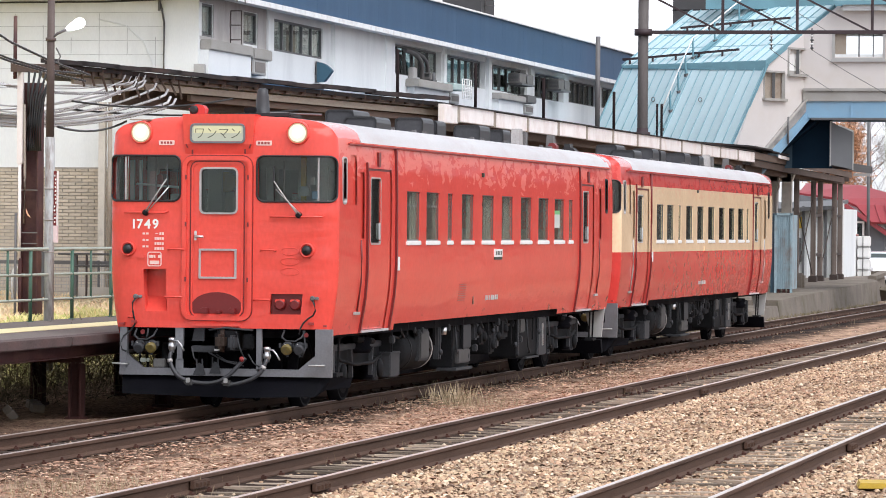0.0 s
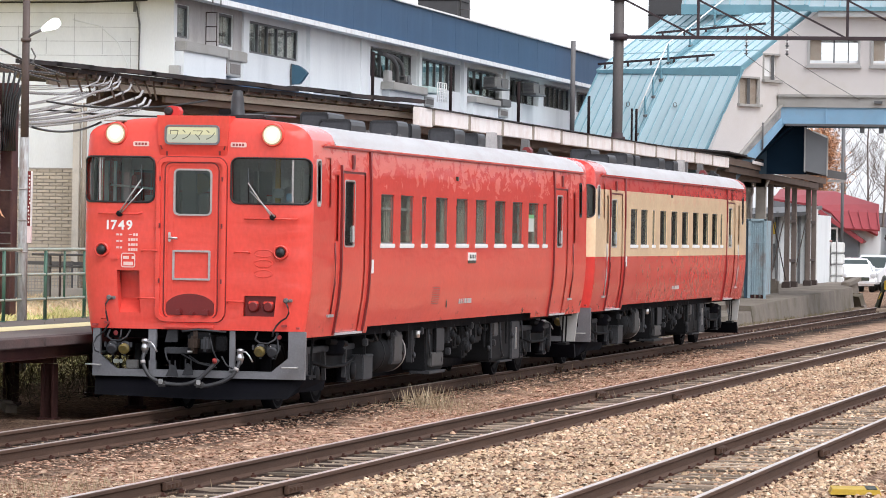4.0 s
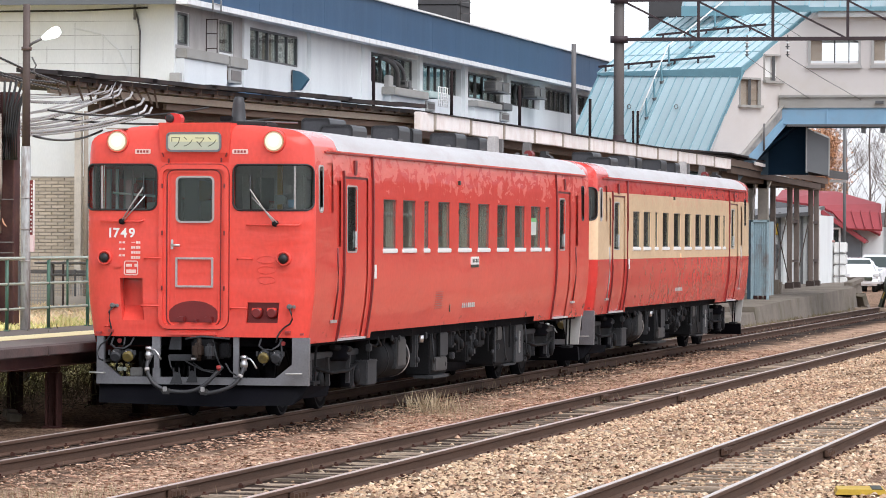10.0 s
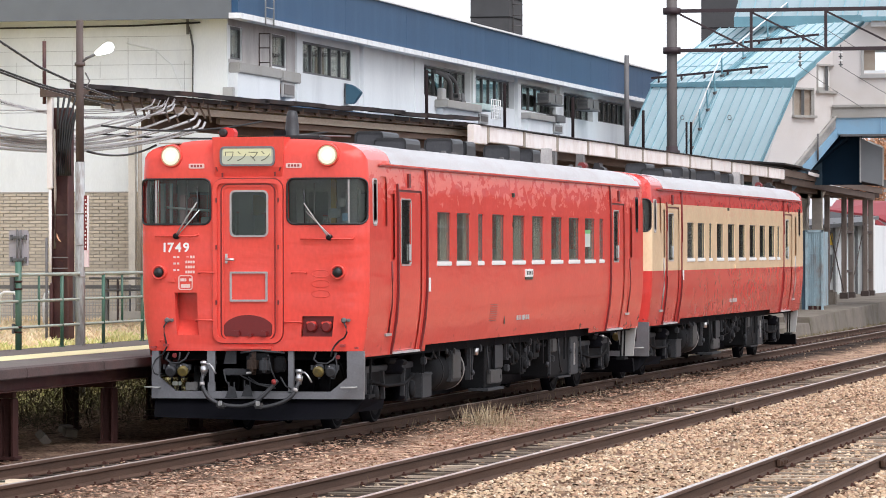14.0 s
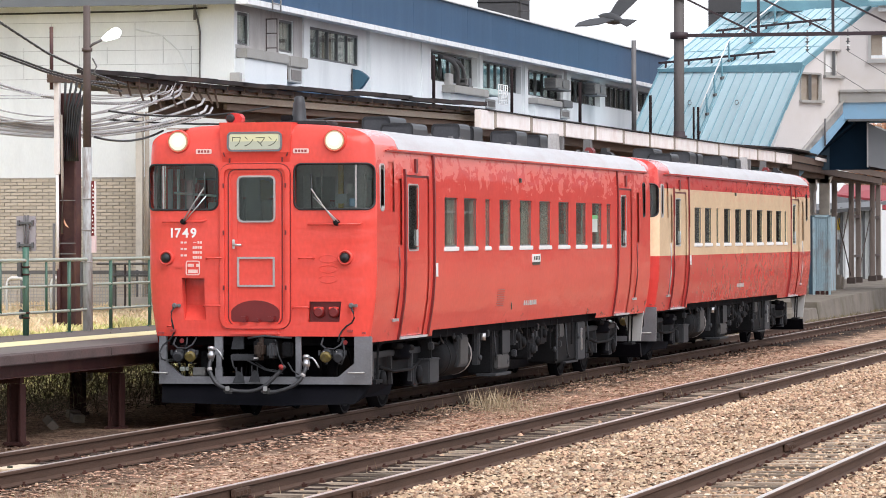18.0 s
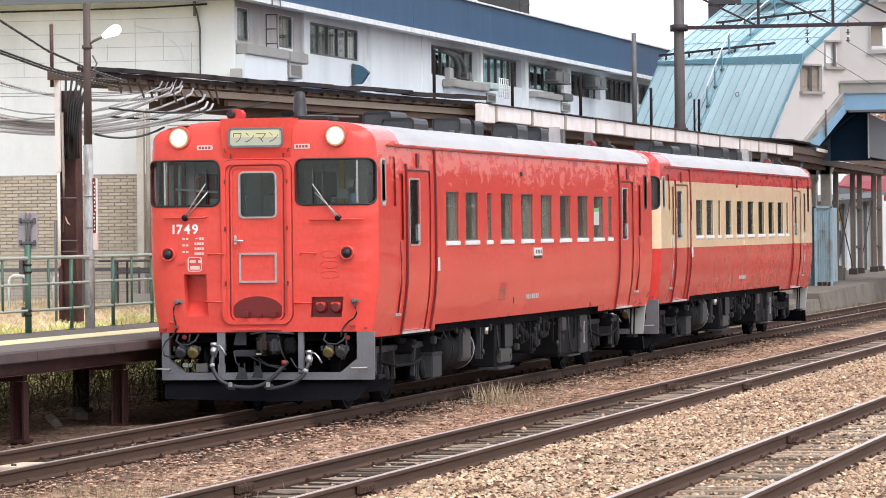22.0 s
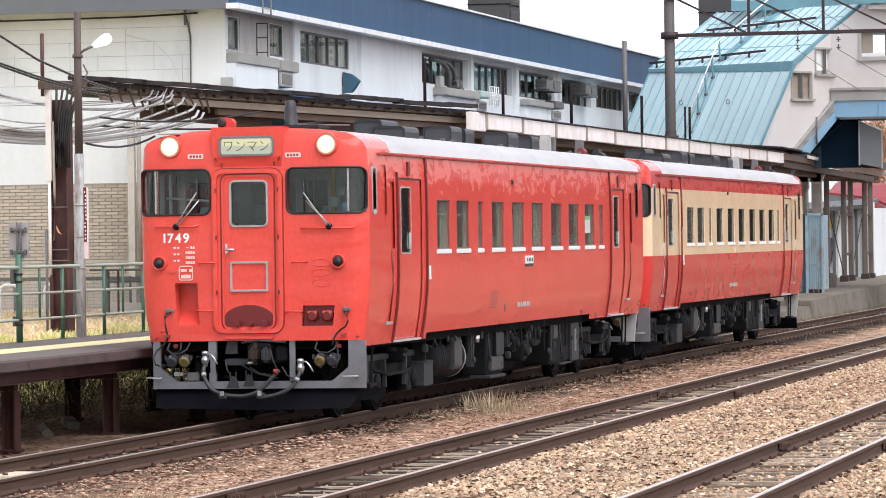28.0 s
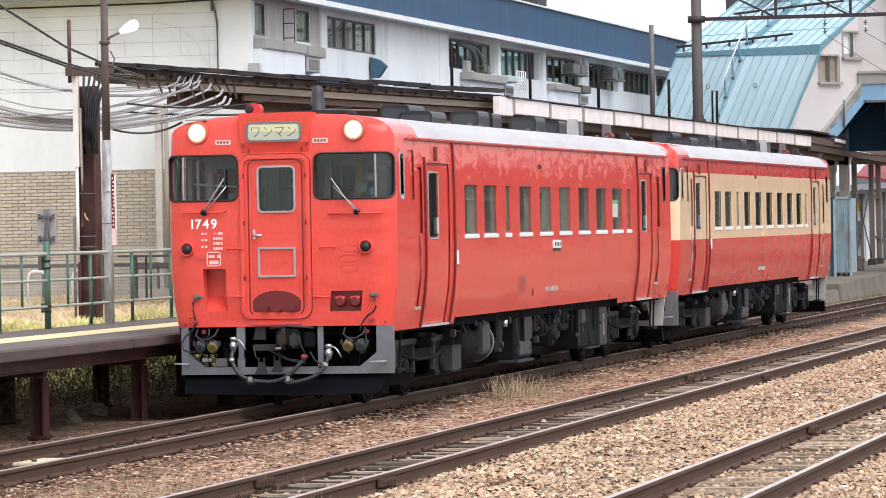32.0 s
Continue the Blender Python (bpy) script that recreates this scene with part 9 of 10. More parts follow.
def far_sheds():
    s = thing("white_shed", "white sided shed behind the canopy posts", "shed")
    part("wall", box(B(), -8.5, -4.35, 107, 107.2, 0.3, 3.2), "plaster", s), part("corner_board", box(B(), -4.38, -4.22, 106.96, 107.2, 0.3, 3.42), "white", s)
    for k in range(14):
        part("batten", box(B(), -8.3 + 0.3 * k, -8.26 + 0.3 * k, 106.96, 107, 0.4, 3.15), "plaster", s)
    part("roof", slab([(-8.8, 106.4, 3.05), (-4.6, 106.4, 3.32), (-4.6, 112, 3.6), (-8.8, 112, 3.4)], 0.14), "winframe", s, "dark shed roof edge")
    for x in (-5.72, -4.88, -4.62):
        part("dark_post", box(B(), x - 0.045, x + 0.045, 106.85, 106.97, 0.4, 3.3), "winframe", s)
    part("poster", box(B(), -5.98, -5.76, 106.90, 106.94, 2.46, 2.9), "warn", s, "yellow poster"), part("notice_board", box(B(), -5.92, -5.80, 106.90, 106.94, 1.2, 2.1), "winframe", s), part("side_wall", box(B(), -4.38, -4.25, 107.2, 112, 0.3, 3.2), "plaster", s)
    for x, y, w, h in ((-3.97, 112, 0.24, 1.92), (-4.52, 112.3, 0.27, 1.85)):
        t = thing("white_tank", "stacked white plastic tanks in a wire cage", "tank", m=pose(x, y, 0.3), group="white tanks")
        for k in range(4):
            part("tank", box(B(), -w, w, -0.3, 0.3, 0.15 + (h - 0.15) * k / 4, 0.12 + (h - 0.15) * (k + 1) / 4, 0.04), "white", t)
            part("cage_bar", box(B(), -w - 0.01, w + 0.01, -0.33, -0.30, 0.13 + (h - 0.15) * k / 4, 0.155 + (h - 0.15) * k / 4), "pole", t)
        part("cage_post", box(B(), -0.03, 0.0, -0.34, -0.31, 0.1, h), "pole", t), part("pallet", box(B(), -w, w, -0.3, 0.3, 0, 0.14), "timber", t)
    r = thing("rusty_pipe", "bent rusty pipe beside the white tanks", "pipe")
    part("run", tube(B(), [(-4.75, 111.6, 0.6), (-4.75, 111.6, 1.9), (-4.68, 111.6, 2.2), (-4.5, 111.6, 2.24), (-4.15, 111.6, 2.22)], 0.045, 8), "redpaint2", r)
    h = thing("red_roof_house", "grey house with a red metal roof", "house")
    part("wall", prism(B(), [(-14.0, 0), (-9.3, 0), (-9.3, 2.3), (-11.7, 4.0), (-14.0, 4.35)], "y", 172, 182), "bluegrey", h, "dark grey gable wall")
    part("roof_slope", slab([(-11.9, 171.4, 4.25), (-8.95, 171.4, 2.25), (-8.95, 183, 2.25), (-11.9, 183, 4.25)], 0.14), "redroof", h, "red roof slope")
    part("upper_roof", slab([(-13.2, 174, 3.95), (-10.0, 174, 3.45), (-10.3, 182, 3.91), (-13.7, 182, 4.92)], 0.15), "redroof", h), part("awning", slab([(-9.87, 171, 2.92), (-8.05, 171, 2.86), (-8.28, 172.5, 3.76), (-10.9, 172.5, 3.84)], 0.1), "redroof", h, "red ribbed awning")
    part("verge", bar(B(), (-11.95, 171.35, 4.22), (-8.95, 171.35, 2.2), 0.12, 0.22), "redroof", h)
    part("window", box(B(), -11.1, -10.4, 171.9, 172, 2.1, 2.9), "darkglass", h), part("window_frame", ring(B(), -11.15, -10.35, 2.05, 2.95, 0.01, 0.1, "y", 171.85, 171.95), "white", h)
    part("ridge_roof", slab([(-13.95, 172.6, 4.45), (-11.6, 172.6, 4.15), (-11.0, 176, 4.92), (-13.95, 176, 5.0)], 0.12), "redroof", h, "red roof slope"), part("ridge_roof", slab([(-11.6, 172.6, 4.15), (-8.3, 172.6, 2.6), (-8.6, 176, 4.25), (-11.0, 176, 4.92)], 0.12), "redroof", h, "red roof slope"), part("lower_block", box(B(), -10.0, -8.2, 173, 182, 0, 3.0), "plaster", h), part("gable_trim", box(B(), -11.9, -11.6, 171.7, 171.9, 0, 4.0), "plaster", h)
    for k in range(4):
        part("snow_rail", bar(B(), (-9.4 + 0.44 * k, 170.97, 2.94), (-9.85 + 0.5 * k, 172.45, 3.86), 0.06), "redroof", h)


far_sheds()


def car(label, m, kind):
    """A white car in parts: long body, cabin with dark windows, bumpers, lamps, wheels."""
    c = thing("parked_car", label, "car", m=m, group="cars in the station yard")
    H = 1.75 if kind == "suv" else 1.62
    if kind == "pickup":
        side = [(-2.3, 0.35), (2.3, 0.35), (2.3, 0.75), (2.2, 0.95), (1.2, 1.08), (0.75, 1.7), (-0.5, 1.72), (-0.7, 1.1), (-2.3, 1.1)]
    elif kind == "suv":
        side = [(-2.25, 0.35), (2.25, 0.35), (2.3, 0.75), (2.2, 0.98), (1.15, 1.10), (0.55, 1.7), (0.2, H), (-1.8, H), (-2.2, 1.25)]
    else:
        side = [(-2.15, 0.3), (2.2, 0.3), (2.3, 0.6), (2.1, 0.9), (1.5, 1.05), (0.4, 1.58), (-1.6, H), (-2.1, 1.1)]
    b = prism(B(), side, "x", -0.86, 0.86)
    bmesh.ops.bevel(b, geom=list(b.edges), offset=0.10, segments=3, affect="EDGES")
    part("body", b, "carwhite", c)
    top = max(z for _, z in side) - 0.14
    for s in (-1, 1):
        for y0, y1 in (((-1.7, -0.75), (-0.68, 0.15), (0.2, 0.75)) if kind != "pickup" else ((-0.4, 0.1), (0.15, 0.85))):
            part("side_window", prism(B(), [(y0, 1.12), (y1, 1.12), (y1 - (0.35 if y1 > 0.5 else 0), top), (y0, top)], "x", s * 0.855, s * 0.868), "carglass", c, "dark side window")
        part("mirror", box(B(), s * 0.88, s * 1.05, 0.7, 0.85, 1.05, 1.22, 0.03), "carwhite", c), part("headlamp", box(B(), s * 0.55, s * 0.84, 2.12, 2.28, 0.72, 0.88, 0.03), "alu", c), part("tail_light", box(B(), s * 0.66, s * 0.86, -2.25, -2.1, 0.95, 1.25, 0.02), "redpaint", c)
        for y in (-1.4, 1.45):
            w = part("wheel", lathe(B(), [(0.2, -0.1), (0.33, -0.1), (0.34, -0.06), (0.34, 0.08), (0.32, 0.1), (0.21, 0.1)], pose(s * 0.78, y, 0.34, 0, 90 * s, 0), 20), "tyre", c)
            part("rim", lathe(B(), [(0.0001, 0.07), (0.1, 0.09), (0.21, 0.1)], pose(s * 0.78, y, 0.34, 0, 90 * s, 0), 14), "alu", w)
            part("arch", lathe(B(), [(0.42, 0), (0.42, 0.012), (0.3, 0.012)], pose(s * 0.855, y, 0.36, 0, 90 * s, 0), 18), "ink", c)
    part("windscreen", slab([(-0.74, 1.2, 1.12), (0.74, 1.2, 1.12), (0.66, 0.66, top + 0.03), (-0.66, 0.66, top + 0.03)], 0.01), "carglass", c, "dark windscreen"), part("grille", box(B(), -0.5, 0.5, 2.24, 2.31, 0.55, 0.72, 0.02), "ink", c), part("bumper", box(B(), -0.84, 0.84, -2.3, -2.2, 0.42, 0.7, 0.04), "carwhite", c)
    part("rear_window", box(B(), -0.62, 0.62, -2.24 if kind == "suv" else -1.0, -2.2 if kind == "suv" else -0.98, 1.25, 1.55), "carglass", c)


car("white minivan with dark windows in the yard", pose(-7.3, 149, -0.16, 0, 0, 196), "van"), car("white off-road car with dark windows in the yard", pose(-6.3, 153, -0.16, 0, 0, 163), "suv"), car("white pickup parked behind the others", pose(-4.75, 162, -0.16, 0, 0, 115), "pickup")
GR = thing("guard_rail", "white guard rail behind the parked cars", "guard rail")
part("beam", box(B(), -8, 14, 185, 185.1, 1.5, 1.85), "white", GR)
for k in range(8):
    part("post", box(B(), -7.5 + 3 * k, -7.35 + 3 * k, 185.1, 185.2, -0.2, 1.8), "white", GR)
UP = thing("utility_pole", "tall grey utility pole behind the yard", "pole")
part("shaft", tube(B(), [(-9.16, 190, -0.2), (-9.16, 190, 13)], 0.17, 10, taper=0.13), "pole", UP)
YP = thing("yard_pole", "slim dark pole behind the tanks", "pole")
part("shaft", tube(B(), [(-4.45, 118, -0.2), (-4.47, 118, 6.9)], 0.065, 10), "winframe", YP)


# ---- trees ----
def bare_tree(x, y, h, seed, leaves=None, lean=0.0, label="bare grey birch with thin branches"):
    rnd = random.Random(seed)
    t = thing("tree", label, "tree", m=pose(x, y, -0.2), group="trees behind the yard")
    trunk, twigs = B(), B()
    tips = []
    pts = [(lean * k * h / 8 + rnd.uniform(-0.06, 0.06), rnd.uniform(-0.1, 0.1), h * k / 8) for k in range(9)]
    tube(trunk, pts, 0.12, 7, taper=0.015)
    for k in range(26):
        z = h * rnd.uniform(0.25, 0.97)
        a, r = rnd.uniform(0, 6.28), (h - z) * rnd.uniform(0.1, 0.3) + 0.35
        p0 = Vector((lean * z, 0, z))
        p1 = p0 + Vector((math.cos(a) * r, math.sin(a) * r, r * rnd.uniform(0.5, 1.9)))
        mid = p0.lerp(p1, 0.5) + Vector((math.cos(a) * r * 0.14, 0, -0.1))
        tube(twigs, [p0, mid, p1], 0.024, 4, taper=0.007)
        for j in range(14):
            q0 = p0.lerp(p1, rnd.uniform(0.3, 1))
            q1 = q0 + Vector((rnd.uniform(-0.7, 0.7), rnd.uniform(-0.7, 0.7), rnd.uniform(0.3, 1.2)))
            tube(twigs, [q0, q1], 0.009, 3, taper=0.004, cap=False)
            tips += [q1, q0.lerp(q1, 0.5)]
    part("trunk", trunk, "bark", t), tagged(part("twig_work", twigs, "bark", t), kind="stuff")
    if leaves:
        b = B()
        for p in tips:
            for j in range(10):
                q = p + Vector([rnd.gauss(0, 0.28) for _ in range(3)])
                u, v = Vector([rnd.uniform(-1, 1) for _ in range(3)]).normalized() * 0.085, Vector([rnd.uniform(-1, 1) for _ in range(3)]).normalized() * 0.07
                b.faces.new([b.verts.new(q + w) for w in (u, v, -u, -v)])
        tagged(part("crown", b, leaves, t), kind="stuff")


for i, (x, y, h) in enumerate(((-15.6, 226, 12.5), (-14.6, 230, 14), (-13.4, 228, 13), (-16.6, 236, 13), (-12.2, 240, 12), (-17.6, 232, 10), (-14.0, 245, 15), (-10.6, 248, 11))):
    bare_tree(x, y, h, 20 + i, lean=0.02 * (i % 3 - 1))
bare_tree(-16.9, 222, 9.5, 40, "leaves", label="small tree with thinning orange autumn leaves"), bare_tree(-17.9, 224, 8.5, 41, "leaves", label="small tree with thinning orange autumn leaves")


def conifer(x, y, h, r, seed):
    rnd = random.Random(seed)
    t = thing("conifer_tree", "tall dark green conifer behind the yard", "tree", m=pose(x, y, -0.2), group="trees behind the yard")
    part("trunk", tube(B(), [(0, 0, 0), (0, 0, h)], 0.22, 8, taper=0.03), "bark", t)
    b = B()
    for k in range(640):
        z = h * (0.06 + 0.94 * rnd.random() ** 0.9)
        rr = r * (1 - z / h) ** 0.75 * rnd.uniform(0.7, 1.1) + 0.1
        a = rnd.uniform(0, 6.28)
        tip = Vector((math.cos(a) * rr, math.sin(a) * rr, z - 0.25 * rr))
        for j in range(34):
            s = rnd.uniform(0.25, 1.0) ** 0.8
            q = Vector((0, 0, z)).lerp(tip, s) + Vector([rnd.gauss(0, 0.16) for _ in range(3)])
            u = Vector((math.cos(a + rnd.uniform(-0.8, 0.8)), math.sin(a + rnd.uniform(-0.8, 0.8)), rnd.uniform(-0.5, 0.2))) * 0.30
            v = Vector((-u.y, u.x, rnd.uniform(-0.3, 0.3))) * 0.35
            b.faces.new([b.verts.new(q + w) for w in (u, v, -u * 0.6, -v)])
    tagged(part("crown", b, "needles", t), kind="stuff")


conifer(-4.1, 174, 12.5, 3.7, 5), conifer(-1.2, 178, 11, 3.2, 6), conifer(2.5, 176, 12, 3.4, 7)


def far_woods():
    b = B()
    rnd = random.Random(9)
    xs = np.linspace(-260, 200, 93)
    lo = [b.verts.new((x, 420 + rnd.uniform(-8, 8), -1)) for x in xs]
    # crest raised right of the view, unseen, to darken reflections on the car sides
    hi = [b.verts.new((x, 420 + rnd.uniform(-8, 8), 5.5 + 25 * max(0, min(1, (x + 5) / 60)) * (1 + 0.3 * noise.noise((x * 0.02, 4, 0))) + 1.6 * noise.noise((x * 0.05, 0, 0)) + rnd.uniform(-0.7, 0.7))) for x in xs]
    bk = [b.verts.new((x, 470, 3)) for x in xs]
    for k in range(len(xs) - 1):
        b.faces.new((lo[k], lo[k + 1], hi[k + 1], hi[k])), b.faces.new((hi[k], hi[k + 1], bk[k + 1], bk[k]))
    whole("backdrop", b, "hill", "far brown woods, raised out of view to darken reflections", "hill", kind="structure")


far_woods()

# ---- loose ballast, weeds, litter ----
def scatter(name, label, material, places, shape, kind="stuff"):
    """One mesh of many small copies: shape is (verts, faces); places are (x, y, z, size, turn, tilt)."""
    v, f = np.array(shape[0], float), shape[1]
    vs, fs = [], []
    for i, (x, y, z, s, a, tl) in enumerate(places):
        R = np.array(Euler((tl, tl * 0.7, a)).to_matrix())
        vs.append((v * s) @ R.T + (x, y, z))
        fs += [tuple(k + i * len(v) for k in q) for q in f]
    me = bpy.data.meshes.new(name)
    me.from_pydata(np.concatenate(vs).tolist(), [], fs)
    me.materials.append(M[material])
    return tagged(new(name, me), label, name.replace("_", " "), kind=kind)


ROCK = ([(0.9, 0.1, -0.1), (0.2, 0.85, -0.2), (-0.8, 0.35, -0.1), (-0.55, -0.7, -0.15), (0.45, -0.75, -0.2), (0.30, 0.15, 0.55), (-0.25, -0.1, 0.5)], [(0, 1, 5), (1, 2, 6, 5), (2, 3, 6), (3, 4, 6), (4, 0, 5, 6)])


def ballast():
    rnd = random.Random(11)
    spots = []
    for k in range(260000):
        # denser towards the open end of the yard
        y = -24 + 84 * rnd.random() ** 1.9
        x = rnd.uniform(-1.6, 12.0)
        if x > 4.2 + 0.175 * (y + 50) + 3.0 or (x < 3.0 and rnd.random() < (0.86 if x > 1.45 else 0.985)):
            continue
        near = min(abs(abs(x - c) - 0.566) for c in (0, 3.84, 7.66))
        if near < (0.062 if x > 3 else 0.09) or (abs(x - 3.84) < 0.55 and rnd.random() < 0.95) or (abs(x - 7.66) < 0.55 and rnd.random() < 0.6):
            continue
        s = rnd.uniform(0.016, 0.036) if rnd.random() < 0.9 else rnd.uniform(0.036, 0.052)
        if x < 3.0:
            s *= 0.7
        spots.append((x, y, lie(x, y) + s * rnd.uniform(0.0, 0.35), s, rnd.uniform(0, 6.28), rnd.uniform(-0.7, 0.7)))
    scatter("gravel", "loose brown and pinkish track ballast", "stone", spots, ROCK)


ballast()
BLADE = ([(-0.006, 0, 0), (0.006, 0, 0), (0.09, 0.05, 0.6), (0.20, 0.1, 1.0)], [(0, 1, 2), (0, 2, 3)])


def weeds():
    rnd = random.Random(12)
    spots = []
    for cx, cy, n, r, h in ((1.55, 6.9, 90, 0.17, 0.34), (1.75, 7.3, 60, 0.28, 0.22), (2.0, 7.2, 60, 0.35, 0.2), (1.3, 5.6, 40, 0.35, 0.15), (2.2, 4.6, 90, 0.6, 0.16), (1.9, 12, 120, 0.9, 0.16), (2.0, 17, 160, 1.4, 0.16), (2.0, 24, 160, 1.6, 0.18), (2.2, -6, 60, 0.9, 0.12), (2.2, -14, 160, 0.5, 0.2), (2.4, -12.5, 120, 0.5, 0.16), (6.5, -20, 80, 0.3, 0.28), (-2.0, 62, 160, 2.0, 0.2), (-1.2, 84, 200, 2.5, 0.22), (4.2, -15.5, 60, 0.22, 0.2)):
        for k in range(int(n * 2.0)):
            x, y = rnd.gauss(cx, r), rnd.gauss(cy, r * 1.6)
            spots.append((x, y, lie(x, y) - 0.02, h * rnd.uniform(0.5, 1.15), rnd.uniform(0, 6.28), rnd.uniform(-0.35, 0.35)))
    scatter("dry_weeds", "tufts of dry straw-coloured weeds between the tracks", "straw", spots, BLADE)
    spots = []
    for k in range(2600):
        y = rnd.uniform(30, 96)
        x = -1.56 + abs(rnd.gauss(0, 0.22))
        if noise.noise((x * 0.7, y * 0.25, 2)) > -0.15:
            spots.append((x, y, lie(x, y) - 0.02, rnd.uniform(0.06, 0.2), rnd.uniform(0, 6.28), rnd.uniform(-0.6, 0.6)))
    scatter("kerb_weeds", "dull green weeds along the foot of the far platform", "kerbgreen", spots, ([(-0.03, 0, 0), (0.03, 0, 0), (0.12, 0.06, 0.6), (0.3, 0.14, 0.95)], BLADE[1]))
    spots = []
    far = []
    for k in range(150000):
        y = 1 + 32 * rnd.random()
        x = -4.72 - rnd.random() ** 0.8 * (4.5 + 0.25 * y)
        q = (x, y, lie(x, y) - 0.03, rnd.uniform(0.06, 0.18) * (1.0 + 0.7 * noise.noise((x, y, 3))), rnd.uniform(0, 6.28), rnd.uniform(-0.4, 0.4))
        (spots if x + 0.8 * noise.noise((x * 0.6, y * 0.4, 7)) > -6.7 else far).append(q)
    blade = ([(-0.026, 0, 0), (0.026, 0, 0), (0.16, 0.08, 0.7), (0.45, 0.2, 0.95)], BLADE[1])
    scatter("grass", "rough yellow-green grass behind the platform", "turf", spots, blade), scatter("dry_grass", "pale straw-coloured grass on the bank", "hay", far, blade)
    spots = []
    for k in range(16000):
        y, x = rnd.uniform(-8, 18), -4.1 - abs(rnd.gauss(0, 0.5)) + (0.9 if k % 4 == 0 else 0)
        spots.append((x, y, -0.15 + rnd.random() ** 1.3 * 0.85, rnd.uniform(0.12, 0.36), rnd.uniform(0, 6.28), rnd.uniform(-1.5, 1.5)))
    scatter("brambles", "dark bramble tangle below the platform", "briar", spots, ([(-0.02, 0, 0), (0.02, 0, 0), (0.10, 0.05, 0.6), (0.24, 0.1, 1.0)], BLADE[1]))


weeds()


def leaf_litter():
    rnd = random.Random(31)
    spots = []
    for k in range(60000):
        y, x = -22 + 62 * rnd.random() ** 1.3, rnd.uniform(0.75, 3.3) if rnd.random() < 0.85 else rnd.uniform(-2.4, 0.7)
        if min(abs(x - 0.566), abs(x + 0.566), abs(x - 3.27)) < 0.08 or (x < 0.7 and y > -3):
            continue
        spots.append((x, y, lie(x, y) + 0.008, rnd.uniform(0.012, 0.030) if rnd.random() < 0.85 else rnd.uniform(0.03, 0.055), rnd.uniform(0, 6.28), rnd.uniform(-0.35, 0.35)))
    scatter("leaf_litter", "dead leaves and wood chips between the tracks", "litter", spots, ([(-1, -0.35, 0), (0.2, -0.5, 0.12), (1, 0.1, 0), (0, 0.45, 0.15)], [(0, 1, 2, 3)]))


leaf_litter()


def litter():
    b = box(B(), -0.17, 0.17, -0.42, 0.42, 0, 0.035, 0.01)
    o = thing("track_beacon", "pale beige plate lying between the rails", "plate", m=pose(0.1, -9.55, -0.09, 0, 0, -4))
    part("plate", b, "creamplate", o), part("bolt", lathe(B(), [(0.03, 0), (0.03, 0.02)], pose(0, -0.25, 0.035), 8), "ink", o)
    o = thing("yellow_marker", "yellow wheel stop lying in the ballast", "marker", m=pose(9.25, -10.3, -0.13, 0, 0, 8))
    part("block", prism(B(), [(-0.24, 0), (0.24, 0), (0.22, 0.05), (-0.22, 0.05)], "y", -0.3, 0.3), "warn", o), part("end_strip", box(B(), 0.1, 0.2, -0.302, 0.302, 0.051, 0.056), "ink", o)
    rnd = random.Random(4)
    for x, y in ((-2.9, 2.0), (-3.3, 3.1), (-2.75, 0.4)):
        whole("rubble_stone", obox(B(), pose(x, y, -0.08, rnd.uniform(0, 40), rnd.uniform(0, 40), rnd.uniform(0, 90)), 0.16, 0.14, 0.1), "concrete", "grey stone lump under the platform", "stone", group="stones under the platform")


litter()

# ---- bricks of the end wall ----
def bricks():
    parent = next(o for o in STATION.children if o.name.startswith("lower_end_wall"))
    me = mesh_of("brick", box(B(), -0.134, 0.134, -0.012, 0.012, -0.0275, 0.0275, 0.003), "brick")
    row, z, n = 0, 3.47, 0
    rest = B()
    while z > 0.4:
        x = -10.25 - (0.1425 if row % 2 else 0)
        while x > -17.6:
            if z > 1.9 and n < 300 and -15.5 < x < -11.9:
                piece("brick", me, parent, pose(x, BY - 0.008, z))
                n += 1
            else:
                box(rest, x - 0.134, x + 0.134, BY - 0.02, BY + 0.004, z - 0.0275, z + 0.0275)
            x -= 0.285
        z, row = z - 0.0728, row + 1
    tagged(part("bricks", rest, "brick", parent), kind="stuff")
    part("wall_ledge", box(B(), -24, BX - 0.03, BY - 0.03, BY, 3.50, 3.53), "mortar", STATION)


bricks()
for t, (c, y0, y1), (a, b_), step, seed in zip(TRK, TRACKS, ((-20, 93), (-22, 70), (-24, 45)), (0.68, 0.66, 0.66), (1, 2, 3)):
    sleepers(t, c, a, b_, step, seed)


def far_sleepers():
    """The sleepers behind the camera, past those laid piece by piece."""
    for t, (c, y0, y1) in zip(TRK, TRACKS):
        b, y = B(), -60.0
        while y < -24.6:
            box(b, c - 1.05, c + 1.05, y - 0.1, y + 0.1, -0.29, -0.15)
            y += 0.67
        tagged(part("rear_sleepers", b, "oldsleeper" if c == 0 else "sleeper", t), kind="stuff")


far_sleepers()


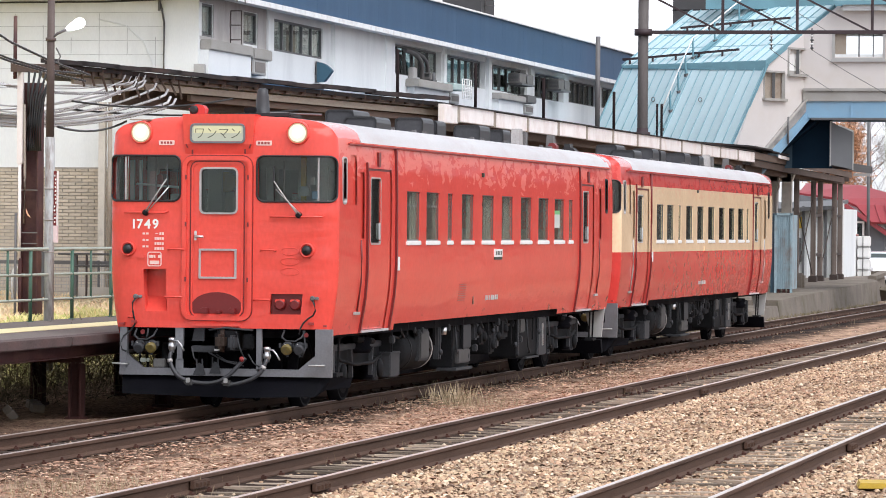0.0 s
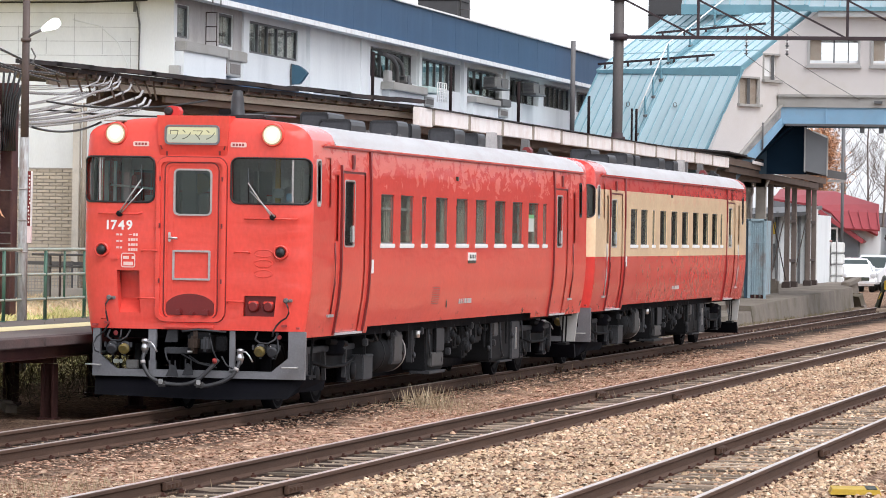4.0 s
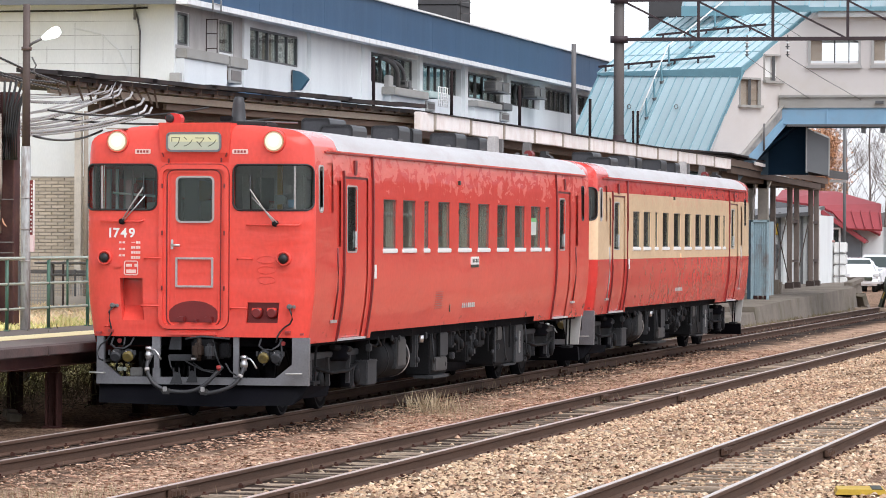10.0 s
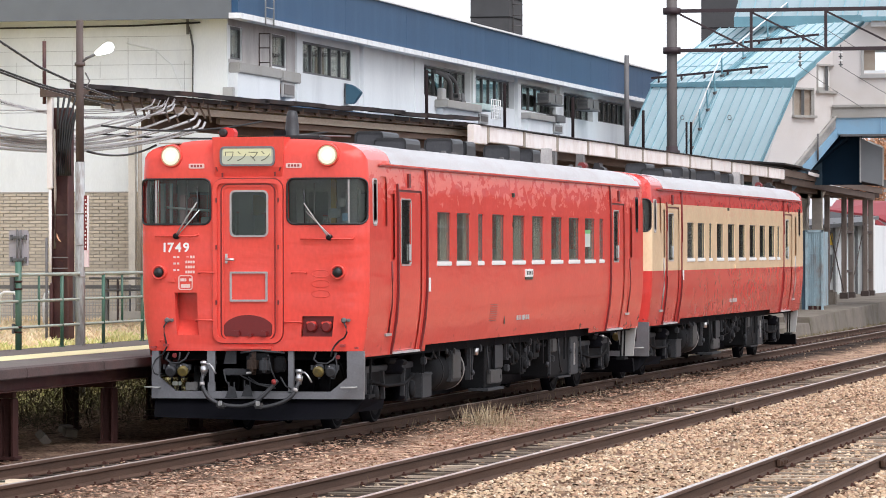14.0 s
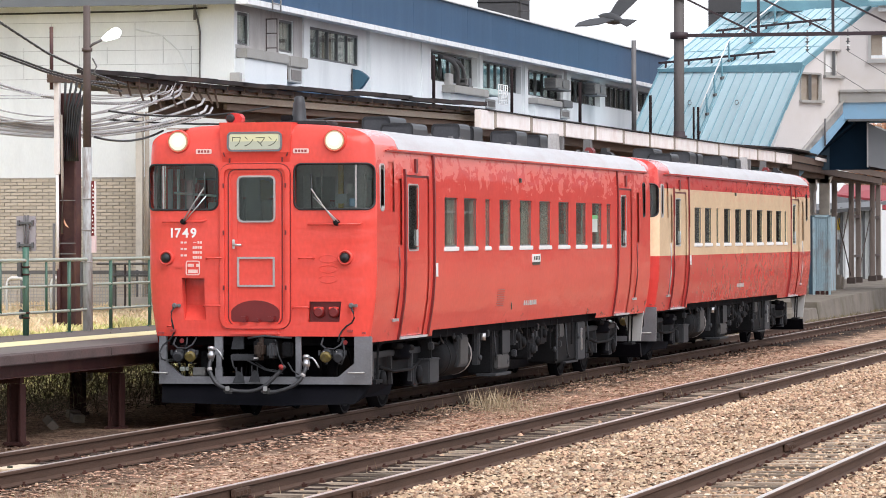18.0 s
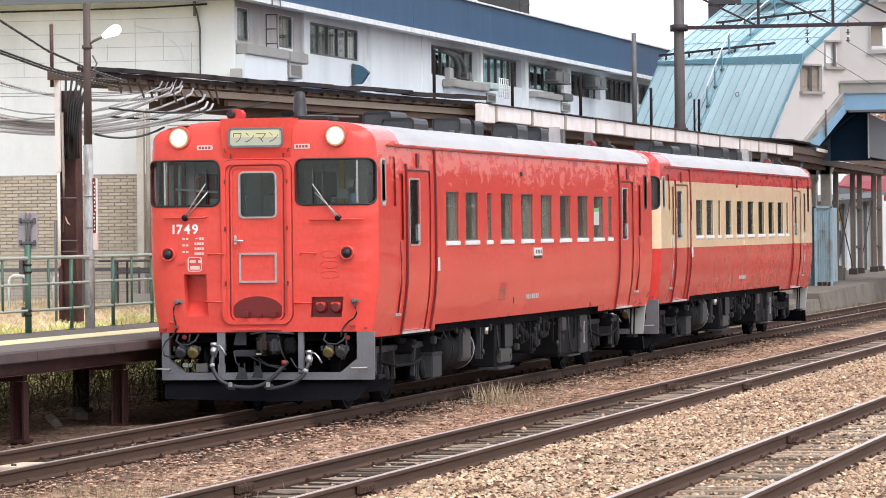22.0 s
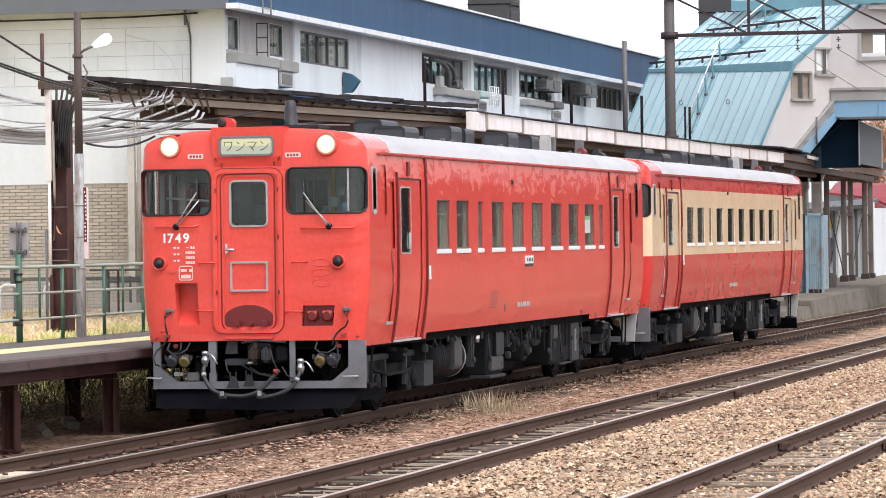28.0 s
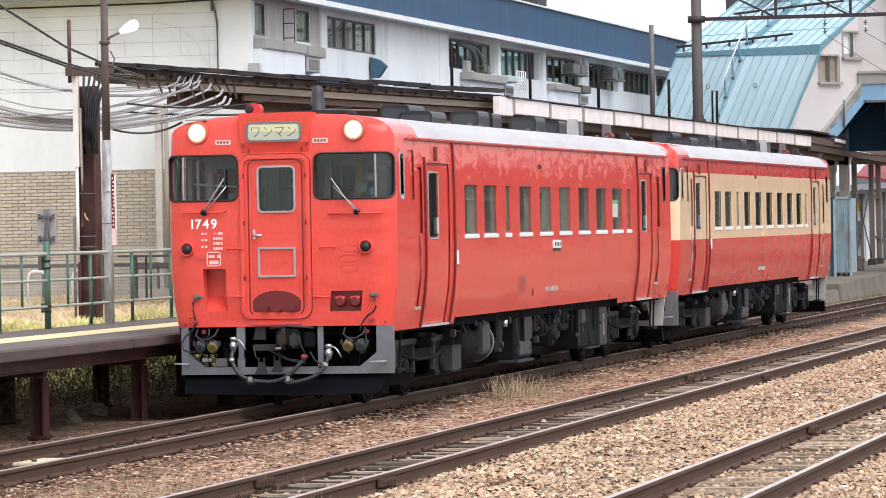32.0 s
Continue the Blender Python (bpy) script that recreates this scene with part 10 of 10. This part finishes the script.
# ---- the bird ----
def crow():
    c = thing("crow", "dark crow flying past with spread wings", "bird")
    b = lathe(B(), [(0.0001, -0.2), (0.035, -0.15), (0.06, -0.05), (0.065, 0.05), (0.045, 0.13), (0.04, 0.17), (0.025, 0.21), (0.0001, 0.27)], pose(0, 0, 0, -90), 12)
    part("body", b, "crow", c)
    part("tail", prism(B(), [(-0.03, -0.15), (0.03, -0.15), (0.07, -0.36), (-0.07, -0.36)], "z", -0.006, 0.006), "crow", c)
    wings = []
    for s in (-1, 1):
        w = B()
        prism(w, [(0, -0.10), (0, 0.09), (s * 0.18, 0.12), (s * 0.36, 0.07), (s * 0.50, -0.06), (s * 0.44, -0.09), (s * 0.40, -0.14), (s * 0.33, -0.15), (s * 0.28, -0.17), (s * 0.15, -0.14)], "z", -0.006, 0.006)
        wings.append(part("wing", w, "crow", c, m=pose(s * 0.03, 0, 0.02)))
    return c, wings


CROW, WINGS = crow()


# ---- things that move ----
def motions():
    # the crow comes in from the right, crosses and leaves to the left
    rows = [(0.0, pose(60, -5, 2.0, 0, 0, 70)), (16.0, pose(26, -5, 3.2, 0, 0, 70)), (17.5, pose(10.6, -5, 3.90, 0, 0, 65)), (17.7, pose(7.94, -5, 4.30, 0, 0, 60)), (17.8, pose(6.80, -5, 4.51, 5, -4, 50)),
            (17.9, pose(5.98, -5, 4.60, 10, -10, 40)), (18.0, pose(5.35, -5, 4.60, 12, -30, 40)), (18.1, pose(4.30, -5, 4.83, 12, -34, 45)), (18.3, pose(2.3, -5, 5.3, 0, -5, 60)), (19.5, pose(-12, -4, 8, 0, 0, 70)), (32.0, pose(-120, 10, 26, 0, 0, 70))]
    walk(CROW, rows)
    beat = [(0.0, 10), (16.0, 10), (17.5, 25), (17.7, 5), (17.8, -28), (17.9, 48), (18.0, 20), (18.1, -32), (18.3, 30), (18.6, -20), (19.0, 10), (32.0, 10)]
    for w, s in zip(WINGS, (-1, 1)):
        walk(w, [(t, pose(s * 0.03, 0, 0.02, 0, -s * a, 0)) for t, a in beat])


motions()
